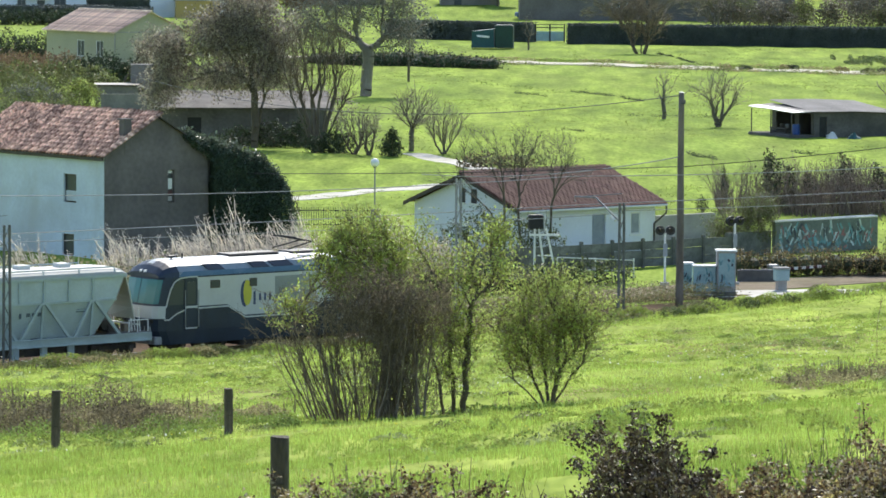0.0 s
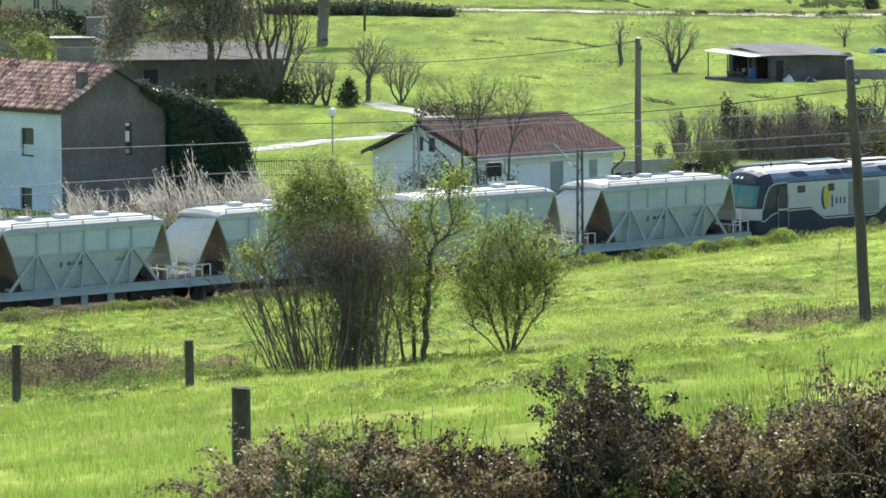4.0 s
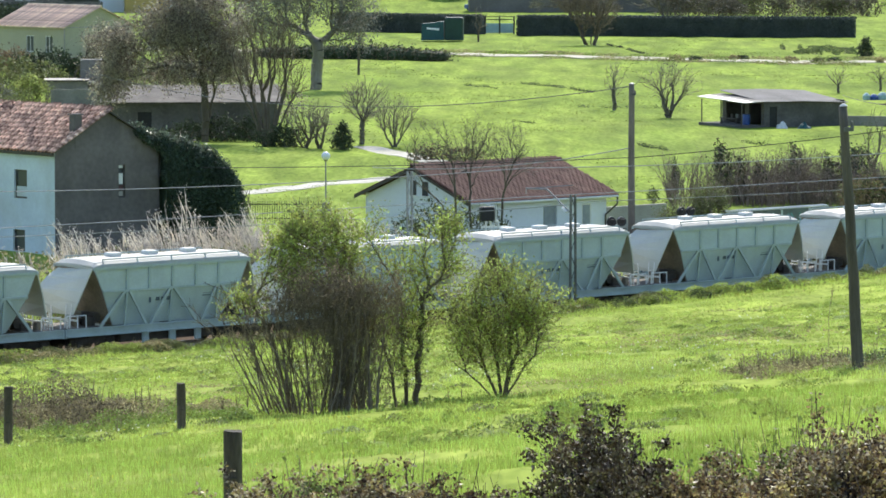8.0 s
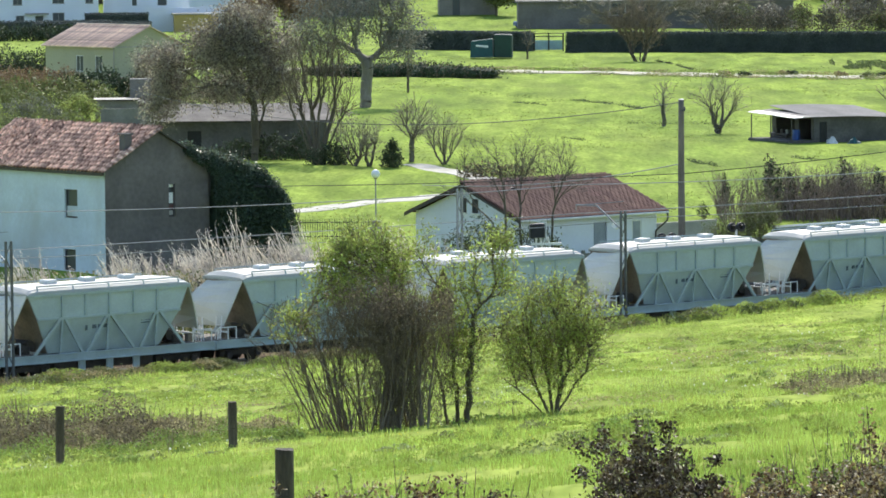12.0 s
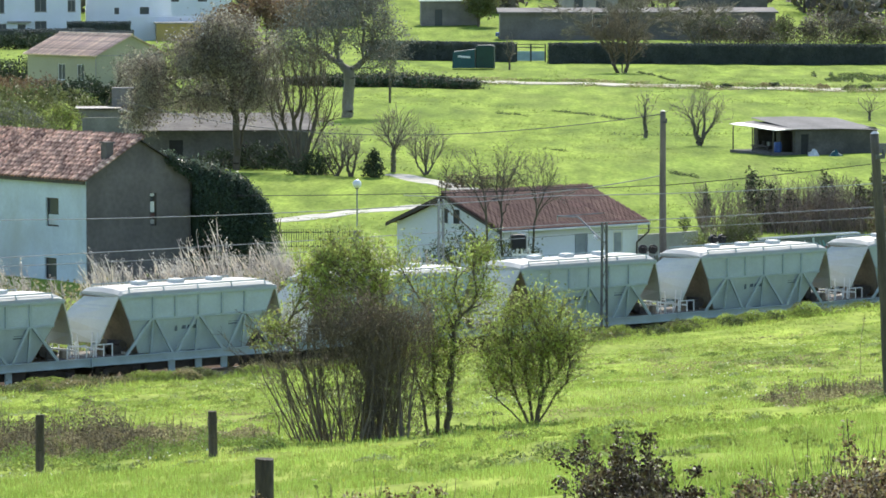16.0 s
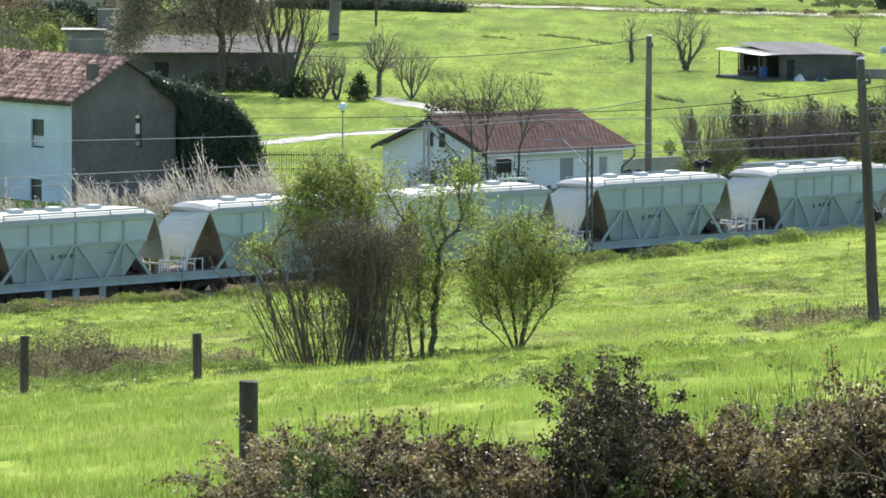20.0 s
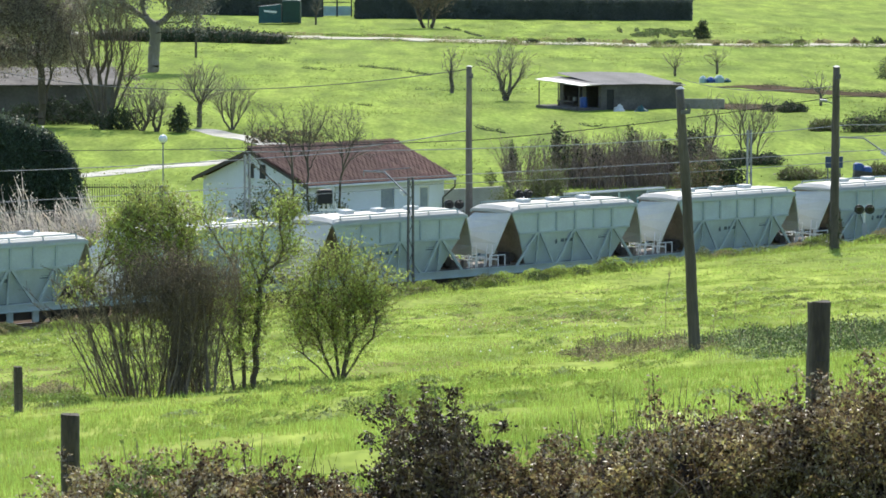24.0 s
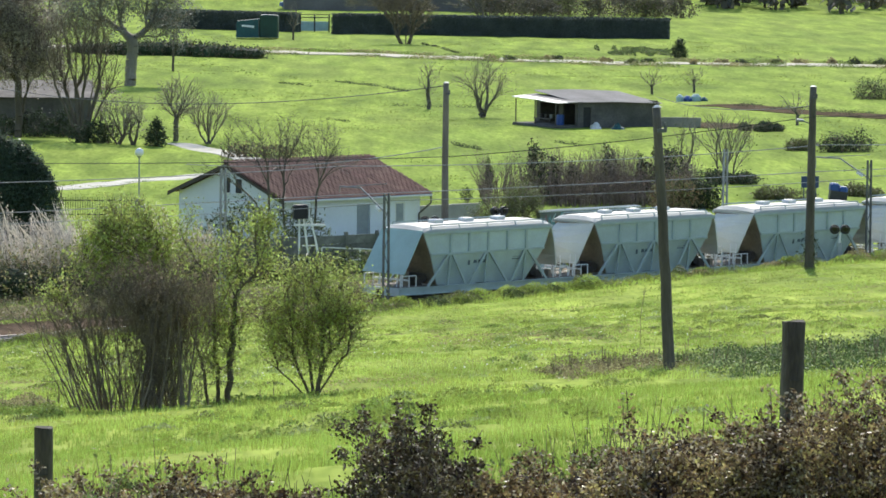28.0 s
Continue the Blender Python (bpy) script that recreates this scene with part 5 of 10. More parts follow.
def barn():
    """Long low dark outbuilding behind the trees."""
    h = thing("outbuilding", "long low outbuilding of dark stone with grey roof", "barn", pose(-24.5, 327, 0, 0, 0, 4))
    part("front_wall", wall_with_holes(0, 12.5, -0.5, 2.5, [(2.4, 3.4, 0.1, 1.9), (7.2, 8.0, 0.9, 1.6)], 0.4), M["stone_wall"], h)
    part("back_wall", Geo().box(0, 12.5, 5.6, 6, -0.5, 3.0).box(0, 0.4, 0.4, 5.6, -0.5, 2.7).box(12.1, 12.5, 0.4, 5.6, -0.5, 2.7), M["stone_wall"], h)
    part("doorway", Geo().box(2.4, 3.4, 0.3, 0.35, 0.1, 1.9), M["black"], h)
    part("window", Geo().box(7.2, 8.0, 0.3, 0.35, 0.9, 1.6), M["black"], h)
    part("roof", Geo().slab([(-0.3, -0.3, 2.5), (12.8, -0.3, 2.5), (12.8, 6.3, 3.5), (-0.3, 6.3, 3.5)], (0, 0, 0.12)), M["old_roof"], h, "patchy grey roof")
    r = thing("ruined_outhouse", "roofless grey block outhouse", "shed", pose(-33.8, 384.5, 0, 0, 0, 4))
    part("wall", Geo().box(0, 3.6, 0, 0.3, -0.4, 1.8).box(3.6, 7.6, 0, 0.3, -0.4, 1.25).box(0, 0.3, 0.3, 4, -0.4, 1.8).box(7.3, 7.6, 0.3, 4, -0.4, 1.25).box(0.3, 7.3, 3.7, 4, -0.4, 1.7), M["block_wall"], r)
    part("flat_roof", Geo().box(-0.2, 3.7, -0.25, 4.2, 1.8, 1.92), M["frame_dark"], r)
    part("lean_to_roof", Geo().slab([(3.5, -0.2, 1.72), (5.6, -0.2, 1.25), (5.6, 4.0, 1.3), (3.5, 4.0, 1.78)], (0, 0, 0.08)), M["fibre"], r)
    part("water_tank", Geo().box(2.9, 4.8, 4.1, 6.0, -0.3, 3.5, c=0.05), M["block_wall"], r)
    w = solid("yard_wall", wall_with_holes(-6, 9.5, -0.4, 1.5, [], 0.3), M["block_wall"], "low grey block wall by the outbuilding", "wall", m=pose(-26.6, 376, 0, 0, 0, 6))


green_house()
white_block()
field_shed()
barn()


# far yard buildings beyond the hedge
def far_building(x, y, w, d, hgt, material, label, yaw=0.0, roof="tile_pale", holes=()):
    z = terrain(x + w / 2, y)
    h = thing("yard_building", label, "house", pose(x, y, z, 0, 0, yaw))
    part("front_wall", wall_with_holes(0, w, -1, hgt, [q[:4] for q in holes], 0.3), material, h)
    part("side_wall", Geo().box(0, 0.3, 0.3, d, -1, hgt).box(w - 0.3, w, 0.3, d, -1, hgt).box(0.3, w - 0.3, d - 0.3, d, -1, hgt), material, h)
    part("roof", Geo().slab([(-0.4, -0.4, hgt), (w + 0.4, -0.4, hgt), (w + 0.4, d + 0.4, hgt + 0.5), (-0.4, d + 0.4, hgt + 0.5)], (0, 0, 0.25)), M[roof], h)
    for q in holes:
        window(h, "window", *q[:4], 0.1, "y", -1, bars=1, frame=M["frame_white"] if len(q) > 4 else M["frame_dark"])
    return h


far_building(-8.6, 738, 9.6, 6, 3.9, M["block_wall"], "small grey garage with pale flat roof", 3, "tin", [(2.2, 3.4, -0.5, 2.6)])
far_building(4.0, 690, 42, 9, 4.0, M["yard_wall"], "long dark farm building with dark roof", 1, "yard_wall", [(14.0, 16.4, 2.0, 3.9, 1), (18.5, 21.0, 1.8, 3.6)])
far_building(14.0, 724, 9, 8, 6.6, M["concrete"], "grey rendered house behind the yard", 2, "tile_pale", [(2, 3.4, 3.4, 5), (5.5, 7, 3.4, 5)])
far_building(33.0, 726, 14, 9, 6.2, M["stone_wall"], "dark stone house behind the yard", -2, "tile_pale", [(3, 4.6, 3.6, 5.2), (8, 9.6, 3.6, 5.2)])
far_building(-33.0, 735, 14, 9, 4.2, M["stone_wall"], "low house with terracotta roof behind the trees", 5, "tile_pale", [(3, 4.2, 0.9, 2.4), (8, 9.6, 0.9, 2.4)])
far_building(-52.0, 745, 12, 9, 6.4, M["white_house"], "white house up the slope", 7, "tile_pale", [(2, 3.4, 3.6, 5.2), (6.5, 8, 3.6, 5.2)])


# ---- along the line: masts, poles, wires, crossing ----
def lattice_mast(s, d, height, arm=None, grey="steel_dark", label="weathered steel lattice mast of the overhead line"):
    p = on_track(s, d)
    z = terrain(p.x, p.y)
    m = thing("catenary_mast", label, "mast", pose(p.x, p.y, z, 0, 0, TRACK_YAW), group="masts of the overhead line")
    for x in (-0.16, 0.16):
        part("leg", Geo().bar((x, 0, -0.4), (x * 0.75, 0, height), 0.075, 0.075), M[grey], m)
    k = int(height / 0.55)
    for i in range(k):
        za, zb = height * i / k, height * (i + 1) / k
        sgn = 1 if i % 2 else -1
        wa, wb = 0.16 - 0.04 * za / height, 0.16 - 0.04 * zb / height
        part("lacing", Geo().bar((-sgn * wa, 0, za), (sgn * wb, 0, zb), 0.03, 0.02), M[grey], m)
    part("footing", Geo().box(-0.35, 0.35, -0.3, 0.3, -0.5, 0.12, c=0.04), M["concrete"], m)
    if arm:
        reach, za, zb = arm
        g = Geo().rod((0, 0, za), (0, reach * 0.55, zb), 0.035).rod((0, reach * 0.55, zb), (0, reach, zb - 0.02), 0.035)
        part("cantilever", g, M["steel"], m, "pale steel cantilever arm")
        part("stay", Geo().rod((0, 0, zb + 0.25), (0, reach * 0.8, zb + 0.02), 0.015, n=5), M["steel"], m)
        part("insulator", Geo().rod((0, reach * 0.12, za + 0.12), (0, reach * 0.22, za + 0.25), 0.07, n=8), M["white_paint"], m)
        part("dropper", Geo().rod((0, reach, zb), (0, reach, 5.05 - z), 0.018, n=5), M["steel"], m)
    return m


lattice_mast(23.3, -2.9, 5.45, (2.9, 4.6, 5.75 - 0.15))
lattice_mast(-7.4, -2.9, 5.8, (2.9, 4.9, 5.9))
lattice_mast(53.25, -2.9, 5.85, (3.3, 5.0, 5.85))
lattice_mast(20.5, 4.2, 6.0, None, "steel", "pale steel lattice mast beyond the track")
lattice_mast(51.2, 4.2, 5.9, None, "steel", "pale steel lattice mast beyond the track")


def cable(name, a, b, sag, r, material, label, n=14):
    g = Geo()
    a, b = Vector(a), Vector(b)
    pts = [a.lerp(b, i / n) - Vector((0, 0, sag * 4 * (i / n) * (1 - i / n))) for i in range(n + 1)]
    way = (b - a).normalized()
    side = way.cross(Vector((0, 0, 1))).normalized()
    top = side.cross(way)
    g.loft([[p + side * r, p + top * r, p - side * r, p - top * r] for p in pts])
    return solid(name, g, M[material], label, "cable")


for s0, s1, za, zb in ((-68.1, -38.1, 6.3, 6.4), (-38.1, -7.4, 6.4, 6.42), (-7.4, 23.3, 6.42, 6.13), (23.3, 53.25, 6.13, 6.15), (53.25, 82, 6.15, 6.15), (82, 112, 6.15, 6.15)):
    cable("messenger_wire", on_track(s0, 0, za), on_track(s1, 0, zb), 0.24, 0.017, "steel", "grey messenger wire over the track")
    cable("contact_wire", on_track(s0, 0, 4.92), on_track(s1, 0, 4.92), 0.05, 0.017, "steel", "grey contact wire over the track")
    cable("feeder_wire", on_track(s0, -2.9, 4.85), on_track(s1, -2.9, 4.75), 0.12, 0.014, "steel", "thin grey line wire beside the track")


def wooden_pole(x, y, height, r, lean=(0, 0), gear=False, tone="pole", label="weathered wooden utility pole standing in the meadow"):
    z = terrain(x, y)
    p = thing("utility_pole", label, "pole", pose(x, y, z, lean[0], lean[1], 0), group="wooden poles")
    g = Geo()
    rr = random.Random(int(x * 10))
    rings = []
    for i in range(11):
        k = i / 10
        rad = r * (1.12 - 0.36 * k)
        ox, oy = rr.uniform(-0.012, 0.012), rr.uniform(-0.012, 0.012)
        rings.append([(ox + rad * math.cos(t), oy + rad * math.sin(t), -0.5 + (height + 0.5) * k) for t in np.linspace(0, 2 * math.pi, 13)[:-1]])
    part("shaft", g.loft(rings), M[tone], p, smooth=True)
    part("cap", Geo().rod((0, 0, height), (0, 0, height + 0.05), r * 0.85, r * 0.3, n=10), M["tin"], p)
    part("bracket", Geo().box(-0.02, 0.16, -r - 0.05, -r + 0.02, height - 0.5, height - 0.42).rod((0.14, -r, height - 0.46), (0.14, -r, height - 0.3), 0.035), M["steel_dark"], p)
    if gear:
        part("climbing_ivy", fast_mesh("climbing_ivy", *leaves(np.random.default_rng(4), np.random.default_rng(4).normal(size=(420, 3)) * (0.16, 0.16, 0.5) + (0, 0, 0.6), 0.12), M["leaf_dark"]), None, p, "ivy climbing the foot of the pole")
        part("lamp_arm", Geo().rod((0, 0, height - 1.6), (-0.5, -0.1, height - 1.45), 0.03).rod((-0.7, -0.12, height - 1.43), (-0.4, -0.08, height - 1.46), 0.07, n=8), M["steel"], p)
    return p


wooden_pole(8.27, 198.0, 9.32, 0.163, tone="pole_grey", label="tall silvered wooden utility pole beside the level crossing")
wooden_pole(8.30, 89.8, 5.29, 0.111, (0, -3.7), label="slightly leaning wooden telephone pole in the meadow")
wooden_pole(23.65, 192.0, 7.8, 0.19, (0, 0.3), True)
cable("telephone_cable", (8.38, 197.85, 6.01), (23.6, 191.85, 8.2), 0.15, 0.016, "black", "black telephone cable between the poles")
cable("telephone_cable", (23.7, 191.85, 8.2), (52.0, 160.0, 11.6), 0.3, 0.016, "black", "black telephone cable between the poles")
cable("telephone_cable", (8.14, 197.85, 6.01), (-22.0, 236.0, 3.4), 0.25, 0.016, "black", "black telephone cable between the poles")
cable("service_cable", (8.16, 197.9, 9.12), (-24.0, 300.0, 6.0), 1.6, 0.018, "black", "black service cable across the meadow", 20)
cable("service_cable", (8.16, 197.9, 6.43), (-3.5, 224.5, 4.0), 0.4, 0.02, "steel", "pale service cable to the bungalow")
cable("service_cable", (23.65, 192.1, 8.65), (30.6, 346.0, 2.3), 0.5, 0.02, "black", "black service cable to the field shed", 20)


def street_lamp(x, y):
    p = thing("street_lamp", "slim street lamp with white globe", "street lamp", pose(x, y, terrain(x, y)))
    part("post", Geo().rod((0, 0, -0.2), (0, 0, 0.9), 0.06, n=8).rod((0, 0, 0.9), (0, 0, 3.15), 0.04, n=8), M["steel"], p)
    g = Geo()
    rings = [[(0.24 * math.sin(a) * math.cos(t), 0.24 * math.sin(a) * math.sin(t), 3.36 - 0.24 * math.cos(a)) for t in np.linspace(0, 2 * math.pi, 15)[:-1]] for a in np.linspace(0.25, math.pi - 0.1, 9)]
    part("globe", g.loft(rings), M["lamp_glass"], p, smooth=True)
    part("collar", Geo().rod((0, 0, 3.1), (0, 0, 3.17), 0.1, 0.12, n=10), M["steel_dark"], p)


street_lamp(-6.35, 244.4)


def crossing_signal(s, d, height, yaw=0.0, label="level-crossing signal post with two black lamp discs"):
    p = on_track(s, d)
    z = terrain(p.x, p.y)
    c = thing("crossing_signal", label, "signal", pose(p.x, p.y, z, 0, 0, yaw), group="level-crossing signals")
    part("post", Geo().rod((0, 0, -0.4), (0, 0, height), 0.055, n=8), M["white_paint"], c)
    part("crossbar", Geo().box(-0.42, 0.42, -0.03, 0.03, height - 0.05, height + 0.03), M["black"], c)
    for x in (-0.24, 0.24):
        disc = part("lamp_disc", Geo().rod((x, -0.08, height + 0.1), (x, 0.08, height + 0.1), 0.215, n=18), M["black"], c)
        part("lens", Geo().rod((x, -0.10, height + 0.1), (x, -0.08, height + 0.1), 0.10, n=14), M["lens_black"], disc)
        part("hood", Geo().box(x - 0.13, x + 0.13, -0.24, -0.08, height + 0.19, height + 0.22), M["black"], disc)
    part("base", Geo().box(-0.2, 0.2, -0.2, 0.2, -0.3, 0.14, c=0.03), M["concrete"], c)
    part("number_plate", Geo().box(-0.10, 0.10, -0.075, -0.06, height - 1.1, height - 0.5), M["shutter"], c)
    return c


crossing_signal(39.3, 11.6, 2.42, 10)
crossing_signal(41.9, 9.7, 2.85, 30)
crossing_signal(49.4, -4.6, 1.85, 5)


def crossing_gear():
    # striped half barrier on its machine
    p = on_track(46.6, 11.6)
    b = thing("crossing_barrier", "lowered red and white striped half barrier", "barrier", pose(p.x, p.y, 0, 0, 0, 12))
    for i in range(12):
        part("boom_band", Geo().box(i * 0.19, i * 0.19 + 0.19, -0.04, 0.04, 0.32 + i * 0.012, 0.44 + i * 0.012), M["red_dull"] if i % 2 else M["white_rail"], b)
    part("machine", Geo().box(-0.5, 0.0, -0.25, 0.25, -0.1, 0.62, c=0.04), M["steel"], b)
    part("counterweight", Geo().box(-0.85, -0.45, -0.06, 0.06, 0.2, 0.42), M["steel_dark"], b)
    # pale equipment cabinets
    for x0, s, d, w, dep, hgt, tag in ((8.72, 202.6, 0, 0.62, 0.5, 1.42, "narrow"), (9.56, 202.0, 0, 1.0, 0.55, 1.36, "wide"), (10.5, 201.9, 0, 0.84, 0.7, 2.06, "tall")):
        p = Vector((x0, s, d))
        c = thing("equipment_cabinet", "%s pale blue sprayed equipment cabinet on a plinth" % tag, "cabinet", pose(p.x, p.y, -0.05, 0, 0, 3), group="trackside cabinets")
        part("plinth", Geo().box(-w / 2 - 0.04, w / 2 + 0.04, -dep / 2 - 0.04, dep / 2 + 0.04, -0.4, 0.26, c=0.02), M["stone_wall"], c)
        body = part("body", Geo().box(-w / 2, w / 2, -dep / 2, dep / 2, 0.26, hgt, c=0.03), M["concrete"] if tag == "tall" else M["cabinet_blue"], c)
        part("lid", Geo().box(-w / 2 - 0.05, w / 2 + 0.05, -dep / 2 - 0.06, dep / 2 + 0.05, hgt, hgt + 0.07, c=0.02), M["white_paint"], c)
        part("door", Geo().box(-w / 2 + 0.06, w / 2 - 0.06, -dep / 2 - 0.02, -dep / 2, 0.5, hgt - 0.08), M["cabinet_blue"], body)
        rr = random.Random(int(w * 100))
        for k in range(11):
            x, z = rr.uniform(-w / 2 + 0.12, w / 2 - 0.12), rr.uniform(0.55, hgt - 0.35)
            g = Geo().bar((x, -dep / 2 - 0.024, z), (x + rr.uniform(-0.10, 0.10), -dep / 2 - 0.024, z + rr.uniform(0.1, 0.32)), rr.uniform(0.03, 0.10), 0.006, up=(0, 1, 0))
            part("spray_mark", g, M[("graffiti_dark", "graffiti", "graffiti")[k % 3]], body)
    p = on_track(41.3, 6.0)
    c = thing("meter_cabinet", "small grey meter cabinet on a pedestal", "cabinet", pose(p.x, p.y, 0, 0, 0, 15))
    part("pedestal", Geo().box(-0.22, 0.22, -0.18, 0.18, -0.3, 0.55, c=0.02), M["concrete"], c)
    part("box", Geo().box(-0.32, 0.32, -0.25, 0.25, 0.5, 1.02, c=0.04), M["cabinet_blue"], c)
    part("lid", Geo().box(-0.35, 0.35, -0.28, 0.28, 1.02, 1.1, c=0.02), M["concrete"], c)
    # white A-shaped mechanism and rail beside the path
    p = on_track(37.4, 18.0)
    a = thing("signal_frame", "white A-shaped signal frame with dark hood", "signal", pose(p.x, p.y, 0, 0, 0, 10))
    for x0, x1 in ((-0.35, -0.35), (0.75, 0.2), (0.2, -0.15)):
        part("leg", Geo().rod((x0, 0, -0.2), (x1, 0, 2.3), 0.05), M["white_paint"], a)
    part("crossbar", Geo().box(-0.6, 0.85, -0.04, 0.04, 1.95, 2.05), M["white_paint"], a)
    part("crossbar", Geo().box(-0.2, 0.45, -0.03, 0.03, 1.0, 1.06), M["white_paint"], a)
    part("hood", Geo().box(-0.65, 0.05, -0.2, 0.25, 2.3, 2.95, c=0.06), M["black"], a)
    part("hoop", Geo().rod((0.12, 0, 2.2), (0.12, 0, 3.0), 0.035).rod((0.12, 0, 3.0), (-0.3, 0, 3.02), 0.035), M["white_paint"], a)
    r = thing("path_railing", "low white tubular railing beside the path", "railing", pose(on_track(38.0, 17.6).x, on_track(38.0, 17.6).y, 0, 0, 0, 2))
    for z in (0.42, 0.95):
        part("rail", Geo().rod((0, 0, z), (3.6, 0, z - 0.12), 0.03), M["white_rail"], r)
    for x in (0.0, 1.8, 3.6):
        part("post", Geo().rod((x, 0, -0.3), (x, 0, 0.93), 0.035), M["white_rail"], r)


crossing_gear()


def slab_fence(s0, s1, d, hgt):
    f = thing("slab_fence", "dark concrete slab fence with posts in front of the bungalow", "fence", along(on_track(s0, d).x, on_track(s0, d).y))
    k = int((s1 - s0) / 2.0)
    board = Geo().box(0.08, 1.92, -0.03, 0.03, 0, 0.40).mesh("slab", M["plank"])
    post = Geo().box(-0.08, 0.08, -0.08, 0.08, -0.4, hgt + 0.12, c=0.02).mesh("post", M["plank"])
    for i in range(k + 1):
        part("post", post, None, f, at=pose(i * 2.0, 0, 0))
        if i < k:
            for j in range(int(hgt / 0.41)):
                part("slab", board, None, f, at=pose(i * 2.0, random.uniform(-0.015, 0.015), 0.02 + j * 0.41, 0, random.uniform(-0.5, 0.5)))
    return f


slab_fence(29.5, 51.5, 19.8, 1.27)


def graffiti_wall():
    w = thing("graffiti_wall", "low wall sprayed with turquoise graffiti under a pale coping", "wall", along(on_track(56.2, 21.6).x, on_track(56.2, 21.6).y))
    part("wall", Geo().box(0, 7.3, 0, 0.25, -0.3, 1.66), M["sprayed_wall"], w)
    part("wing", Geo().box(-3.0, 0, 0.3, 0.5, -0.3, 1.2), M["plank"], w, "dark slab wall at the side")
    cop = Geo()
    for k in range(41):
        cop.rod((k * 0.18 - 0.05, -0.08, 1.67), (k * 0.18 - 0.05, 0.32, 1.69), 0.05, n=6)
    part("coping", cop, M["white_rail"], w, "pale scalloped coping tiles")
    rr = random.Random(5)
    for k in range(130):     # strokes, no letters
        x, z = 0.3 + 6.6 * (k * 0.618 % 1), rr.uniform(0.1, 1.2)
        y = -0.004 - 0.0012 * (k % 17)
        g = Geo().bar((x, y, z), (x + rr.uniform(-0.3, 0.3), y, min(1.6, z + rr.uniform(0.1, 0.55))), rr.uniform(0.05, 0.16), 0.001, up=(0, 1, 0))
        part("spray_stroke", g, M[("graffiti", "graffiti_pale", "graffiti_dark", "graffiti", "graffiti_pale", "graffiti", "graffiti_red")[k % 7]], w)
    return w


graffiti_wall()
solid("garden_wall", Geo().box(0, 4.5, 0, 0.25, -0.3, 1.35), M["concrete"], "plain grey garden wall beside the bungalow", "wall", m=along(*on_track(57.0, 31.5)[:2]))


def iron_railing():
    f = thing("iron_railing", "dark iron railing with upright bars", "railing", pose(-10.9, 241.9, 0, 0, 0, 3))
    for z in (0.2, 0.95):
        part("rail", Geo().box(0, 4.4, -0.02, 0.02, z, z + 0.05), M["black"], f)
    bar = Geo().box(-0.015, 0.015, -0.015, 0.015, 0, 1.15).mesh("bar", M["black"])
    for i in range(34):
        part("bar", bar, None, f, at=pose(i * 0.13 + 0.05, 0, 0))
    part("pier", Geo().box(4.4, 4.9, -0.25, 0.25, -0.2, 1.05, c=0.04), M["block_wall"], f)


iron_railing()

# paths and roads
ribbon("path", [(-30, 259), (-20, 262), (-11.8, 265.7), (-7.9, 273.3), (-3.5, 280.5), (1.5, 287)], 2.5, M["lane"], "pale gravel lane across the meadow", "lane")
ribbon("path", [(-5.6, 316), (-2.7, 306.5), (-0.2, 296.6), (1.2, 288)], 1.9, M["lane"], "pale path from the trees to the lane", "path")
ribbon("road", [(-70, 535), (-30, 518), (-2.9, 506.5), (10.8, 497.5), (22.8, 488.5), (34.2, 480.0), (43.9, 479.5), (66.6, 477.5), (120, 470)], 6.5, M["far_road"], "pale country road across the far meadow", "road", lift=0.06)
ribbon("pavement", [(-20, 178.0), (-3, 192.8), (4.0, 200.5), (14, 209), (26, 219)], 4.2, M["gravel"], "gravel track beside the railway", "gravel track", lift=0.03)
ribbon("road", [(8.6, 202.0), (13.5, 203.2), (24, 206), (34, 212)], 3.2, M["road"], "pale concrete apron at the level crossing", "road", lift=0.05)
ribbon("bare_earth", [(2.5, 196.5), (6.0, 199.6), (10.0, 201.4), (13.0, 202.6)], 2.6, M["soil"], "trodden bare earth round the cabinets", "soil", lift=0.04)
ribbon("soil_strip", [(32.6, 352), (35.5, 347.5), (38.2, 344.5)], 6.0, M["soil"], "strip of ploughed brown soil", "soil", lift=0.05)
ribbon("soil_strip", [(39.2, 383), (44.8, 371.5), (51, 365.5), (70, 358)], 5.5, M["soil"], "strip of ploughed brown soil", "soil", lift=0.05)


# far yard: gate, car-sized covered heap, bins
def yard_gate():
    g = thing("yard_gate", "pale blue-grey metal yard gate", "gate", pose(5.4, 579, 0))
    for x in (0, 1.85, 3.7):
        part("post", Geo().box(x - 0.09, x + 0.09, -0.09, 0.09, -0.3, 2.3), M["black"], g)
    part("leaf", Geo().box(0.1, 3.6, -0.04, 0.04, 0.15, 1.35), M["cabinet_blue"], g)
    part("top_rail", Geo().box(0.1, 3.6, -0.03, 0.03, 1.8, 1.9).box(0.1, 3.6, -0.03, 0.03, 2.2, 2.28), M["black"], g)


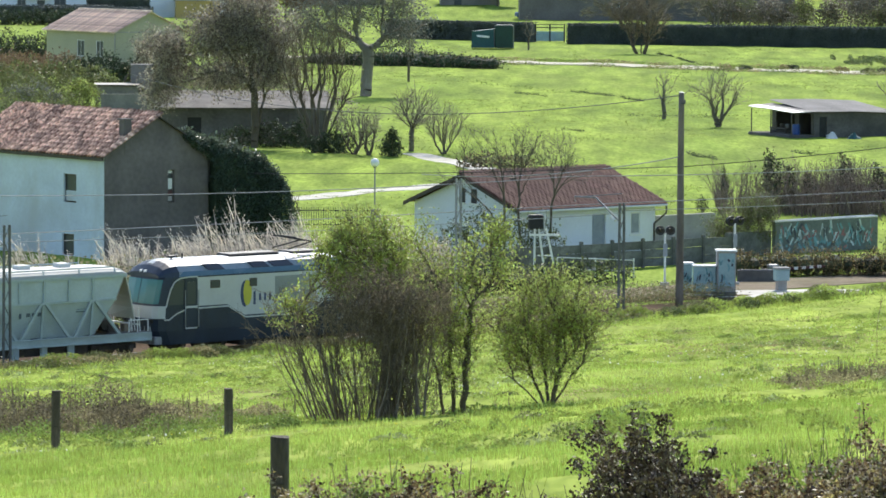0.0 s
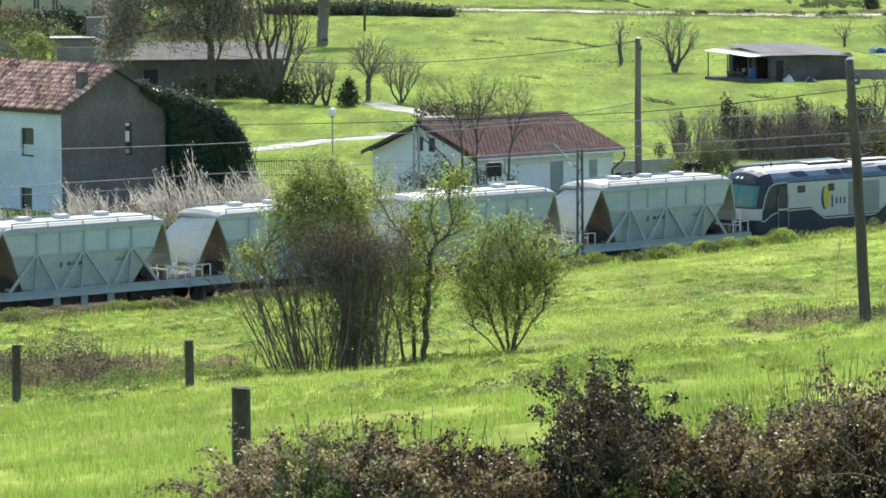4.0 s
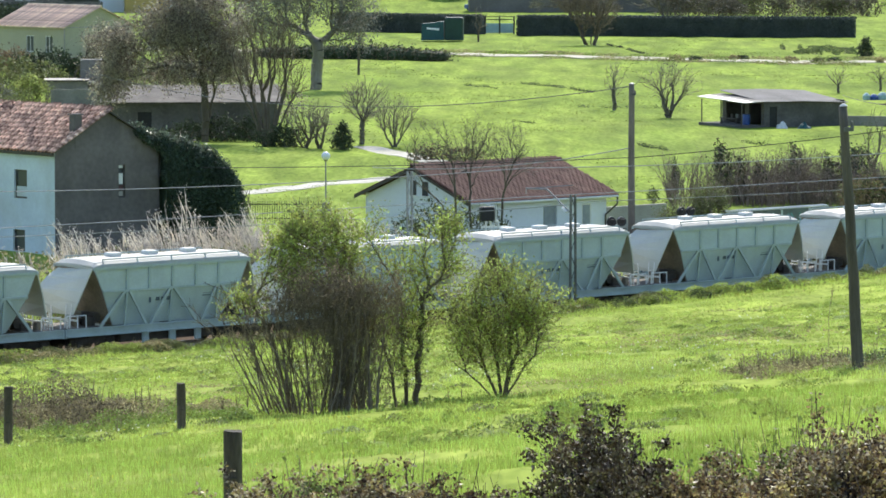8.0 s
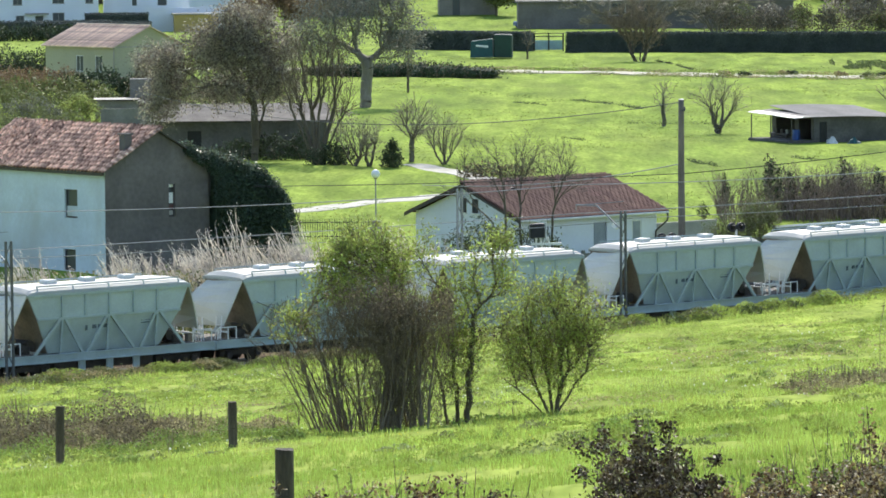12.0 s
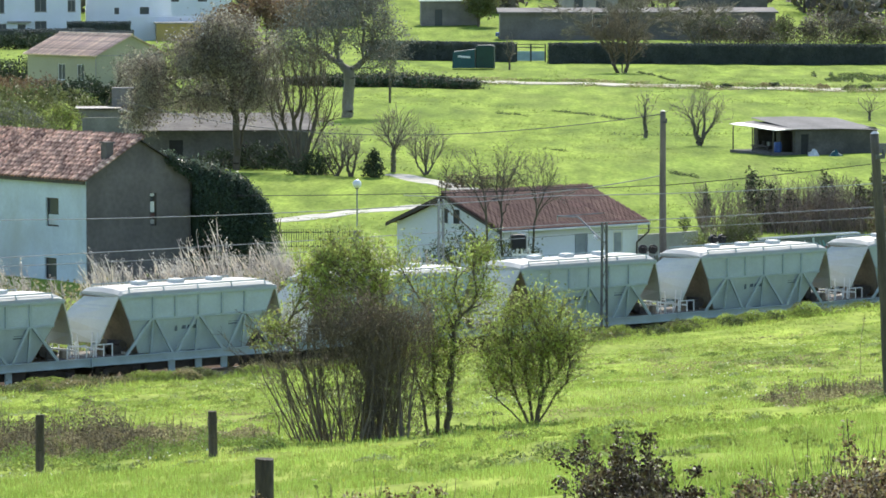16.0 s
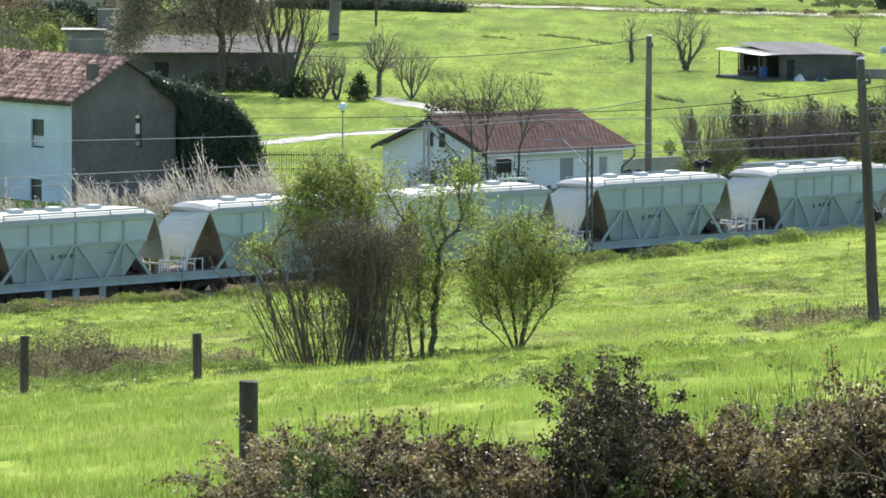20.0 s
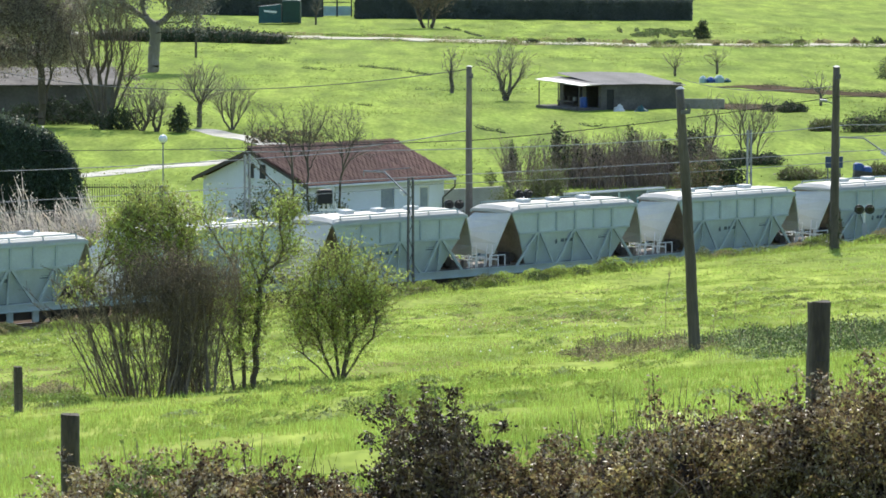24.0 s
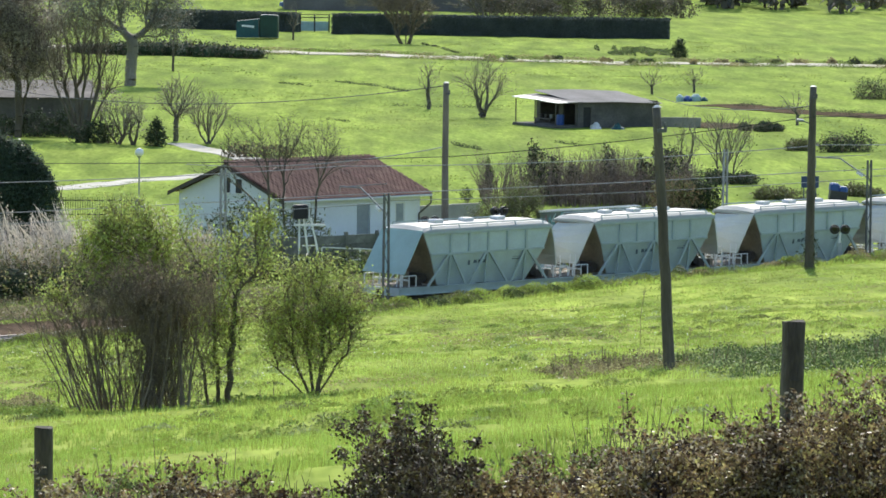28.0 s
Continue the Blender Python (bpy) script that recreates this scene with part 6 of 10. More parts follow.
yard_gate()
v = thing("covered_trailer", "trailer under a dark green tarpaulin by the hedge", "trailer", pose(-2.5, 551, 0, 0, 0, -4))
part("tarpaulin", Geo().loft([[(-0.1, -1.0, 0.1), (2.7, -1.0, 0.1), (2.7, 1.0, 0.1), (-0.1, 1.0, 0.1)], [(0, -0.95, 2.1), (2.6, -0.95, 2.4), (2.6, 0.95, 2.4), (0, 0.95, 2.1)]]), M["teal_tarp"], v)
part("tarpaulin", Geo().box(2.75, 5.0, -1.0, 1.0, 0.1, 2.9, c=0.15), mat("green_tarpaulin", (0.008, 0.045, 0.03), 0.6, vary=0.2, scale=1.0, fine=5.0), v, "dark green upright cover")
part("bonnet", Geo().slab([(0.6, -1.02, 1.45), (2.1, -1.02, 1.3), (2.1, -1.02, 1.5), (0.6, -1.02, 1.62)], (0, 0.1, 0.1)), M["white_paint"], v)
for k, (x, y) in enumerate(((9.0, 701), (11.6, 701.5))):
    solid("white_crate", Geo().box(-0.9, 0.9, -0.4, 0.4, 0, 1.1, c=0.08), M["white_paint"], "white crate standing in the far yard", "crate", m=pose(x, y, terrain(x, y) - 0.05))
c = thing("parked_car", "dark blue car parked in the far yard", "car", pose(5.4, 699, terrain(5.4, 699), 0, 0, 20))
part("body", Geo().box(-2.0, 2.0, -0.85, 0.85, 0.3, 0.95, c=0.15), M["blue_plastic"], c)
part("cabin", Geo().loft([[(-1.3, -0.8, 0.95), (1.2, -0.8, 0.95), (1.2, 0.8, 0.95), (-1.3, 0.8, 0.95)], [(-0.8, -0.65, 1.5), (0.6, -0.65, 1.5), (0.6, 0.65, 1.5), (-0.8, 0.65, 1.5)]]), M["pane"], c)
for x in (-1.25, 1.25):
    for y in (-0.8, 0.8):
        part("wheel", Geo().rod((x, y - 0.1, 0.32), (x, y + 0.1, 0.32), 0.32, n=14), M["black"], c)
# blue tarpaulin-covered plants and blue tank in the right-hand meadow
v = thing("covered_heap", "heap under blue sheets in the meadow", "heap", pose(37.6, 389.5, 0))
for k, (x, w, hgt) in enumerate(((-1.1, 0.6, 0.6), (-0.45, 0.7, 0.5), (0.3, 0.8, 0.65), (1.0, 0.6, 0.4))):
    part("blue_sheet", Geo().box(x - w / 2, x + w / 2, -0.6, 0.6, -0.1, hgt, c=0.22), M[("cabinet_blue", "blue_plastic", "cabinet_blue", "teal_tarp")[k]], v)
v = thing("water_tank", "blue plastic water tank on a stand", "tank", pose(33.9, 262, 0.4, 0, 7, 0))
part("tank", Geo().box(-0.55, 0.0, -0.45, 0.45, 0.15, 0.58, c=0.1).box(-0.05, 0.5, -0.45, 0.45, 0.15, 0.44, c=0.1), M["blue_plastic"], v)
part("stand", Geo().box(-0.5, 0.5, -0.45, 0.45, -1.0, 0.15), M["frame_dark"], v)
v = solid("blue_sign", Geo().box(-0.5, 0.5, -0.03, 0.03, 0.4, 1.05).rod((-0.35, 0.04, -0.9), (-0.35, 0.04, 1.0), 0.03).rod((0.35, 0.04, -0.9), (0.35, 0.04, 1.0), 0.03), M["logo_blue"], "plain dark blue sign board on two posts", "sign", m=pose(31.5, 256.0, 0.7))


# ---- plants ----
def tubes(segs, n=5):
    """Tapered tubes for an array of segments: a (3), b (3), ra, rb."""
    s = np.asarray(segs, dtype=np.float64)
    a, b, ra, rb = s[:, 0:3], s[:, 3:6], s[:, 6:7], s[:, 7:8]
    w = b - a
    w /= np.maximum(np.linalg.norm(w, axis=1), 1e-9)[:, None]
    h = np.where(np.abs(w[:, 2:3]) > 0.9, np.array([[1.0, 0, 0]]), np.array([[0, 0, 1.0]]))
    p = np.cross(w, h)
    p /= np.linalg.norm(p, axis=1)[:, None]
    q = np.cross(w, p)
    rings = []
    for c, r in ((a, ra), (b, rb)):
        for i in range(n):
            t = 2 * math.pi * i / n
            rings.append(c + (p * math.cos(t) + q * math.sin(t)) * r)
    v = np.stack(rings, axis=1).reshape(-1, 3)
    k = (np.arange(len(s)) * 2 * n)[:, None, None]
    f = np.array([[i, (i + 1) % n, n + (i + 1) % n, n + i] for i in range(n)])[None]
    return v, (f + k).reshape(-1, 4)


def grow(rng, base, way, length, radius, levels, split=(2, 4), spread=0.6, shrink=0.68, up=0.25, wobble=0.18, steps=4, thin=0.55, first=0.35):
    """Branches by repeated forking. Returns segments with their level, and the tip places."""
    segs, tips = [], []

    def limb(p, d, ln, r, lev):
        pts = [p]
        dirs = [d]
        for i in range(steps):
            d = d + Vector(rng.normal(size=3)) * wobble + Vector((0, 0, up * 0.25))
            d.normalize()
            p2 = p + d * (ln / steps)
            ra, rb = r * (1 - (1 - thin) * i / steps), r * (1 - (1 - thin) * (i + 1) / steps)
            segs.append((*p, *p2, ra, rb, lev))
            p = p2
            pts.append(p)
            dirs.append(d.copy())
        if lev >= levels:
            tips.append(tuple(p))
            tips.append(tuple(pts[-2]))
            return
        k = int(rng.integers(split[0], split[1] + 1))
        for j in range(k):
            at = first + (1 - first) * (j + 1) / k
            i = min(steps, max(1, int(round(at * steps))))
            side = Vector(rng.normal(size=3))
            nd = dirs[i] + side.normalized() * spread * rng.uniform(0.7, 1.3) + Vector((0, 0, up))
            nd.normalize()
            rr = r * (1 - (1 - thin) * i / steps) * 0.72
            limb(pts[i], nd, ln * shrink * rng.uniform(0.75, 1.2), rr, lev + 1)

    limb(Vector(base), Vector(way).normalized(), length, radius, 0)
    return np.array(segs), np.array(tips)


def stuff(ob):
    """Marks a part made of pieces too small to pick apart."""
    ob["kind"] = "stuff"
    return ob


def scatter(rng, tips, per, size):
    """Leaf places round the twig tips."""
    t = np.repeat(tips, per, axis=0)
    return t + rng.normal(size=t.shape) * size


def tree(name, label, x, y, seed, height, bark="bark", leaf=None, leaf_size=0.1, per=6, cloud=0.25, stems=1, lean=0.15, levels=4, spread=0.6, up=0.25, split=(2, 4),
         radius=None, shrink=0.68, trunk=0.36, category="tree", twig="twig", base_spread=0.15, group="", wobble=0.18, thin_out=1.0, squash=None):
    """A tree or shrub: trunk, limbs, twigs and leaves, each a part."""
    rng = np.random.default_rng(seed)
    z = terrain(x, y)
    t = thing(name, label, category, pose(x, y, z - 0.05), group)
    all_s, all_t = [], []
    for k in range(stems):
        a = rng.uniform(0, 2 * math.pi)
        r = base_spread * math.sqrt(rng.random()) if stems > 1 else 0
        way = (math.cos(a) * lean * rng.uniform(0.3, 1.3), math.sin(a) * lean * rng.uniform(0.3, 1.3), 1)
        s, tp = grow(rng, (math.cos(a) * r, math.sin(a) * r, 0), way, height * trunk * rng.uniform(0.85, 1.1), (radius or height * 0.02) * rng.uniform(0.75, 1.1),
                     levels, split, spread, shrink, up, wobble)
        all_s.append(s)
        all_t.append(tp)
    s, tp = np.concatenate(all_s), np.concatenate(all_t)
    k = height / max(s[:, 5].max(), 1e-3)
    f = np.array([k ** 0.5, k ** 0.5, k] if squash is None else [squash, squash, k])
    s[:, 0:3] *= f
    s[:, 3:6] *= f
    tp = tp * f
    big = s[s[:, 8] == 0]
    mid = s[(s[:, 8] > 0) & (s[:, 8] < max(2, levels - 1))]
    fine = s[s[:, 8] >= max(2, levels - 1)]
    part("trunk", fast_mesh("trunk", *tubes(big, 8), M[bark]), None, t, smooth=True)
    if len(mid):
        stuff(part("branchwork", fast_mesh("branchwork", *tubes(mid, 5), M[bark]), None, t, smooth=True))
    if len(fine):
        fine[:, 6:8] = np.maximum(fine[:, 6:8], 0.003 + y * 4.2e-5)
        stuff(part("twigwork", fast_mesh("twigwork", *tubes(fine, 3), M[twig]), None, t))
    if leaf:
        c = scatter(rng, tp, per, cloud)
        if thin_out < 1:
            c = c[rng.random(len(c)) < thin_out]
        stuff(part("crown", fast_mesh("crown", *leaves(rng, c, leaf_size), M[leaf]), None, t))
    return t


def filled(rng, n, lobes, fill=1.0):
    """Places spread evenly through the lobes of a crown: x, y, z, rx, ry, rz each."""
    b = np.array(lobes, dtype=float)
    vol = b[:, 3] * b[:, 4] * b[:, 5]
    pick = b[rng.choice(len(b), size=n, p=vol / vol.sum())]
    d = rng.normal(size=(n, 3))
    d /= np.linalg.norm(d, axis=1)[:, None]
    r = rng.random((n, 1)) ** (1 / (3 * fill))
    lump = 1 + 0.18 * np.sin(d[:, :1] * 5 + pick[:, :1]) * np.sin(d[:, 2:] * 6 + 1.3)
    return pick[:, :3] + d * pick[:, 3:6] * r * lump


def branch_out(rng, stems, goals, balance):
    """Joins the goals to the stems one by one, each by the cheapest mix of short limb and short way to the root."""
    pts, par, way = [], [], []
    for st in stems:
        for i, p in enumerate(st):
            pts.append(p)
            par.append(len(pts) - 2 if i else -1)
            way.append(way[-1] + float(np.linalg.norm(np.subtract(p, st[i - 1]))) if i else 0.0)
    ns = len(pts)
    g = np.asarray(goals)
    best, frm = np.full(len(g), 1e9), np.zeros(len(g), dtype=int)

    def offer(k):
        v = g - np.asarray(pts[k])
        ln = np.linalg.norm(v, axis=1)
        c = ln * (1 + 0.5 * np.clip(-v[:, 2] / np.maximum(ln, 1e-6), 0, 1)) + balance * (way[k] + ln)
        m = c < best
        best[m], frm[m] = c[m], k
    for k in range(ns):
        if par[k] >= 0 and way[k] > 0.3 * max(way[:ns]):
            offer(k)
    done = np.zeros(len(g), dtype=bool)
    for _ in range(len(g)):
        c = np.where(done, 1e12, best)
        j = int(np.argmin(c))
        done[j] = True
        k = int(frm[j])
        pts.append(tuple(g[j]))
        par.append(k)
        way.append(way[k] + float(np.linalg.norm(g[j] - np.asarray(pts[k]))))
        offer(len(pts) - 1)
    return np.array(pts), np.array(par), ns


def crown_tree(name, label, x, y, seed, lobes, n, base=0.1, tip=None, fork=1.2, balance=0.35, stems=((0, 0, 0, 0),), twigs=3, twig_len=0.5, droop=0.3, category="tree", group="",
               bark="bark_grey", twig="twig", leaf=None, leaf_size=0.1, per=6, cloud=0.25, wob=0.025, fill=1.0, leafy=1.0):
    """A tree whose limbs fill given lobes. Each stem: base x, y and top x, y at the height of the fork."""
    rng = np.random.default_rng(seed)
    t = thing(name, label, category, pose(x, y, terrain(x, y) - 0.05), group)
    tip = tip or 0.003 + y * 3.0e-5
    runs = []
    for bx, by, tx, ty in stems:
        f = fork * rng.uniform(0.9, 1.1)
        m = 7
        runs.append([(bx + (tx - bx) * (i / m) ** 1.2 + (rng.normal() * wob * base * 6 if 0 < i else 0), by + (ty - by) * i / m + (rng.normal() * wob * base * 6 if 0 < i else 0), f * i / m) for i in range(m + 1)])
    pts, par, ns = branch_out(rng, runs, filled(rng, n, lobes, fill), balance)
    for _ in range(4):      # limbs straighten towards the light
        tot, num = np.zeros_like(pts), np.zeros(len(pts))
        np.add.at(tot, par[ns:], pts[ns:])
        np.add.at(num, par[ns:], 1)
        inner = (num > 0) & (np.arange(len(pts)) >= ns)
        pts[inner] = 0.4 * pts[inner] + 0.35 * pts[par[inner]] + 0.25 * tot[inner] / num[inner][:, None]
    load = np.zeros(len(pts))
    kids = np.zeros(len(pts), dtype=int)
    for k in range(len(pts) - 1, -1, -1):
        if not kids[k]:
            load[k] = 1
        if par[k] >= 0:
            kids[par[k]] += 1
            load[par[k]] += load[k]
    e = math.log(base / tip) / math.log(max(load.max(), 3))
    r = tip * load ** e
    segs, lev = [], []
    for k in range(len(pts)):
        q = par[k]
        if q < 0:
            continue
        a, b = pts[q], pts[k]
        ra, rb = min(r[q], r[k] * 1.5 + 0.004), r[k]
        if k < ns:
            segs.append((*a, *b, r[q], rb))
            lev.append(0)
            continue
        ln = np.linalg.norm(b - a)
        m = (a + b) / 2 + rng.normal(size=3) * ln * 0.05 + np.array([0, 0, 0.06 * ln])
        segs += [(*a, *m, ra, (ra + rb) / 2), (*m, *b, (ra + rb) / 2, rb)]
        lev += [2 if load[k] < 3 else 1] * 2
    segs, lev = np.array(segs), np.array(lev)
    ends, fine = [], []
    for k in range(ns, len(pts)):
        d = pts[k] - pts[par[k]]
        d = d / max(np.linalg.norm(d), 1e-6)
        for _ in range(twigs):
            w = d * 0.7 + rng.normal(size=3) * 0.55 + np.array([0, 0, 0.35 * (1 - 2 * droop)])
            w /= np.linalg.norm(w)
            ln = twig_len * rng.uniform(0.5, 1.3)
            a = pts[k]
            b = a + w * ln * 0.5
            w2 = w + rng.normal(size=3) * 0.25 + np.array([0, 0, -droop])
            w2 /= np.linalg.norm(w2)
            c = b + w2 * ln * 0.5
            fine += [(*a, *b, tip, tip * 0.85), (*b, *c, tip * 0.85, tip * 0.6)]
            ends += [b, c]
    part("trunk", fast_mesh("trunk", *tubes(segs[lev == 0], 8), M[bark]), None, t, smooth=True)
    if len(runs) > 1:
        stuff(t.children[-1])
    stuff(part("branchwork", fast_mesh("branchwork", *tubes(segs[lev == 1], 5), M[bark]), None, t, smooth=True))
    fine = np.array(fine + [tuple(q) for q in segs[lev == 2]])
    stuff(part("twigwork", fast_mesh("twigwork", *tubes(fine, 3), M[twig]), None, t))
    if leaf:
        ends = np.array(ends)
        ends = ends[rng.random(len(ends)) < leafy]
        c = scatter(rng, ends, per, cloud)
        c[:, 2] -= np.abs(rng.normal(size=len(c))) * cloud * droop
        stuff(part("crown", fast_mesh("crown", *leaves(rng, c, leaf_size), M[leaf]), None, t))
    return t


def leaf_mass(name, label, category, blobs, count, leaf, size, seed, m=None, core=None, kind="", group="", shell=0.35, second=None, stems=None):
    """A bush: leaves spread through uneven lumps (x, y, z, rx, ry, rz), thickest near their skins, on a frame of stems."""
    rng = np.random.default_rng(seed)
    vol = np.array([b[3] * b[4] + b[3] * b[5] + b[4] * b[5] for b in blobs])
    pick = rng.choice(len(blobs), size=count, p=vol / vol.sum())
    b = np.array(blobs)[pick]
    d = rng.normal(size=(count, 3))
    d /= np.linalg.norm(d, axis=1)[:, None]
    lump = 1 + 0.22 * np.sin(d[:, 0] * 5 + pick) * np.sin(d[:, 1] * 6 + pick * 2) + 0.15 * np.sin(d[:, 2] * 9 + d[:, 0] * 7)
    lump += 0.14 * np.sin(d[:, 0] * 13 + pick * 3) * np.sin(d[:, 2] * 11 + d[:, 1] * 9)
    rad = (1 - shell * rng.random(count) ** 1.5) * lump
    rad = np.where(rng.random(count) < 0.14, rad * (1 + 0.4 * rng.random(count)), rad)     # loose sprigs
    c = b[:, 0:3] + d * b[:, 3:6] * rad[:, None]
    c = c[c[:, 2] > -0.05]
    t = thing(name, label, category, m, group, kind)
    if second:
        mask = rng.random(len(c)) < second[1]
        stuff(part("foliage", fast_mesh("foliage", *leaves(rng, c[mask], size), M[second[0]]), None, t))
        c = c[~mask]
    stuff(part("foliage", fast_mesh("foliage", *leaves(rng, c, size), M[leaf]), None, t))
    segs = []
    for bl in blobs:
        for k in range(stems or 5):
            a = rng.normal(size=3)
            a /= np.linalg.norm(a)
            e = np.array(bl[:3]) + a * np.array(bl[3:6]) * 0.8
            if e[2] > 0.05:
                segs.append((bl[0] + a[0] * 0.1, bl[1] + a[1] * 0.1, 0.0, *e, 0.03, 0.006))
    if segs:
        stuff(part("brushwood", fast_mesh("brushwood", *tubes(np.array(segs), 4), M["twig_brown"]), None, t))
    if core:   # the dense dark inside of the bush
        g = Geo()
        for x, y, z, rx, ry, rz in blobs:
            rings = [[(x + rx * core * math.sin(a) * math.cos(q), y + ry * core * math.sin(a) * math.sin(q), max(0.0, z - rz * core * math.cos(a))) for q in np.linspace(0, 2 * math.pi, 9)[:-1]] for a in np.linspace(0.3, math.pi - 0.3, 5)]
            g.loft(rings)
        part("inner_growth", g, M[leaf], t)
    return t


def blades(rng, xy, height, width, per, spread, material, name, bend=0.5):
    """Tufts of narrow blades at the places xy."""
    n = len(xy)
    z = np.array([terrain(x, y) for x, y in xy])
    base = np.repeat(np.column_stack([xy, z]), per, axis=0)
    k = len(base)
    base[:, :2] += rng.normal(size=(k, 2)) * spread
    h = np.repeat(height * (0.6 + 0.8 * rng.random(n)), per) * (0.6 + 0.6 * rng.random(k))
    a = rng.random(k) * 2 * math.pi
    tip = base + np.column_stack([np.cos(a) * h * bend * rng.random(k), np.sin(a) * h * bend * rng.random(k), h])
    c = rng.random(k) * 2 * math.pi
    off = np.column_stack([np.cos(c), np.sin(c), np.zeros(k)]) * width * 0.5
    base[:, 2] -= 0.03
    v = np.stack([base - off, base + off, tip], axis=1).reshape(-1, 3)
    return fast_mesh(name, v, np.arange(3 * k).reshape(-1, 3), material)


def wedge(rng, n, y0, y1, left=-0.125, right=0.165, power=1.0):
    """Places spread over the part of the slope in view between two distances."""
    y = y0 + (y1 - y0) * rng.random(n) ** power
    x = y * (left + (right - left) * rng.random(n))
    return np.column_stack([x, y])


def side_of(xy):
    return -(xy[:, 0] + 14.16) * 0.6541 + (xy[:, 1] - 172.95) * 0.7564


def build_grass():
    rng = np.random.default_rng(11)
    xy = wedge(rng, 34000, 27, 78)
    keep = np.array([noise.noise((x * 0.5, y * 0.18, 2)) > -0.35 for x, y in xy])
    ob = new("meadow_grass", blades(rng, xy[keep], 0.10, 0.012, 7, 0.05, M["lush_grass"], "meadow_grass"))
    tagged(ob, "bright green meadow grass blades", "grass", kind="stuff")
    xy = wedge(rng, 54000, 75, 200)
    xy = xy[side_of(xy) < -4.8]
    keep = np.array([noise.noise((x * 0.4, y * 0.12, 4)) > -0.1 for x, y in xy])
    ob = new("meadow_grass", blades(rng, xy[keep], 0.085, 0.022, 7, 0.12, M["grass"], "meadow_grass"))
    tagged(ob, "bright green meadow grass tufts", "grass", kind="stuff")
    # far meadow tussocks
    xy = np.column_stack([rng.uniform(-20, 62, 9000), rng.uniform(240, 560, 9000)])
    keep = np.array([noise.noise((x * 0.05, y * 0.022, 5)) > 0.12 for x, y in xy])
    ob = new("meadow_grass", blades(rng, xy[keep], 0.07, 0.10, 7, 0.6, M["grass_dull"], "far_grass"))
    tagged(ob, "tussocks in the far meadow", "grass", kind="stuff")
    xy = np.column_stack([rng.uniform(-20, 62, 7000), rng.uniform(255, 540, 7000)])
    keep = np.array([abs(noise.noise((x * 0.03, y * 0.016, 8))) < 0.02 for x, y in xy])
    xy = xy[keep]
    c = np.repeat(np.column_stack([xy, [terrain(x, y) + 0.12 for x, y in xy]]), 10, axis=0)
    c += rng.normal(size=c.shape) * (0.5, 0.5, 0.10)
    ob = new("meadow_weeds", fast_mesh("meadow_weeds", *leaves(rng, c, 0.13), M["weed"]))
    tagged(ob, "dark weeds along old furrows of the far meadow", "weeds", kind="stuff")


FURROWS = ((7.4, 424.5, 13.5, 405), (11.2, 377.5, 18.8, 373.5), (13.8, 318.5, 15.4, 310.5), (5.3, 349.5, 7.0, 346.5), (19.5, 536, 22.5, 506.5), (21.1, 322, 22.8, 317), (2.0, 420, 5.0, 412))


def clumps(n, y0, y1, gate, freq, seed, leaf, size, per, wide, high, label, near=-6.5):
    """Low clumps of leaves gathered in drifts over the slope."""
    rng = np.random.default_rng(seed)
    xy = wedge(rng, n, y0, y1)
    xy = xy[side_of(xy) < near]
    v = np.array([noise.noise((x * freq, y * freq * 0.45, seed)) + 0.5 * noise.noise((x * freq * 3, y * freq * 1.4, seed + 5)) for x, y in xy])
    xy, v = xy[v > gate], v[v > gate]
    c = np.repeat(np.column_stack([xy, [terrain(x, y) for x, y in xy]]), per, axis=0)
    k = np.repeat(np.clip((v - gate) * 2.5, 0.25, 1.0), per)
    c[:, :2] += rng.normal(size=(len(c), 2)) * wide
    c[:, 2] += rng.random(len(c)) ** 1.3 * high * k
    ob = new("meadow_weeds", fast_mesh("meadow_weeds", *leaves(rng, c, size), M[leaf]))
    tagged(ob, label, "weeds", kind="stuff")


build_grass()
clumps(2600, 78, 165, 0.30, 0.33, 301, "grass_dull", 0.05, 30, 0.16, 0.20, "green weed clumps drifting over the slope")
clumps(3000, 78, 165, 0.34, 0.28, 302, "weed_pale", 0.05, 24, 0.2, 0.13, "pale grey-green weeds drifting over the slope")
clumps(5200, 95, 172, 0.26, 0.22, 303, "dry_grass", 0.05, 22, 0.25, 0.10, "withered straw-coloured grass drifting over the slope")
clumps(2000, 80, 165, 0.50, 0.6, 304, "weed", 0.05, 40, 0.15, 0.30, "dark weed tufts on the slope")
clumps(5200, 120, 205, 0.05, 0.5, 306, "grass_dull", 0.06, 22, 0.25, 0.13, "rough grass towards the lip of the cutting", -4.6)
clumps(2400, 120, 205, 0.25, 0.4, 307, "dry_grass", 0.05, 20, 0.25, 0.12, "dry grass towards the lip of the cutting", -4.6)
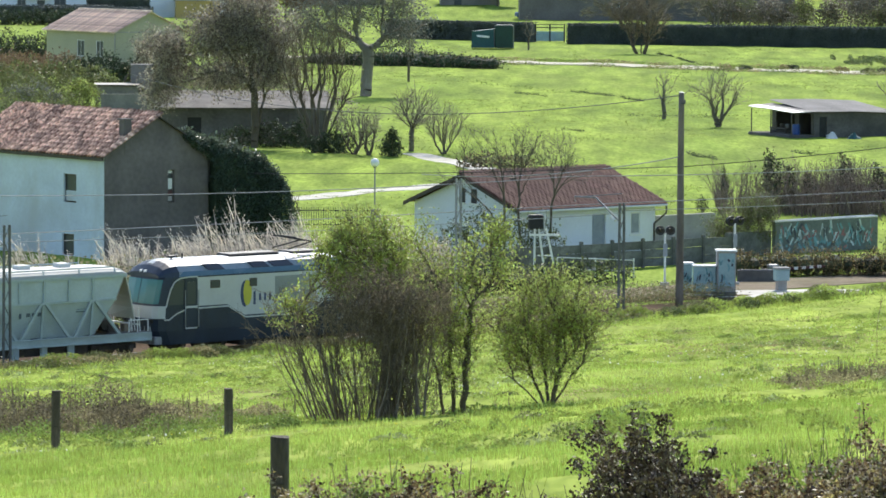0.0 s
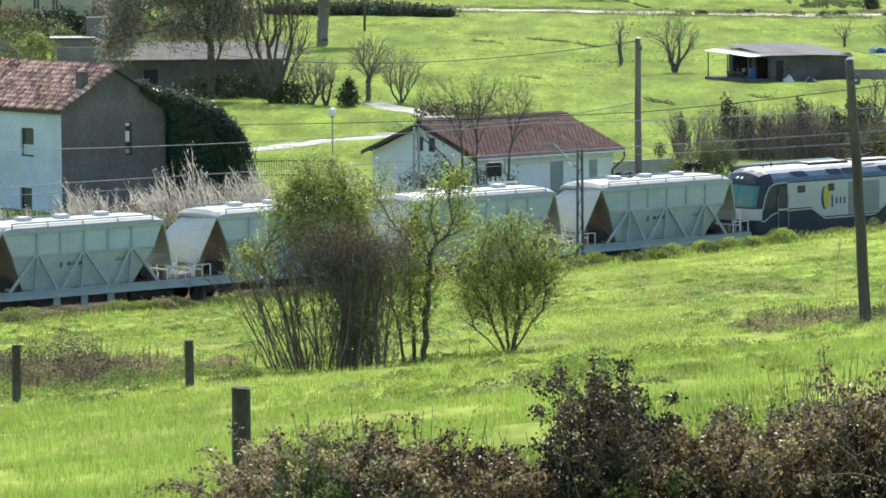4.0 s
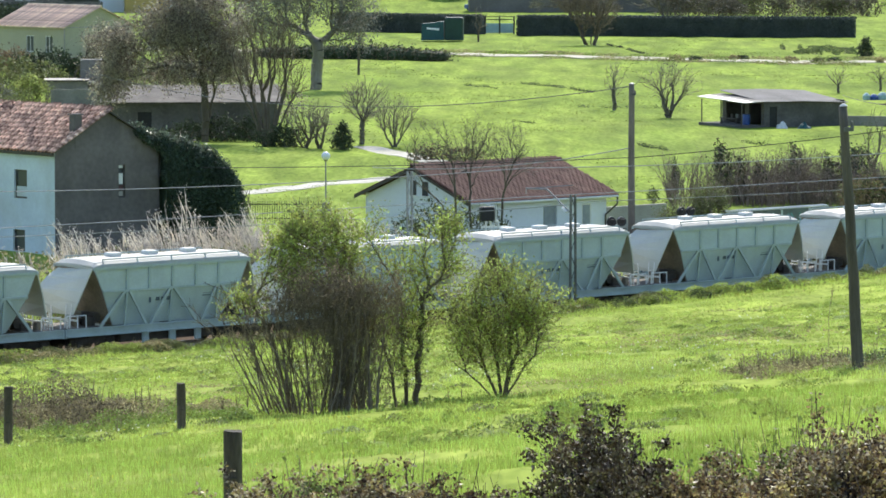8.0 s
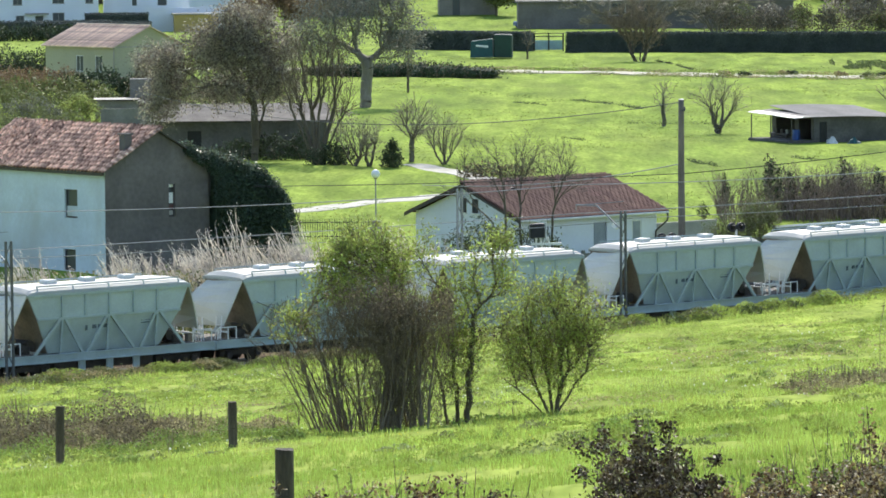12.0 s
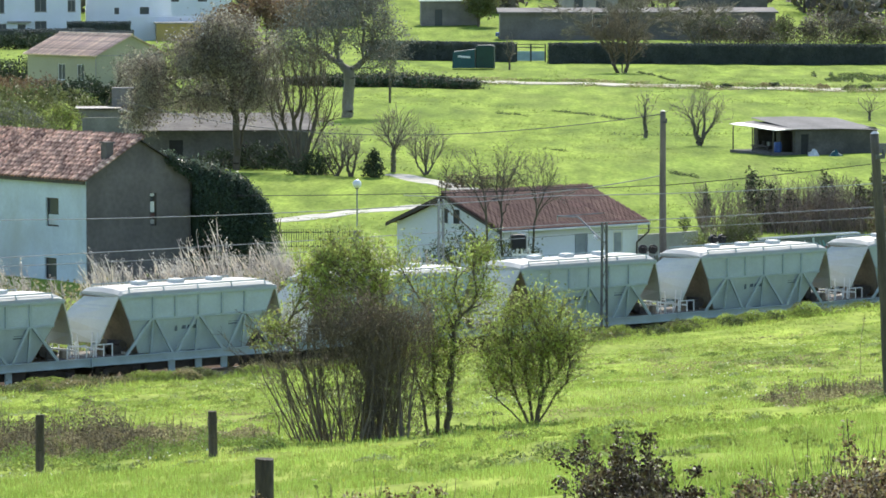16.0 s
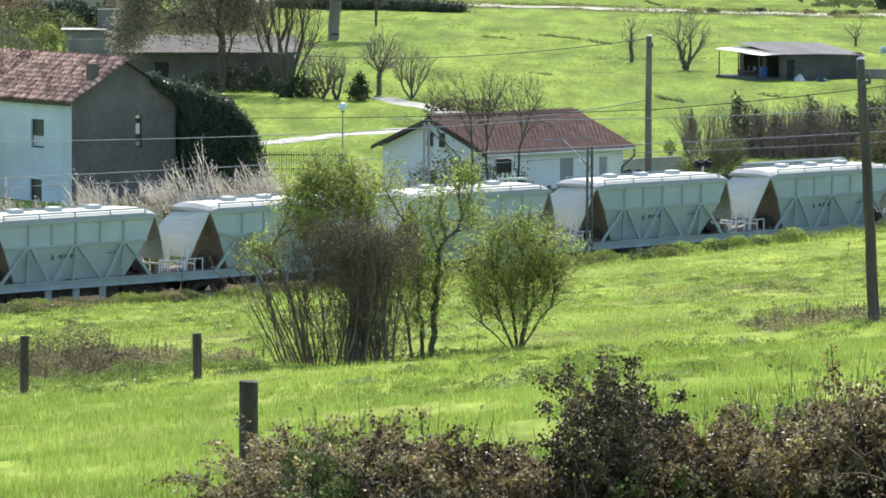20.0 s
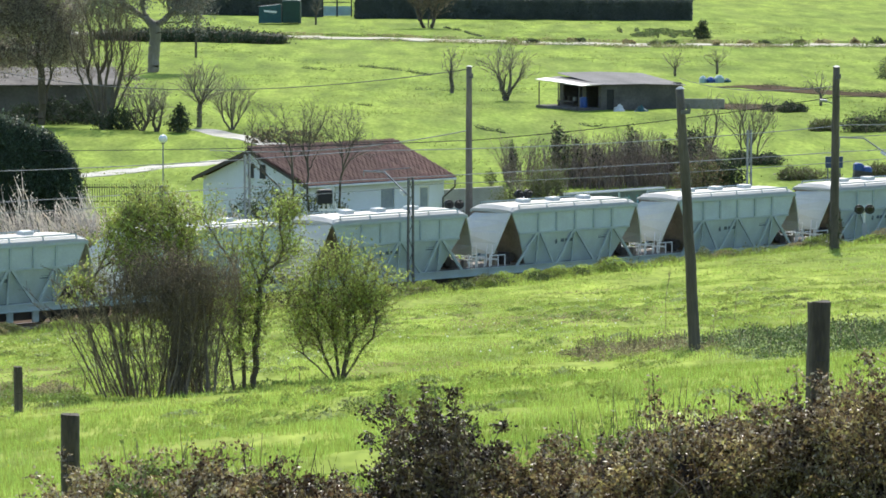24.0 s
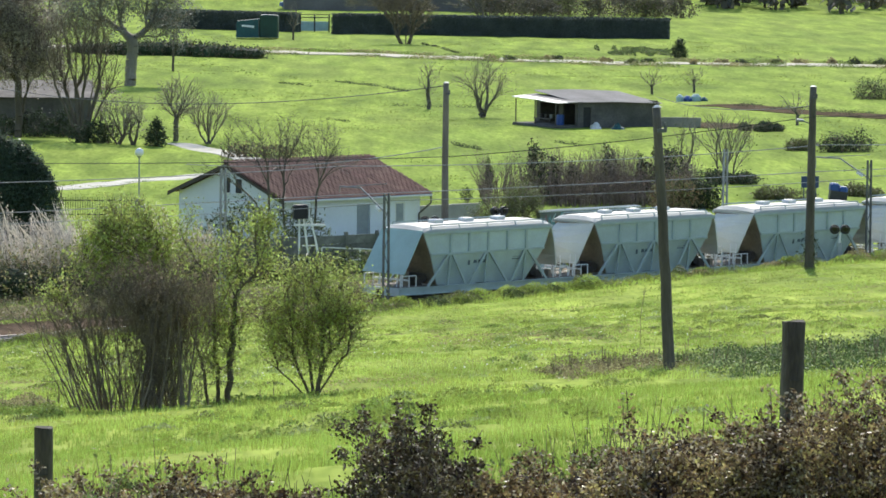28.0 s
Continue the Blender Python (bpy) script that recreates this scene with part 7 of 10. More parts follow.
def furrow_line(x0, y0, x1, y1, seed, label, per=60):
    """A low dark line of weeds along an old furrow."""
    rng = np.random.default_rng(seed)
    n = int(math.hypot(x1 - x0, y1 - y0) * per)
    k = rng.random(n)
    v = np.array([noise.noise((q * 7, seed, 1)) for q in k])
    k = k[v > -0.15]
    x, y = x0 + (x1 - x0) * k + rng.normal(size=len(k)) * 0.12, y0 + (y1 - y0) * k + rng.normal(size=len(k)) * 0.35
    c = np.column_stack([x, y, [terrain(a, b) for a, b in zip(x, y)]])
    c[:, 2] += np.abs(rng.normal(size=len(k))) * 0.11
    ob = new("furrow_weeds", fast_mesh("furrow_weeds", *leaves(rng, c, 0.10), M["leaf_dark"]))
    tagged(ob, label, "weeds", kind="stuff")


for _i, _q in enumerate(FURROWS + ((40.0, 380, 50.5, 364), (41, 384, 52, 368), (33, 353, 38, 346))):
    furrow_line(*_q, 400 + _i, "dark weeds along an old furrow of the meadow")
clumps(1500, 30, 150, 0.15, 0.2, 305, "yellow_flower", 0.035, 3, 0.3, 0.16, "tiny yellow flowers in the grass")


def bank_growth():
    """Rank grass and weeds on the lip of the cutting beside the track."""
    rng = np.random.default_rng(21)
    n = 7500
    s, d = rng.uniform(-26, 92, n), -2.9 - 4.6 * rng.random(n) ** 1.2
    xy = np.array([on_track(a, b)[:2] for a, b in zip(s, d)])
    ob = new("bank_grass", blades(rng, xy[np.array([noise.noise((a * 0.9, b * 0.9, 6)) > -0.05 for a, b in xy])], 0.19, 0.05, 8, 0.16, M["grass"], "bank_grass", 0.9))
    tagged(ob, "rank green grass on the bank beside the track", "grass", kind="stuff")
    n = 5200
    s, d = rng.uniform(-26, 92, n), -3.0 - 3.8 * rng.random(n)
    keep = np.array([noise.noise((a * 0.5, b * 0.5, 3)) > 0.12 for a, b in zip(s, d)])
    xy = np.array([on_track(a, b)[:2] for a, b in zip(s, d)])[keep]
    c = np.repeat(np.column_stack([xy, [terrain(x, y) + 0.14 for x, y in xy]]), 20, axis=0)
    c += rng.normal(size=c.shape) * (0.28, 0.28, 0.12)
    ob = new("bank_weeds", fast_mesh("bank_weeds", *leaves(rng, c, 0.11), M["leaf_olive"]))
    tagged(ob, "dark weeds on the bank beside the track", "weeds", kind="stuff")
    n = 900
    s, d = rng.uniform(-26, 40, n), -2.6 - 1.2 * rng.random(n)
    xy = np.array([on_track(a, b)[:2] for a, b in zip(s, d)])
    ob = new("dry_bank_grass", blades(rng, xy, 0.28, 0.04, 7, 0.2, M["dry_grass"], "dry_bank_grass", 0.8))
    tagged(ob, "dry straw-coloured grass beside the ballast", "grass", kind="stuff")


    n = 5200
    s, d = rng.uniform(-30, 37, n), 4.4 + 3.4 * rng.random(n) ** 1.3
    xy = np.array([on_track(a, b)[:2] for a, b in zip(s, d)])
    c = np.repeat(np.column_stack([xy, np.zeros(n)]), 13, axis=0)
    c += rng.normal(size=c.shape) * (0.3, 0.3, 0.0)
    c[:, 2] = rng.random(len(c)) ** 1.5 * 0.7
    pick = rng.random(len(c)) < 0.55
    ob = new("bank_weeds", fast_mesh("bank_weeds", *leaves(rng, c[pick], 0.08), M["leaf_olive"]))
    tagged(ob, "dark weeds beyond the track", "weeds", kind="stuff")
    ob = new("dry_bank_grass", fast_mesh("dry_bank_grass", *leaves(rng, c[~pick], 0.08), M["dead_leaf"]))
    tagged(ob, "dead brown weeds beyond the track", "weeds", kind="stuff")


def bank_tussocks():
    """Uneven clumps of tall grass and weeds along the lip of the cutting."""
    rng = np.random.default_rng(57)
    for k, (s0, s1, n, d0, d1, leaf, high, label) in enumerate(((4, 92, 520, -5.6, -3.7, "grass", 0.34, "tall green grass clumps on the lip of the cutting"), (8, 92, 300, -5.2, -3.6, "weed", 0.55, "dark green weed clumps on the lip of the cutting"),
                                                           (-26, 22, 420, -5.4, -2.9, "dry_grass", 0.45, "straw-coloured grass clumps on the lip of the cutting"), (-26, 60, 240, -5.4, -3.0, "leaf_olive", 0.5, "olive weed clumps on the lip of the cutting"))):
        s, d = rng.uniform(s0, s1, n), rng.uniform(d0, d1, n)
        v = np.array([noise.noise((a * 0.35, b * 0.6, 4 + k)) for a, b in zip(s, d)])
        s, d, v = s[v > -0.12], d[v > -0.12], v[v > -0.12]
        xy = np.array([on_track(a, b)[:2] for a, b in zip(s, d)])
        if "grass" in leaf:
            me = blades(rng, xy, high, 0.03, 80, 0.28, M[leaf], "bank_clumps", 1.1)
        else:
            c = np.repeat(np.column_stack([xy, [terrain(x, y) for x, y in xy]]), 90, axis=0)
            c += np.minimum(np.abs(rng.normal(size=c.shape)), 1.2) * (0, 0, high * 0.5) + rng.normal(size=c.shape) * (0.28, 0.28, 0)
            me = fast_mesh("bank_clumps", *leaves(rng, c, 0.09), M[leaf])
        tagged(new("bank_clumps", me), label, "weeds", kind="stuff")


def bank_mounds():
    """Rounded matted grass tussocks along the lip of the cutting."""
    rng = np.random.default_rng(91)
    heap = {"grass_dull": [], "grass": [], "dry_grass": [], "leaf_olive": []}
    for _ in range(520):
        a, b = rng.uniform(-34, 92), rng.uniform(-6.3, -3.4)
        if noise.noise((a * 0.22, b * 0.4, 9)) < -0.08:
            continue
        p = on_track(a, b)
        r, h = rng.uniform(0.35, 0.85), rng.uniform(0.3, 0.68) * (0.85 if a < 26 else 1)
        n = int(1500 * r)
        u, w = np.sqrt(rng.random(n)), rng.random(n) * 2 * math.pi
        x, y = p.x + u * r * 1.35 * np.cos(w), p.y + u * r * np.sin(w)
        z = terrain(p.x, p.y) + h * (1 - u ** 2) * rng.uniform(0.75, 1.05, n)
        odds = (0.36, 0.06, 0.36, 0.22) if a < 26 else (0.40, 0.3, 0.04, 0.26)
        heap[rng.choice(list(heap), p=odds)].append(np.column_stack([x, y, z]))
    for leaf, spots in heap.items():
        tagged(new("grass_tussocks", fast_mesh("grass_tussocks", *leaves(rng, np.concatenate(spots), 0.085, aspect=0.4), M[leaf])), "matted rounded grass tussocks on the bank beside the track", "grass", kind="stuff")


def slope_tussocks():
    """Single matted tufts, broad-leaved weeds and white flecks (daisies, pale glints) scattered over the near slope."""
    rng = np.random.default_rng(92)
    heap = {"grass_dull": [], "grass": [], "weed": [], "weed_pale": [], "leaf_olive": []}
    for x, y in wedge(rng, 1500, 62, 166):
        if -(x + 14.16) * 0.6541 + (y - 172.95) * 0.7564 > -6.5 or noise.noise((x * 0.16, y * 0.05, 21)) < -0.05:
            continue
        r, h = rng.uniform(0.10, 0.34), rng.uniform(0.07, 0.22)
        n = int(560 * r)
        u, w = np.sqrt(rng.random(n)), rng.random(n) * 2 * math.pi
        z = terrain(x, y) + h * (1 - u ** 2) * rng.uniform(0.6, 1.1, n)
        heap[rng.choice(list(heap), p=(0.34, 0.2, 0.26, 0.1, 0.1))].append(np.column_stack([x + u * r * 1.3 * np.cos(w), y + u * r * np.sin(w), z]))
    for leaf, spots in heap.items():
        tagged(new("grass_tussocks", fast_mesh("grass_tussocks", *leaves(rng, np.concatenate(spots), 0.06, droop=-0.6, aspect=0.4), M[leaf])), "small matted tufts scattered over the meadow slope", "grass", kind="stuff")
    # white flecks: daisies, and glints of the grass painted as white leaves
    xy = wedge(rng, 2800, 78, 160)
    v = np.array([noise.noise((x * 0.2, y * 0.06, 33)) for x, y in xy])
    xy = xy[(v > 0.12) & (side_of(xy) < -7)]
    c = np.column_stack([xy, [terrain(x, y) + 0.10 for x, y in xy]])
    tagged(new("daisies", fast_mesh("daisies", *leaves(rng, c, 0.045, aspect=0.9), M["daisy"])), "small white flecks for daisies and pale glints in the meadow grass", "flowers", kind="stuff")


bank_growth()
slope_tussocks()
bank_tussocks()
bank_mounds()


def fence_post(x, y, top, w, yaw=0.0, lean=(0, 0), label="weathered grey wooden fence post in the grass"):
    z = terrain(x, y)
    h = top - z
    p = thing("fence_post", label, "post", pose(x, y, z, lean[0], lean[1], yaw), group="old fence posts")
    rr = random.Random(int(x * 100))
    n = 10
    rings = []
    for i in range(9):
        k = i / 8
        rings.append([(w / 2 * (1 + 0.05 * rr.uniform(-1, 1)) * math.copysign(abs(math.cos(t)) ** 0.45, math.cos(t)), w / 2 * (1 + 0.05 * rr.uniform(-1, 1)) * math.copysign(abs(math.sin(t)) ** 0.45, math.sin(t)), -0.3 + (h + 0.3) * k + (rr.uniform(-0.01, 0.01) if i == 8 else 0)) for t in np.linspace(0.2, 2 * math.pi + 0.2, n + 1)[:-1]])
    part("shaft", Geo().loft(rings), M["post"], p)
    for k in (0.72, 0.42):
        part("staple", Geo().rod((-0.035, -w / 2 - 0.012, h * k), (0.03, -w / 2 - 0.012, h * k), 0.006, n=5), M["iron"], p)
    return p


fence_post(-8.16, 84.3, 8.22, 0.17, 6, (1, 0.6))
fence_post(-5.0, 86.0, 8.10, 0.165, 12, (-1, -0.8))
fence_post(-1.58, 34.0, 13.33, 0.145, 3, (0, -0.6), "thick dark fence post rising from the brambles")
fence_post(3.94, 33.0, 14.27, 0.155, 8, (0, 0.8), "thick dark fence post rising from the brambles")


# the thicket and the two willowy saplings in the middle of the slope
def thicket():
    rng = np.random.default_rng(5)
    x, y = -2.35, 89.3
    t = thing("thicket", "brown leafless thicket of many upright stems", "shrub", pose(x, y, terrain(x, y)))
    stems, twigs = [], []

    def stem(bx, by, way, ln, r, dense):
        p, d, n = Vector((bx, by, 0)), Vector(way).normalized(), 8
        for i in range(n):
            d = (d + Vector(rng.normal(size=3)) * 0.08).normalized()
            q = p + d * ln / n
            stems.append((*p, *q, r * (1 - 0.10 * i), r * (1 - 0.10 * (i + 1))))
            for _ in range(int(rng.integers(0, 3)) + (dense if i > 2 else 0)):
                w = (d + Vector(rng.normal(size=3)) * 0.6).normalized()
                a, l2 = p.lerp(q, rng.random()), rng.uniform(0.15, 0.5)
                b = a + w * l2
                twigs.append((*a, *b, 0.006, 0.004))
                for _ in range(2):
                    e = a.lerp(b, rng.uniform(0.3, 0.9))
                    twigs.append((*e, *(e + (w + Vector(rng.normal(size=3)) * 0.6).normalized() * l2 * 0.5), 0.0045, 0.003))
            p = q
    for k in range(50):      # open fan of stems
        u = rng.random()
        stem(-1.3 + 1.8 * u, rng.normal() * 0.35, ((u - 0.72) * 0.62 + rng.normal() * 0.09, rng.normal() * 0.12, 1), rng.uniform(1.5, 2.7), rng.uniform(0.010, 0.024), 1)
    for k in range(26):      # crowded stems
        stem(0.1 + 0.95 * rng.random(), rng.normal() * 0.35, (rng.normal() * 0.13 - 0.03, rng.normal() * 0.1, 1), rng.uniform(1.9, 3.0), rng.uniform(0.012, 0.030), 1)
    buds = []
    for _ in range(1900):    # dead brown brush that chokes the crowded side
        a = Vector((rng.normal() * 0.42 + 0.48, rng.normal() * 0.3, rng.uniform(0.05, 2.3)))
        w = Vector((rng.normal() * 0.35, rng.normal() * 0.3, 1)).normalized()
        e = a + w * rng.uniform(0.15, 0.42)
        twigs.append((*a, *e, 0.005, 0.003))
        buds += [tuple(a.lerp(e, rng.random()) + Vector(rng.normal(size=3)) * 0.03) for _ in range(6)]
    for _ in range(2300):    # and budding twigs over the top of the fan
        a = Vector((float(np.clip(rng.normal() * 0.72 + 0.2, -1.5, 1.45)), rng.normal() * 0.35, rng.normal() * 0.36 + 2.1))
        w = Vector((rng.normal() * 0.6, rng.normal() * 0.4, 0.7)).normalized()
        e = a + w * rng.uniform(0.12, 0.36)
        twigs.append((*a, *e, 0.0045, 0.0025))
        buds += [tuple(a.lerp(e, rng.random()) + Vector(rng.normal(size=3)) * 0.03) for _ in range(7)]
    stuff(part("budding", fast_mesh("budding", *leaves(rng, np.array(buds), 0.036), M["bud"]), None, t, "brown buds on the twigs"))
    stuff(part("brushwood", fast_mesh("brushwood", *tubes(np.array(stems), 5), M["willow_stem"]), None, t, smooth=True))
    stuff(part("twigwork", fast_mesh("twigwork", *tubes(np.array(twigs), 3), M["willow_stem"]), None, t))
    return t


thicket()
crown_tree("willow_sapling", "willowy sapling with fresh yellow-green leaves", -2.2, 90.8, 31,
           [(-0.4, 0, 3.5, 0.7, 0.5, 0.6), (0.15, 0, 3.2, 0.4, 0.4, 0.75), (-1.05, 0, 3.15, 0.5, 0.45, 0.5), (-0.55, 0, 2.8, 0.9, 0.5, 0.35), (-1.75, 0, 2.1, 0.35, 0.3, 0.4), (0.3, 0, 2.4, 0.4, 0.4, 0.5)], 300,
           base=0.04, tip=0.006, fork=1.5, stems=((-0.6, 0, -0.8, 0.1), (-0.3, 0.1, -0.3, 0), (0.0, -0.1, 0.1, 0), (0.3, 0, 0.35, 0.1), (-0.9, 0, -1.3, 0)), balance=0.5, twigs=3, twig_len=0.4, droop=0.0,
           bark="bark", twig="twig_dark", leaf="leaf_young", leaf_size=0.064, per=13, cloud=0.07, leafy=0.6)
crown_tree("willow_sapling", "twin-stemmed sapling with crooked limbs and sparse young leaves", -0.55, 90.3, 33,
           [(0.5, 0, 3.6, 0.45, 0.35, 0.42), (0.75, 0, 2.9, 0.3, 0.3, 0.4), (-0.05, 0, 2.6, 0.45, 0.35, 0.7), (-0.85, 0, 3.4, 0.28, 0.3, 0.5), (-0.55, 0, 1.6, 0.5, 0.4, 0.5), (0.15, 0, 1.5, 0.4, 0.3, 0.6), (-0.15, 0, 0.85, 0.5, 0.3, 0.35)], 190,
           base=0.062, tip=0.006, fork=1.7, stems=((-0.37, 0, -0.75, 0), (0.02, 0, 0.12, 0.05), (-0.2, 0.1, -0.3, 0.1)), balance=0.7, twigs=3, twig_len=0.34, droop=0.0,
           bark="bark", twig="twig_dark", leaf="leaf_young", leaf_size=0.06, per=13, cloud=0.10, leafy=0.6, wob=0.09)
crown_tree("willow_bush", "rounded willow bush with fine young leaves", 1.2, 92.4, 36,
           [(0.0, 0, 2.0, 0.8, 0.65, 0.75), (0.72, 0, 1.75, 0.5, 0.5, 0.6), (-0.8, 0, 1.7, 0.6, 0.5, 0.55), (0.3, 0, 1.2, 0.75, 0.55, 0.5), (-0.5, 0, 1.05, 0.7, 0.5, 0.45), (0.1, 0, 0.7, 0.7, 0.4, 0.3)], 290,
           base=0.05, tip=0.006, fork=0.8, stems=((-0.06, 0, -0.42, 0), (0, 0.05, -0.08, 0.1), (0.04, 0, 0.22, 0), (0.08, -0.05, 0.55, 0), (-0.14, 0, -1.05, 0)), balance=0.8, twigs=4, twig_len=0.42, droop=0.05,
           bark="bark", twig="twig_dark", leaf="leaf_young", leaf_size=0.055, per=12, cloud=0.11, leafy=0.55, wob=0.05)


# brambles along the foreground fence line
def hedge_top(x):
    """Height of the bramble hedge above the ground, along the fence line."""
    h = float(np.interp(x, [-9, -3, -1.8, -1.42, -1.32, -1.0, 0.1, 0.40, 0.60, 0.78, 0.90, 1.02, 1.12, 1.24, 1.45, 2.0, 2.4, 3.0, 4.1, 6, 10], [0.16, 0.2, 0.2, 0.28, 0.80, 0.88, 0.74, 0.62, 0.54, 0.60, 0.92, 1.27, 1.0, 0.64, 0.66, 0.78, 0.90, 0.98, 1.1, 1.15, 1.15]))
    return h * (1 + 0.12 * noise.noise((x * 2.1, 0, 1)) + 0.08 * noise.noise((x * 6, 0, 5)))


def brambles():
    rng = np.random.default_rng(8)
    spans = ((-7.5, -1.4, 16000, "thin"), (-1.4, 0.6, 88000, "brown"), (0.6, 1.4, 58000, "tall dark"), (1.4, 4.2, 128000, "brown"), (4.2, 7.5, 100000, "brown"))
    for x0, x1, n, look_word in spans:
        xm, ym = (x0 + x1) / 2, 29.6
        zm = terrain(xm, ym)
        t = thing("bramble_bush", "%s bramble bush with withered leaves on the fence line" % look_word, "bramble", pose(xm, ym, zm), group="brambles on the fence line")
        canes, nodes = [], []
        for _ in range(int((x1 - x0) * 210)):      # arching canes
            a, b = rng.uniform(x0, x1), ym + rng.normal() * 0.5
            p = Vector((a - xm, b - ym, terrain(a, b) - zm))
            d = Vector((rng.normal() * 0.3, rng.normal() * 0.3, 1)).normalized()
            hole = noise.noise((a * 3.2, b * 2.0, 7.0))
            ln = hedge_top(a) * rng.uniform(0.74, 1.1) * (1 + (0.45 if look_word != "tall dark" else 0.12) * max(-0.4, min(0.4, hole)))
            for i in range(6):
                q = p + d * ln / 6
                canes.append((*p, *q, 0.0075 - 0.0008 * i, 0.0067 - 0.0008 * i))
                if i > 0:
                    nodes += [p.lerp(q, rng.random()) for _ in range(1 + i // 2)]
                p = q
                d = (d + Vector((rng.normal() * 0.22, rng.normal() * 0.15, -0.10 * i))).normalized() if look_word != "tall dark" else (d + Vector(((1.02 - xm - p.x) * 0.30 + rng.normal() * 0.14, rng.normal() * 0.15, -0.03 * i))).normalized()
        nodes = np.array(nodes)
        c = nodes[rng.integers(0, len(nodes), n)] + rng.normal(size=(n, 3)) * (0.032, 0.032, 0.026)
        c = c[np.array([noise.noise((a * 2.0 + xm * 2, b * 2.0, d * 2.6)) + 0.3 * rng.random() > (-0.2 if look_word != "tall dark" else -0.4) for a, b, d in c])]     # gaps that show the dark inside
        green = np.array([noise.noise((a * 1.3 + xm, b * 1.3, d)) > (0.46 if look_word != "thin" else 0.1) for a, b, d in c])
        stuff(part("withered_foliage", fast_mesh("withered_foliage", *leaves(rng, c[~green], 0.029, aspect=0.62), M["bramble" if look_word != "tall dark" else "bramble_dark"]), None, t))
        stuff(part("green_foliage", fast_mesh("green_foliage", *leaves(rng, c[green], 0.029, aspect=0.62), M["bramble_green"]), None, t))
        # pale leaf copies: dry leaves, and highlights painted as lighter leaves
        pale = c[~green]
        v = np.array([noise.noise((a * 1.7 + xm * 1.7, b * 1.7, d * 2 + 9)) for a, b, d in pale])
        pale = pale[rng.random(len(pale)) < (0.04 if look_word == "tall dark" else np.clip((0.34 if x1 < 1 else 0.28 if x0 > 4 else 0.18) + 0.9 * v, 0.03, 0.65))]
        pale = pale + rng.normal(size=pale.shape) * 0.012
        stuff(part("pale_foliage", fast_mesh("pale_foliage", *leaves(rng, pale, 0.028, aspect=0.6), M["bramble_pale"]), None, t))
        # dark sheet inside the hedge: its inner shade put into colour
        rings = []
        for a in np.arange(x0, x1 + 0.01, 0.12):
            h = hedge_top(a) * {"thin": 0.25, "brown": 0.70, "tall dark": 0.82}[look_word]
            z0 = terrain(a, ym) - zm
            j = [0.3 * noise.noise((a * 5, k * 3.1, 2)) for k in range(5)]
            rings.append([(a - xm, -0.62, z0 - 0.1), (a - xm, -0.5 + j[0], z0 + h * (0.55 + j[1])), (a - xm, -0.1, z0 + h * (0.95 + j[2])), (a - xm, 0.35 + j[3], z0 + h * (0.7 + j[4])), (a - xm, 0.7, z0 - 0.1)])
        part("inner_tangle", Geo().loft(rings), M["bramble_core"], t, "near-black sheet standing in for the shade inside the bramble")
        stuff(part("canework", fast_mesh("canework", *tubes(np.array(canes), 4), M["cane"]), None, t))
    # dry weed stalks that stand above the brambles
    t = thing("weed_stalks", "thin dry weed stalks above the brambles", "weeds", pose(0, 30.6, 0), kind="stuff")
    st, lf = [], []
    for _ in range(560):
        a = rng.uniform(-5, 6.5)
        b = 30.6 + rng.normal() * 0.9
        z0 = terrain(a, b)
        h = hedge_top(a) * rng.uniform(0.6, 1.0) + rng.uniform(0.05, 0.22)
        p, d = Vector((a, b - 30.6, z0)), Vector((rng.normal() * 0.12, rng.normal() * 0.1, 1)).normalized()
        for i in range(4):
            q = p + d * h / 4
            st.append((*p, *q, 0.0034, 0.0024))
            if rng.random() < 0.5:
                lf += [tuple(q + Vector(rng.normal(size=3)) * 0.03) for _ in range(3)]
            p, d = q, (d + Vector(rng.normal(size=3)) * 0.1).normalized()
    xy = np.column_stack([rng.uniform(-3.5, 6.5, 900), 31.4 + rng.normal(size=900) * 0.7])
    stuff(part("grass_growth", blades(rng, xy, 0.30, 0.008, 4, 0.07, M["grass_dull"], "tall_grass", 0.35), None, t, at=pose(0, -30.6, 0)))
    stuff(part("dry_growth", fast_mesh("dry_growth", *tubes(np.array(st), 3), M["cane"]), None, t))
    part("seed_heads", fast_mesh("seed_heads", *leaves(rng, np.array(lf), 0.035), M["weed"]), None, t)


brambles()


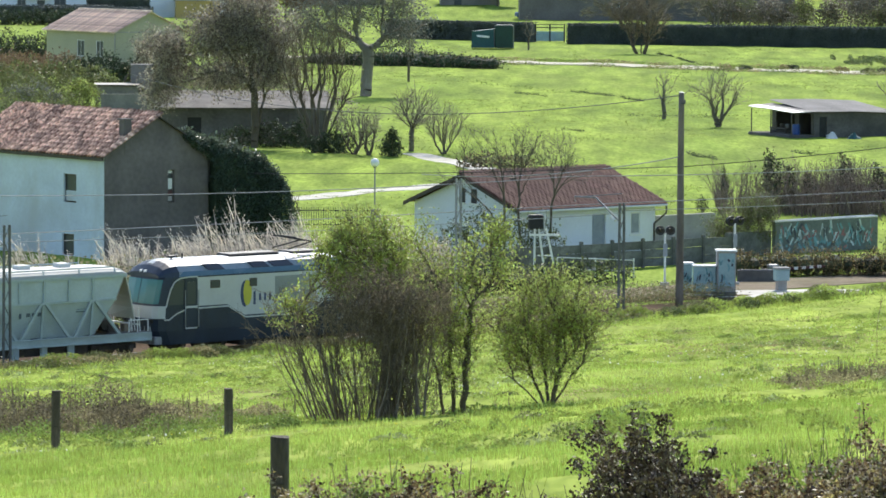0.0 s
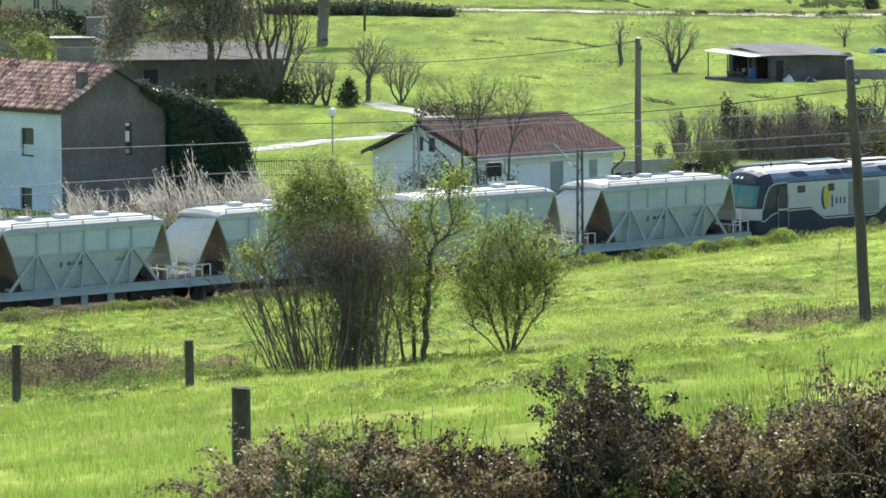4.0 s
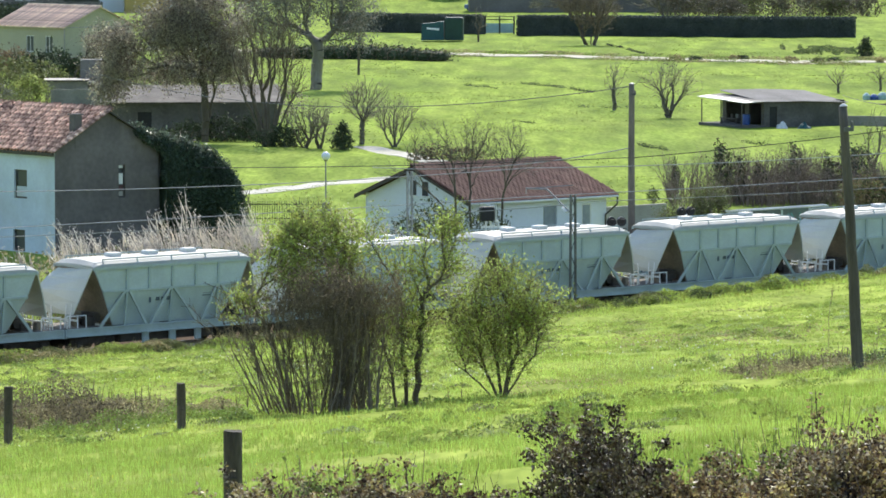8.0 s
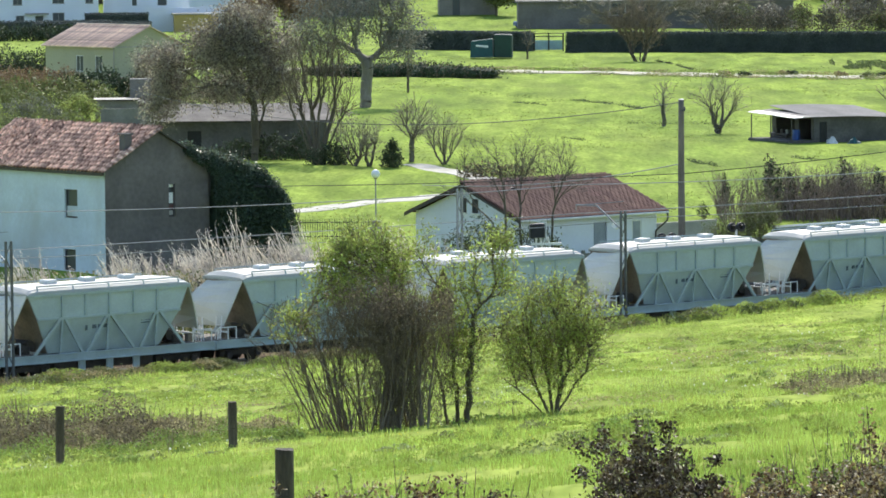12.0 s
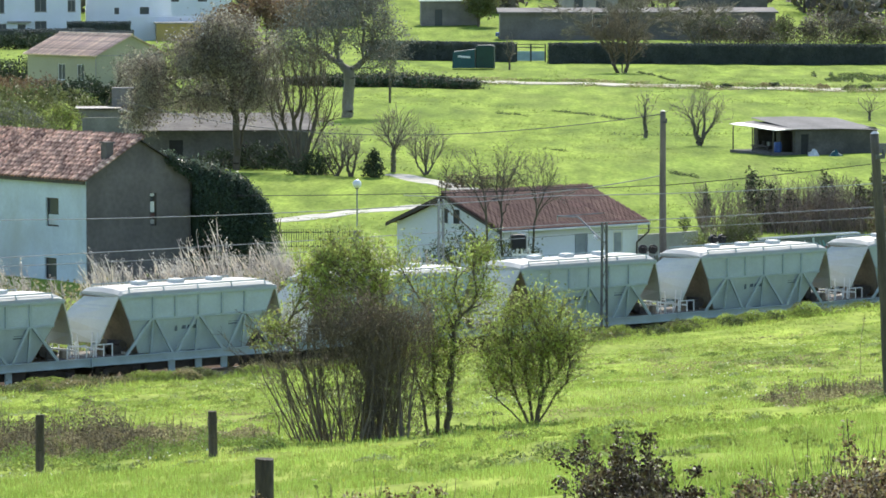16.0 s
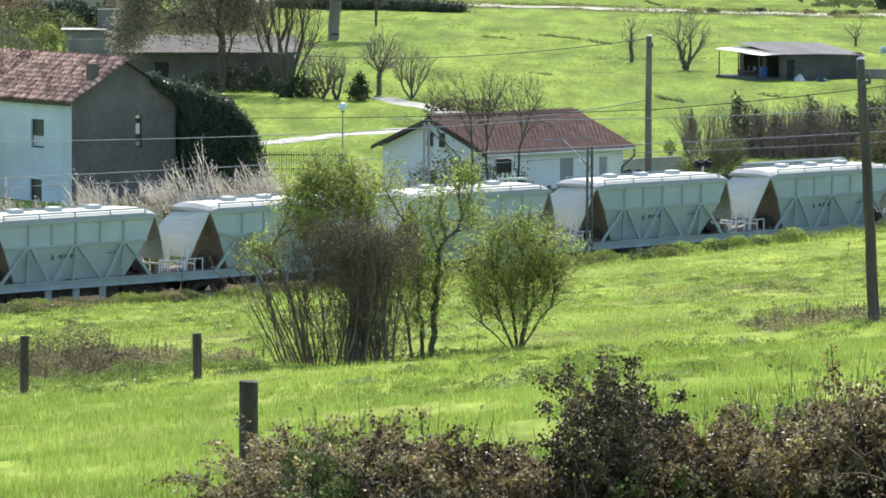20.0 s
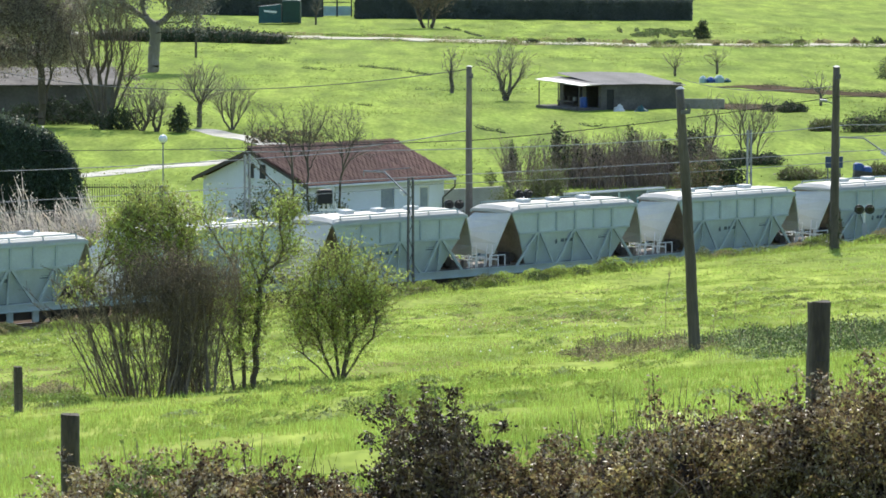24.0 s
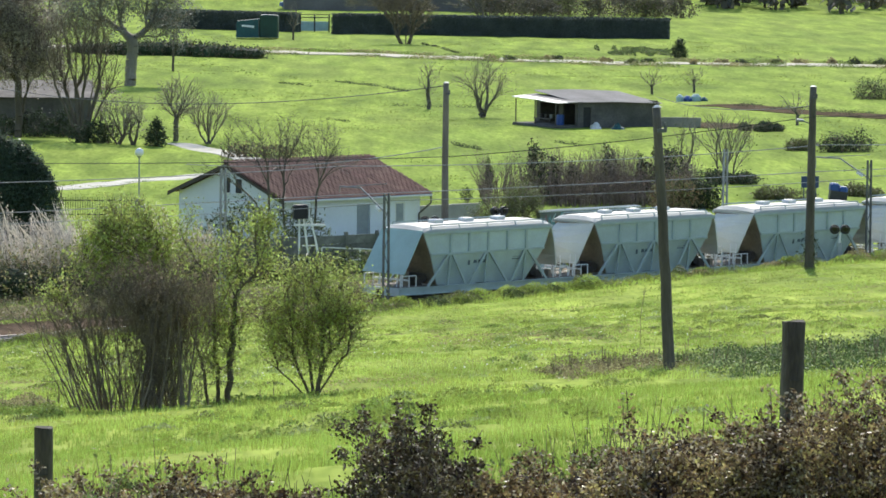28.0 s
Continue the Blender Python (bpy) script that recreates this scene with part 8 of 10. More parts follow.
# rough patches in the slope
def rough_patch(name, label, x0, x1, y0, y1, n, leaf, size, hgt, seed, stalks=0, category="weeds"):
    rng = np.random.default_rng(seed)
    t = thing(name, label, category, pose((x0 + x1) / 2, (y0 + y1) / 2, 0), kind="stuff")
    xm, ym = (x0 + x1) / 2, (y0 + y1) / 2
    x, y = rng.uniform(x0, x1, n), rng.uniform(y0, y1, n)
    edge = np.clip(1 - np.maximum(np.abs(x - xm) / (x1 - x0), np.abs(y - ym) / (y1 - y0)) * 2, 0, 0.35) / 0.35
    lump = edge * np.array([0.55 + 1.2 * noise.noise((a * 1.4, b * 0.5, seed)) for a, b in zip(x, y)])
    ok = lump > 0.1
    x, y, lump = x[ok], y[ok], lump[ok]
    z = np.array([terrain(a, b) for a, b in zip(x, y)]) + hgt * lump * rng.random(len(x))
    stuff(part("foliage", fast_mesh("foliage", *leaves(rng, np.column_stack([x - xm, y - ym, z]), size), M[leaf]), None, t))
    st = []
    for _ in range(stalks):
        a, b = xm + rng.normal() * (x1 - x0) * 0.2, ym + rng.normal() * (y1 - y0) * 0.2
        z0 = terrain(a, b)
        p = Vector((a - xm, b - ym, z0))
        for _ in range(4):
            q = p + Vector((rng.normal() * 0.10, rng.normal() * 0.1, 1)).normalized() * hgt * rng.uniform(0.5, 1.3)
            st.append((*p, *q, 0.009, 0.005))
    if st:
        stuff(part("dry_growth", fast_mesh("dry_growth", *tubes(np.array(st), 3), M["twig_brown"]), None, t))


rough_patch("dead_weeds", "low tangle of dead brown brambles behind the posts", -15.0, -6.4, 91.0, 101.5, 60000, "dead_stem", 0.06, 0.85, 41, 30)
rough_patch("dead_weeds", "low dead weeds behind the fence posts", -9.6, -4.2, 90.5, 99, 17000, "dead_leaf", 0.05, 0.46, 42, 22)
rough_patch("green_weeds", "broad green weeds along the old fence line", -10.5, -3.6, 88.0, 94.5, 15000, "weed", 0.05, 0.36, 43, 24)
rough_patch("green_weeds", "broad green weeds under the thicket", -4.2, 0.5, 89.8, 92.5, 1200, "weed", 0.09, 0.22, 44, 20)
rough_patch("dead_weeds", "tangle of dead brown weeds in the meadow", 6.0, 9.6, 88, 102.5, 8500, "dead_leaf", 0.05, 0.36, 45, 14)
rough_patch("dead_weeds", "dark brown bramble runners in the meadow", 6.0, 9.4, 92, 101.5, 5000, "dead_stem", 0.05, 0.42, 145, 10)
rough_patch("green_weeds", "dense green weeds in the meadow", 8.4, 15.4, 80, 103, 46000, "weed_deep", 0.05, 0.46, 46, 20)
rough_patch("green_weeds", "broad green weeds in the meadow", 8.0, 15.0, 79, 104, 16000, "weed_pale", 0.045, 0.46, 47, 8)
rough_patch("dead_weeds", "pale dry grass patch in the meadow", 4.5, 12.0, 128, 140, 1800, "dry_grass", 0.08, 0.10, 48)


# reeds and dark growth between the track and the farmhouse
def reeds():
    rng = np.random.default_rng(17)
    n = 4600
    s, d = rng.uniform(-9, 28, n), rng.uniform(12.4, 17.4, n)
    plume, spots, fluff, stalk = [], [], [], []
    cx, cy = on_track(14, 15)[:2]
    for a, b in zip(s, d):
        lush = noise.noise((a * 0.45, b * 0.4, 1)) + (0.12 if a > 13 else -0.24)
        if lush < -0.05:
            continue
        p = on_track(a, b)
        spots.append((p.x, p.y))
        if rng.random() < 0.8:
            h = rng.uniform(2.0, 3.6) * (0.72 + 0.8 * max(0, lush))
            lx, ly = rng.normal() * 0.09 - 0.13, rng.normal() * 0.1
            x, y = p.x - cx, p.y - cy
            k = Vector((x + lx * h * 0.55, y + ly * h * 0.6, h * 0.66))
            e = Vector((x + lx * h * 1.05, y + ly * h, h * 1.04))
            stalk.append((x, y, 0, *k, 0.009, 0.007))
            m = k.lerp(e, 0.4)
            plume.append((*k, *m, 0.007, 0.026))
            fluff += [tuple(k.lerp(e, rng.random()) + Vector(rng.normal(size=3)) * 0.045) for _ in range(22)]
            plume.append((*m, *(e + Vector((lx, ly, -0.12))), 0.026, 0.004))
    t = thing("reeds", "tall dry reeds with pale plumes beside the track", "reeds", pose(cx, cy, 0), kind="stuff")
    stuff(part("plume_growth", fast_mesh("plume_growth", *tubes(np.array(plume), 4), M["reed"]), None, t))
    stuff(part("stalk_growth", fast_mesh("stalk_growth", *tubes(np.array(stalk), 4), M["reed_blade"]), None, t))
    stuff(part("plume_fluff", fast_mesh("plume_fluff", *leaves(rng, np.array(fluff), 0.08, aspect=0.4), M["reed"]), None, t))
    me = blades(rng, np.array(spots), 1.7, 0.012, 10, 0.2, M["reed_blade"], "reed_blades", 0.22)
    part("blade_growth", me, None, t, at=pose(-cx, -cy, 0))
    c = np.array([(*[on_track(a, b)[i] - (cx, cy)[i] for i in (0, 1)], 0.0) for a, b in zip(rng.uniform(-9, 29, 16000), rng.uniform(10, 17, 16000))])
    c[:, 2] = rng.random(len(c)) ** 1.1 * 2.4
    m2 = rng.random(len(c)) < 0.5
    stuff(part("undergrowth", fast_mesh("undergrowth", *leaves(rng, c[m2], 0.15), M["leaf_olive"]), None, t))
    stuff(part("dead_undergrowth", fast_mesh("dead_undergrowth", *leaves(rng, c[~m2], 0.15), M["dry_grass"]), None, t))


reeds()
for _k, (_s, _d, _h, _w) in enumerate(((10.5, 12.4, 1.9, 1.7), (13.2, 12.8, 2.1, 1.8), (15.7, 12.3, 2.0, 1.7), (19.5, 12.2, 1.8, 1.8), (27.5, 12.6, 1.4, 1.6), (30.5, 12.4, 1.1, 1.5))):
    _p = on_track(_s, _d)
    leaf_mass("trackside_bush", "dark hollow bush between the reeds and the track", "shrub", [(0, 0, _h * 0.4, _w, 0.8, _h * 0.5), (-_w * 0.6, 0.2, _h * 0.35, _w * 0.6, 0.7, _h * 0.5), (_w * 0.7, 0.1, _h * 0.3, _w * 0.6, 0.7, _h * 0.4)], 3800, "leaf_dark", 0.11, 500 + _k, along(_p.x, _p.y), second=("twig_brown", 0.3), core=0.6, group="bushes beyond the track")


def board_heap():
    """Old boards thrown on a heap behind the reeds."""
    rr = random.Random(12)
    p = on_track(26.0, 20.5)
    h = thing("board_heap", "heap of old brown and whitish boards behind the reeds", "boards", along(p.x, p.y))
    for k in range(16):
        x, y = rr.uniform(-1.6, 1.4), rr.uniform(-0.5, 0.6)
        ln = rr.uniform(1.2, 2.6)
        a, e = rr.uniform(0, 3.1), rr.uniform(0.1, 0.75)
        d = Vector((math.cos(a) * math.cos(e), math.sin(a) * math.cos(e) * 0.5, math.sin(e)))
        part("board", Geo().bar((x, y, 0.1 + 0.07 * k), tuple(Vector((x, y, 0.1 + 0.07 * k)) + d * ln), rr.uniform(0.12, 0.22), 0.03), M["white_rail"] if k % 4 == 3 else M["plank_brown"], h)


board_heap()


def ivy():
    rng = np.random.default_rng(23)
    n = 62000
    t = thing("ivy", "dense dark ivy covering the end of the farmhouse", "ivy", along(-18.82, 218.7))
    x = 4.7 + 6.5 * rng.random(n)
    top = np.interp(x, [4.7, 6.3, 8.3, 9.7, 10.7, 11.2], [6.0, 5.5, 5.05, 4.5, 3.8, 2.8]) + 0.10 * np.sin(x * 4.1) + 0.07 * np.sin(x * 9.7 + 1)
    face = rng.random(n)
    z = top * rng.random(n) ** 0.8
    bulge = 0.45 * np.sin(np.pi * np.clip(z / top, 0, 1)) + 0.25
    y = np.where(face < 0.62, -bulge + rng.normal(size=n) * 0.16, rng.uniform(-0.3, 4.6, n))
    z = np.where(face < 0.62, z, top + rng.normal(size=n) * 0.16)
    starts = 6.35 - 1.5 * np.clip((z - 4.3) / 1.6, 0, 1) + 0.25 * np.sin(z * 3)
    ok = (x > starts) & (z > -0.05)
    x2 = np.full(1800, 11.1) + rng.normal(size=1800) * 0.12
    end = np.column_stack([x2, rng.uniform(-0.5, 4.6, 1800), rng.random(1800) * 3.3])
    c = np.concatenate([np.column_stack([x, y, z])[ok], end])
    stuff(part("foliage", fast_mesh("foliage", *leaves(rng, c, 0.085, aspect=0.8), M["leaf_ivy"]), None, t))
    # sunlit rim along the top, set with the lighter leaf colour
    up = (face >= 0.62) & ok & (y < 1.2) & (rng.random(n) < 0.6)
    stuff(part("top_growth", fast_mesh("top_growth", *leaves(rng, np.column_stack([x, y - 0.1, z + 0.1])[up], 0.12, aspect=0.8), M["leaf_ivy_lit"]), None, t))
    vines = []
    for _ in range(60):
        a = rng.uniform(6.8, 11.5)
        p = Vector((a, -0.12, 0))
        for i in range(6):
            q = p + Vector((rng.normal() * 0.15, rng.normal() * 0.03, float(np.interp(a, [6.7, 12], [5.5, 2.4])) / 6))
            vines.append((*p, *q, 0.03, 0.022))
            p = q
    stuff(part("vine_growth", fast_mesh("vine_growth", *tubes(np.array(vines), 4), M["bark"]), None, t))
    g = Geo().slab([(6.75, -0.1, -0.2), (10.9, -0.1, -0.2), (10.9, -0.1, 3.0), (9.9, -0.1, 4.0), (8.5, -0.1, 4.65), (6.75, -0.1, 5.1)], (0, 4.6, 0))
    part("inner_growth", g, M["leaf_ivy"], t, "dense inner growth")


ivy()

# trees beyond the line
BT = "group of bare meadow trees"
crown_tree("bare_tree", "bare round-crowned tree at the lane", -5.7, 318, 51, [(0.1, 0, 3.15, 1.8, 1.4, 1.45), (0.2, 0, 2.3, 1.0, 0.8, 0.7)], 247, base=0.19, fork=1.5, balance=1.1, twigs=2, twig_len=0.55, droop=0.1, group=BT)
crown_tree("bare_tree", "bare multi-stemmed tree at the lane", -3.4, 315, 52, [(0, 0, 2.3, 1.9, 1.2, 1.2), (0, 0, 1.4, 1.2, 0.8, 0.7)], 210, base=0.10, fork=0.6, balance=1.5, stems=((-0.1, 0, -0.5, 0), (0, 0.1, 0, 0.3), (0.1, 0, 0.45, 0)), twigs=2, twig_len=0.5, droop=0.1, group=BT)
crown_tree("bare_tree", "bare fruit tree with spreading crown in the meadow", 17.86, 358.5, 55, [(0.2, 0, 2.9, 2.45, 1.8, 1.35), (0.2, 0, 3.9, 1.3, 1.0, 0.7)], 172, base=0.21, fork=0.75, balance=0.99, stems=((0, 0, -0.2, 0), (0.1, 0.1, 0.3, 0.1)), twigs=2, twig_len=0.7, droop=0.15, group=BT)
crown_tree("bare_tree", "small bare fruit tree in the meadow", 14.1, 372, 56, [(0, 0, 2.7, 1.2, 0.9, 1.2)], 52, base=0.17, fork=1.0, balance=0.77, twigs=2, twig_len=0.5, group=BT)
crown_tree("bare_tree", "fan-shaped bare tree by the shrubs", 29.1, 279.5, 57, [(0, 0, 2.7, 1.9, 1.2, 1.5)], 225, base=0.10, fork=0.5, balance=1.9, stems=((-0.2, 0, -0.5, 0), (0, 0.1, 0, 0.2), (0.2, 0, 0.5, 0)), twigs=2, twig_len=0.55, droop=0, group=BT)
crown_tree("bare_tree", "thin bare tree by the shrubs", 26.4, 277, 58, [(0, 0, 2.8, 0.9, 0.7, 1.5)], 82, base=0.10, fork=1.0, balance=1.1, twigs=2, twig_len=0.5, droop=0, group=BT)
for bx, by, sd, hh, lab in ((35.2, 402.5, 59, 2.4, "in the far meadow"), (39.4, 407, 60, 2.4, "in the far meadow"), (42.0, 350, 66, 2.8, "beside the soil strip")):
    crown_tree("bare_tree", "small bare fruit tree " + lab, bx, by, sd, [(0, 0, hh * 0.66, 1.2, 0.9, hh * 0.34)], 41, base=0.12, fork=hh * 0.28, balance=0.77, twigs=2, twig_len=0.45, group=BT)
crown_tree("bare_tree", "dense bare tree in front of the far hedge", 17.5, 535, 61, [(0.3, 0, 4.6, 3.6, 2.2, 3.0), (-2.5, 0, 5.2, 2.2, 1.8, 1.6), (0, 0, 3.4, 2.0, 1.6, 1.2)], 465, base=0.22, fork=1.1, balance=1.3, stems=((-0.5, 0, -1.1, 0), (0, 0.2, 0, 0.3), (0.4, 0, 0.7, 0)), twigs=5, twig_len=0.9, droop=0.1, bark="bark", twig="twig_brown", group=BT)
crown_tree("bare_tree", "thin bare tree before the gate", 4.3, 548, 62, [(0, 0, 2.8, 0.8, 0.6, 1.6)], 45, base=0.12, fork=1.4, balance=0.88, twigs=2, twig_len=0.5, bark="bark", group=BT)
crown_tree("bare_tree", "tall thin bare tree by the far meadow", -8.3, 445, 67, [(0, 0, 5.6, 0.9, 0.7, 2.4)], 82, base=0.13, fork=3.0, balance=0.88, twigs=2, twig_len=0.6, bark="bark", group=BT)

crown_tree("tall_tree", "massive tree with pale trunk and patchy grey-brown crown", -11.6, 411.5, 63, [(-0.3, 0, 9.6, 5.2, 3.0, 3.0), (-4.2, 0, 7.0, 2.8, 2.0, 1.8), (-6.2, 0, 6.6, 2.2, 1.8, 1.9), (-1.6, 0, 6.6, 2.0, 1.6, 1.4), (3.4, 0, 7.2, 2.6, 2.0, 2.2), (0.5, 0, 13.0, 3.6, 2.4, 2.2), (4.6, 0, 5.2, 1.0, 0.9, 1.4), (1.4, 0, 6.6, 1.6, 1.0, 1.1), (-3.2, 0, 5.2, 2.2, 1.5, 1.2), (2.8, 0, 5.2, 1.8, 1.4, 1.2)], 900, base=0.52, fork=4.2,
           balance=0.4, stems=((0, 0, 0.25, 0),), twigs=3, twig_len=0.9, droop=0.6, bark="bark_pale", leaf="leaf_gum_cool", leaf_size=0.19, per=7, cloud=0.28, leafy=0.5, wob=0.012)
crown_tree("tall_tree", "large drooping tree with grey-brown foliage over the outbuilding", -17.0, 322.5, 64, [(-0.9, 0, 9.6, 2.3, 1.6, 1.9), (-0.4, 0, 7.6, 2.4, 1.7, 1.3), (-3.6, 0, 8.2, 1.8, 1.5, 1.5), (-6.0, 0, 7.2, 1.6, 1.4, 1.4), (-6.4, 0, 5.0, 1.3, 1.1, 1.3), (-4.2, 0, 5.6, 1.4, 1.2, 1.1), (1.6, 0, 6.6, 1.3, 1.1, 1.2), (2.2, 0, 8.4, 1.0, 0.9, 1.2), (-1.8, 0, 5.2, 1.5, 1.2, 0.9), (-6.9, 0, 3.8, 0.8, 0.8, 1.0), (0.6, 0, 5.4, 1.7, 1.2, 1.1), (2.5, 0, 5.6, 1.1, 0.9, 1.1)], 860, base=0.26, fork=3.3,
           balance=0.5, stems=((0, 0, 0.05, 0), (0.1, 0.1, 0.55, 0.1), (-0.1, 0, -0.6, 0)), twigs=3, twig_len=0.8, droop=0.7, bark="bark", leaf="leaf_gum", leaf_size=0.16, per=12, cloud=0.32, leafy=0.72, wob=0.03)
crown_tree("bare_tree", "tall fan-shaped bare tree by the outbuilding", -12.3, 317, 68, [(0, 0, 7.4, 2.6, 1.6, 2.2), (-1.2, 0, 5.0, 1.8, 1.2, 1.6), (1.4, 0, 5.0, 1.8, 1.2, 1.6)], 600, base=0.18, fork=3.7, balance=2,
           stems=((-0.3, 0, -1.7, 0), (-0.2, 0.1, -1.0, 0.3), (-0.1, 0.1, -0.4, 0.3), (0, 0, 0.1, 0), (0.15, 0, 0.7, 0), (0.2, 0, 1.2, 0.2), (0.3, 0, 1.8, 0)), twigs=2, twig_len=0.8, droop=0.0, bark="bark", twig="twig_dark", group=BT)
crown_tree("bare_tree", "bare bent tree beside the evergreen", -9.7, 314, 69, [(0.2, 0, 2.1, 1.6, 1.1, 1.0), (1.2, 0, 1.5, 0.9, 0.7, 0.7)], 190, base=0.14, fork=0.6, balance=1.1, stems=((0, 0, -0.4, 0), (0.1, 0, 0.5, 0)), twigs=2, twig_len=0.5, droop=0.3, bark="bark", group=BT)
crown_tree("bare_tree", "small bare tree between the evergreens", -8.6, 312.8, 88, [(0, 0, 2.2, 0.9, 0.7, 1.1), (0.1, 0, 1.3, 0.8, 0.6, 0.7)], 120, base=0.12, fork=0.7, balance=1.2, stems=((0, 0, -0.2, 0), (0.1, 0, 0.3, 0)), twigs=2, twig_len=0.5, droop=0.1, bark="bark", group=BT)
leaf_mass("evergreen_shrub", "dark shrub at the foot of the fan-shaped tree", "shrub", [(-0.8, 0, 0.5, 0.7, 0.6, 0.7), (1.2, 0, 0.7, 0.9, 0.7, 0.8)], 1800, "leaf_dark", 0.14, 70, pose(-11.6, 315, 0))
leaf_mass("evergreen_shrub", "dark pointed evergreen shrub at the lane", "shrub", [(0, 0, 0.5, 0.8, 0.7, 0.6), (0.05, 0, 1.0, 0.6, 0.55, 0.7), (0.1, 0, 1.55, 0.32, 0.3, 0.5)], 2600, "leaf_dark", 0.14, 71, pose(-7.0, 312, 0))
leaf_mass("evergreen_shrub", "dark evergreen shrub by the outbuilding", "shrub", [(0, 0, 0.7, 0.9, 0.7, 0.9)], 1600, "leaf_dark", 0.16, 72, pose(-11.2, 315.5, 0))
leaf_mass("evergreen_shrub", "dark shrubs against the outbuilding wall", "shrub", [(0, 0, 0.8, 1.6, 0.7, 1.0), (-2.4, 0.2, 0.6, 1.4, 0.7, 0.8), (2.2, 0.2, 0.9, 1.2, 0.7, 1.1)], 5200, "leaf_dark", 0.17, 73, pose(-15.8, 323.5, 0))
leaf_mass("garden_shrub", "dark shrub before the bungalow gable", "shrub", [(0, 0, 1.4, 1.1, 0.9, 1.4), (1.6, -0.5, 1.2, 1.2, 0.8, 1.25), (3.0, -0.3, 1.0, 1.0, 0.7, 1.2), (-1.3, 0.3, 1.0, 0.9, 0.7, 1.0)], 8500, "leaf_dark", 0.11, 74, pose(-0.5, 217.8, 0), second=("leaf_olive", 0.3))
leaf_mass("garden_heap", "low heap of brown cuttings and weeds behind the bungalow", "shrub", [(0, 0, 0.3, 1.2, 0.9, 0.7), (1.6, 0.4, 0.3, 1.4, 0.8, 0.5), (-1.2, 0, 0.3, 0.9, 0.8, 0.6)], 2400, "leaf_rust", 0.14, 78, pose(-0.2, 300, 0), second=("leaf_dark", 0.5))
crown_tree("bare_tree", "bare tree with crooked limbs before the bungalow", 0.5, 218.2, 75, [(-1.1, 0, 5.6, 1.2, 0.8, 1.2), (-2.5, 0, 4.2, 1.1, 0.7, 0.5), (-0.2, 0, 4.9, 0.8, 0.6, 0.9), (-1.6, 0, 5.0, 1.0, 0.6, 0.6)], 190, base=0.06, tip=0.006, fork=2.7, balance=0.9, stems=((0, 0, -0.5, 0), (0.1, 0, 0.1, 0.1)), twigs=3, twig_len=0.45, droop=0.1, bark="bark", twig="bark_grey", wob=0.05, group=BT)
crown_tree("bare_tree", "bare upright tree before the bungalow roof", 1.45, 218.6, 175, [(0.1, 0, 5.6, 1.0, 0.8, 1.25), (-0.3, 0, 4.9, 0.9, 0.6, 0.8)], 210, base=0.055, tip=0.006, fork=2.9, balance=0.9, stems=((0, 0, -0.2, 0), (0.1, 0, 0.35, 0.1)), twigs=3, twig_len=0.45, droop=0.05, bark="bark", twig="bark_grey", wob=0.05, group=BT)
crown_tree("bare_tree", "bare upright tree before the bungalow roof", 2.8, 218.4, 176, [(0.2, 0, 5.5, 1.1, 0.8, 1.15), (0.9, 0, 5.0, 0.8, 0.5, 0.7), (1.5, 0, 4.6, 0.7, 0.5, 0.5)], 210, base=0.055, tip=0.006, fork=2.7, balance=0.9, stems=((0, 0, 0.1, 0), (-0.1, 0, -0.2, 0.1)), twigs=3, twig_len=0.42, droop=0.05, bark="bark", twig="bark_grey", wob=0.05, group=BT)
leaf_mass("dark_hedge", "dark rank growth between the track and the garden", "hedge", [(i * 1.3, 0.4 * math.sin(i), 0.5, 1.0, 0.8, 0.65) for i in range(-9, 4)], 8000, "leaf_dark", 0.14, 76, along(*on_track(34, 13.5)[:2]), second=("leaf_olive", 0.35))
leaf_mass("low_hedge", "long dark olive and brown hedge beside the level crossing", "hedge", [(i * 0.4 + 0.2 * math.sin(i * 5.1), 0.3 * math.sin(i * 2.3), 0.52, 0.55 + 0.12 * math.sin(i * 3.3), 1.2, 0.68 + 0.10 * math.sin(i * 1.7) + 0.07 * math.sin(i * 4.9)) for i in range(0, 44)], 48000, "leaf_dark", 0.08, 77, pose(11.7, 213.4, 0, 0, 0, 4), second=("bramble", 0.6), core=0.55)
leaf_mass("evergreen_shrub", "dark shrub at the end of the sprayed wall", "shrub", [(0, 0, 1.0, 0.9, 0.7, 1.1), (1.0, 0.2, 0.8, 0.9, 0.7, 0.9)], 4200, "leaf_dark", 0.11, 79, pose(19.9, 218.6, 0), second=("leaf_olive", 0.3))
solid("garden_wall", Geo().box(0, 1.9, 0, 0.3, -0.3, 0.55, c=0.04), M["stone_wall"], "low dark retaining wall before the crossing hedge", "wall", m=pose(11.45, 209.6, 0, 0, 0, 4))


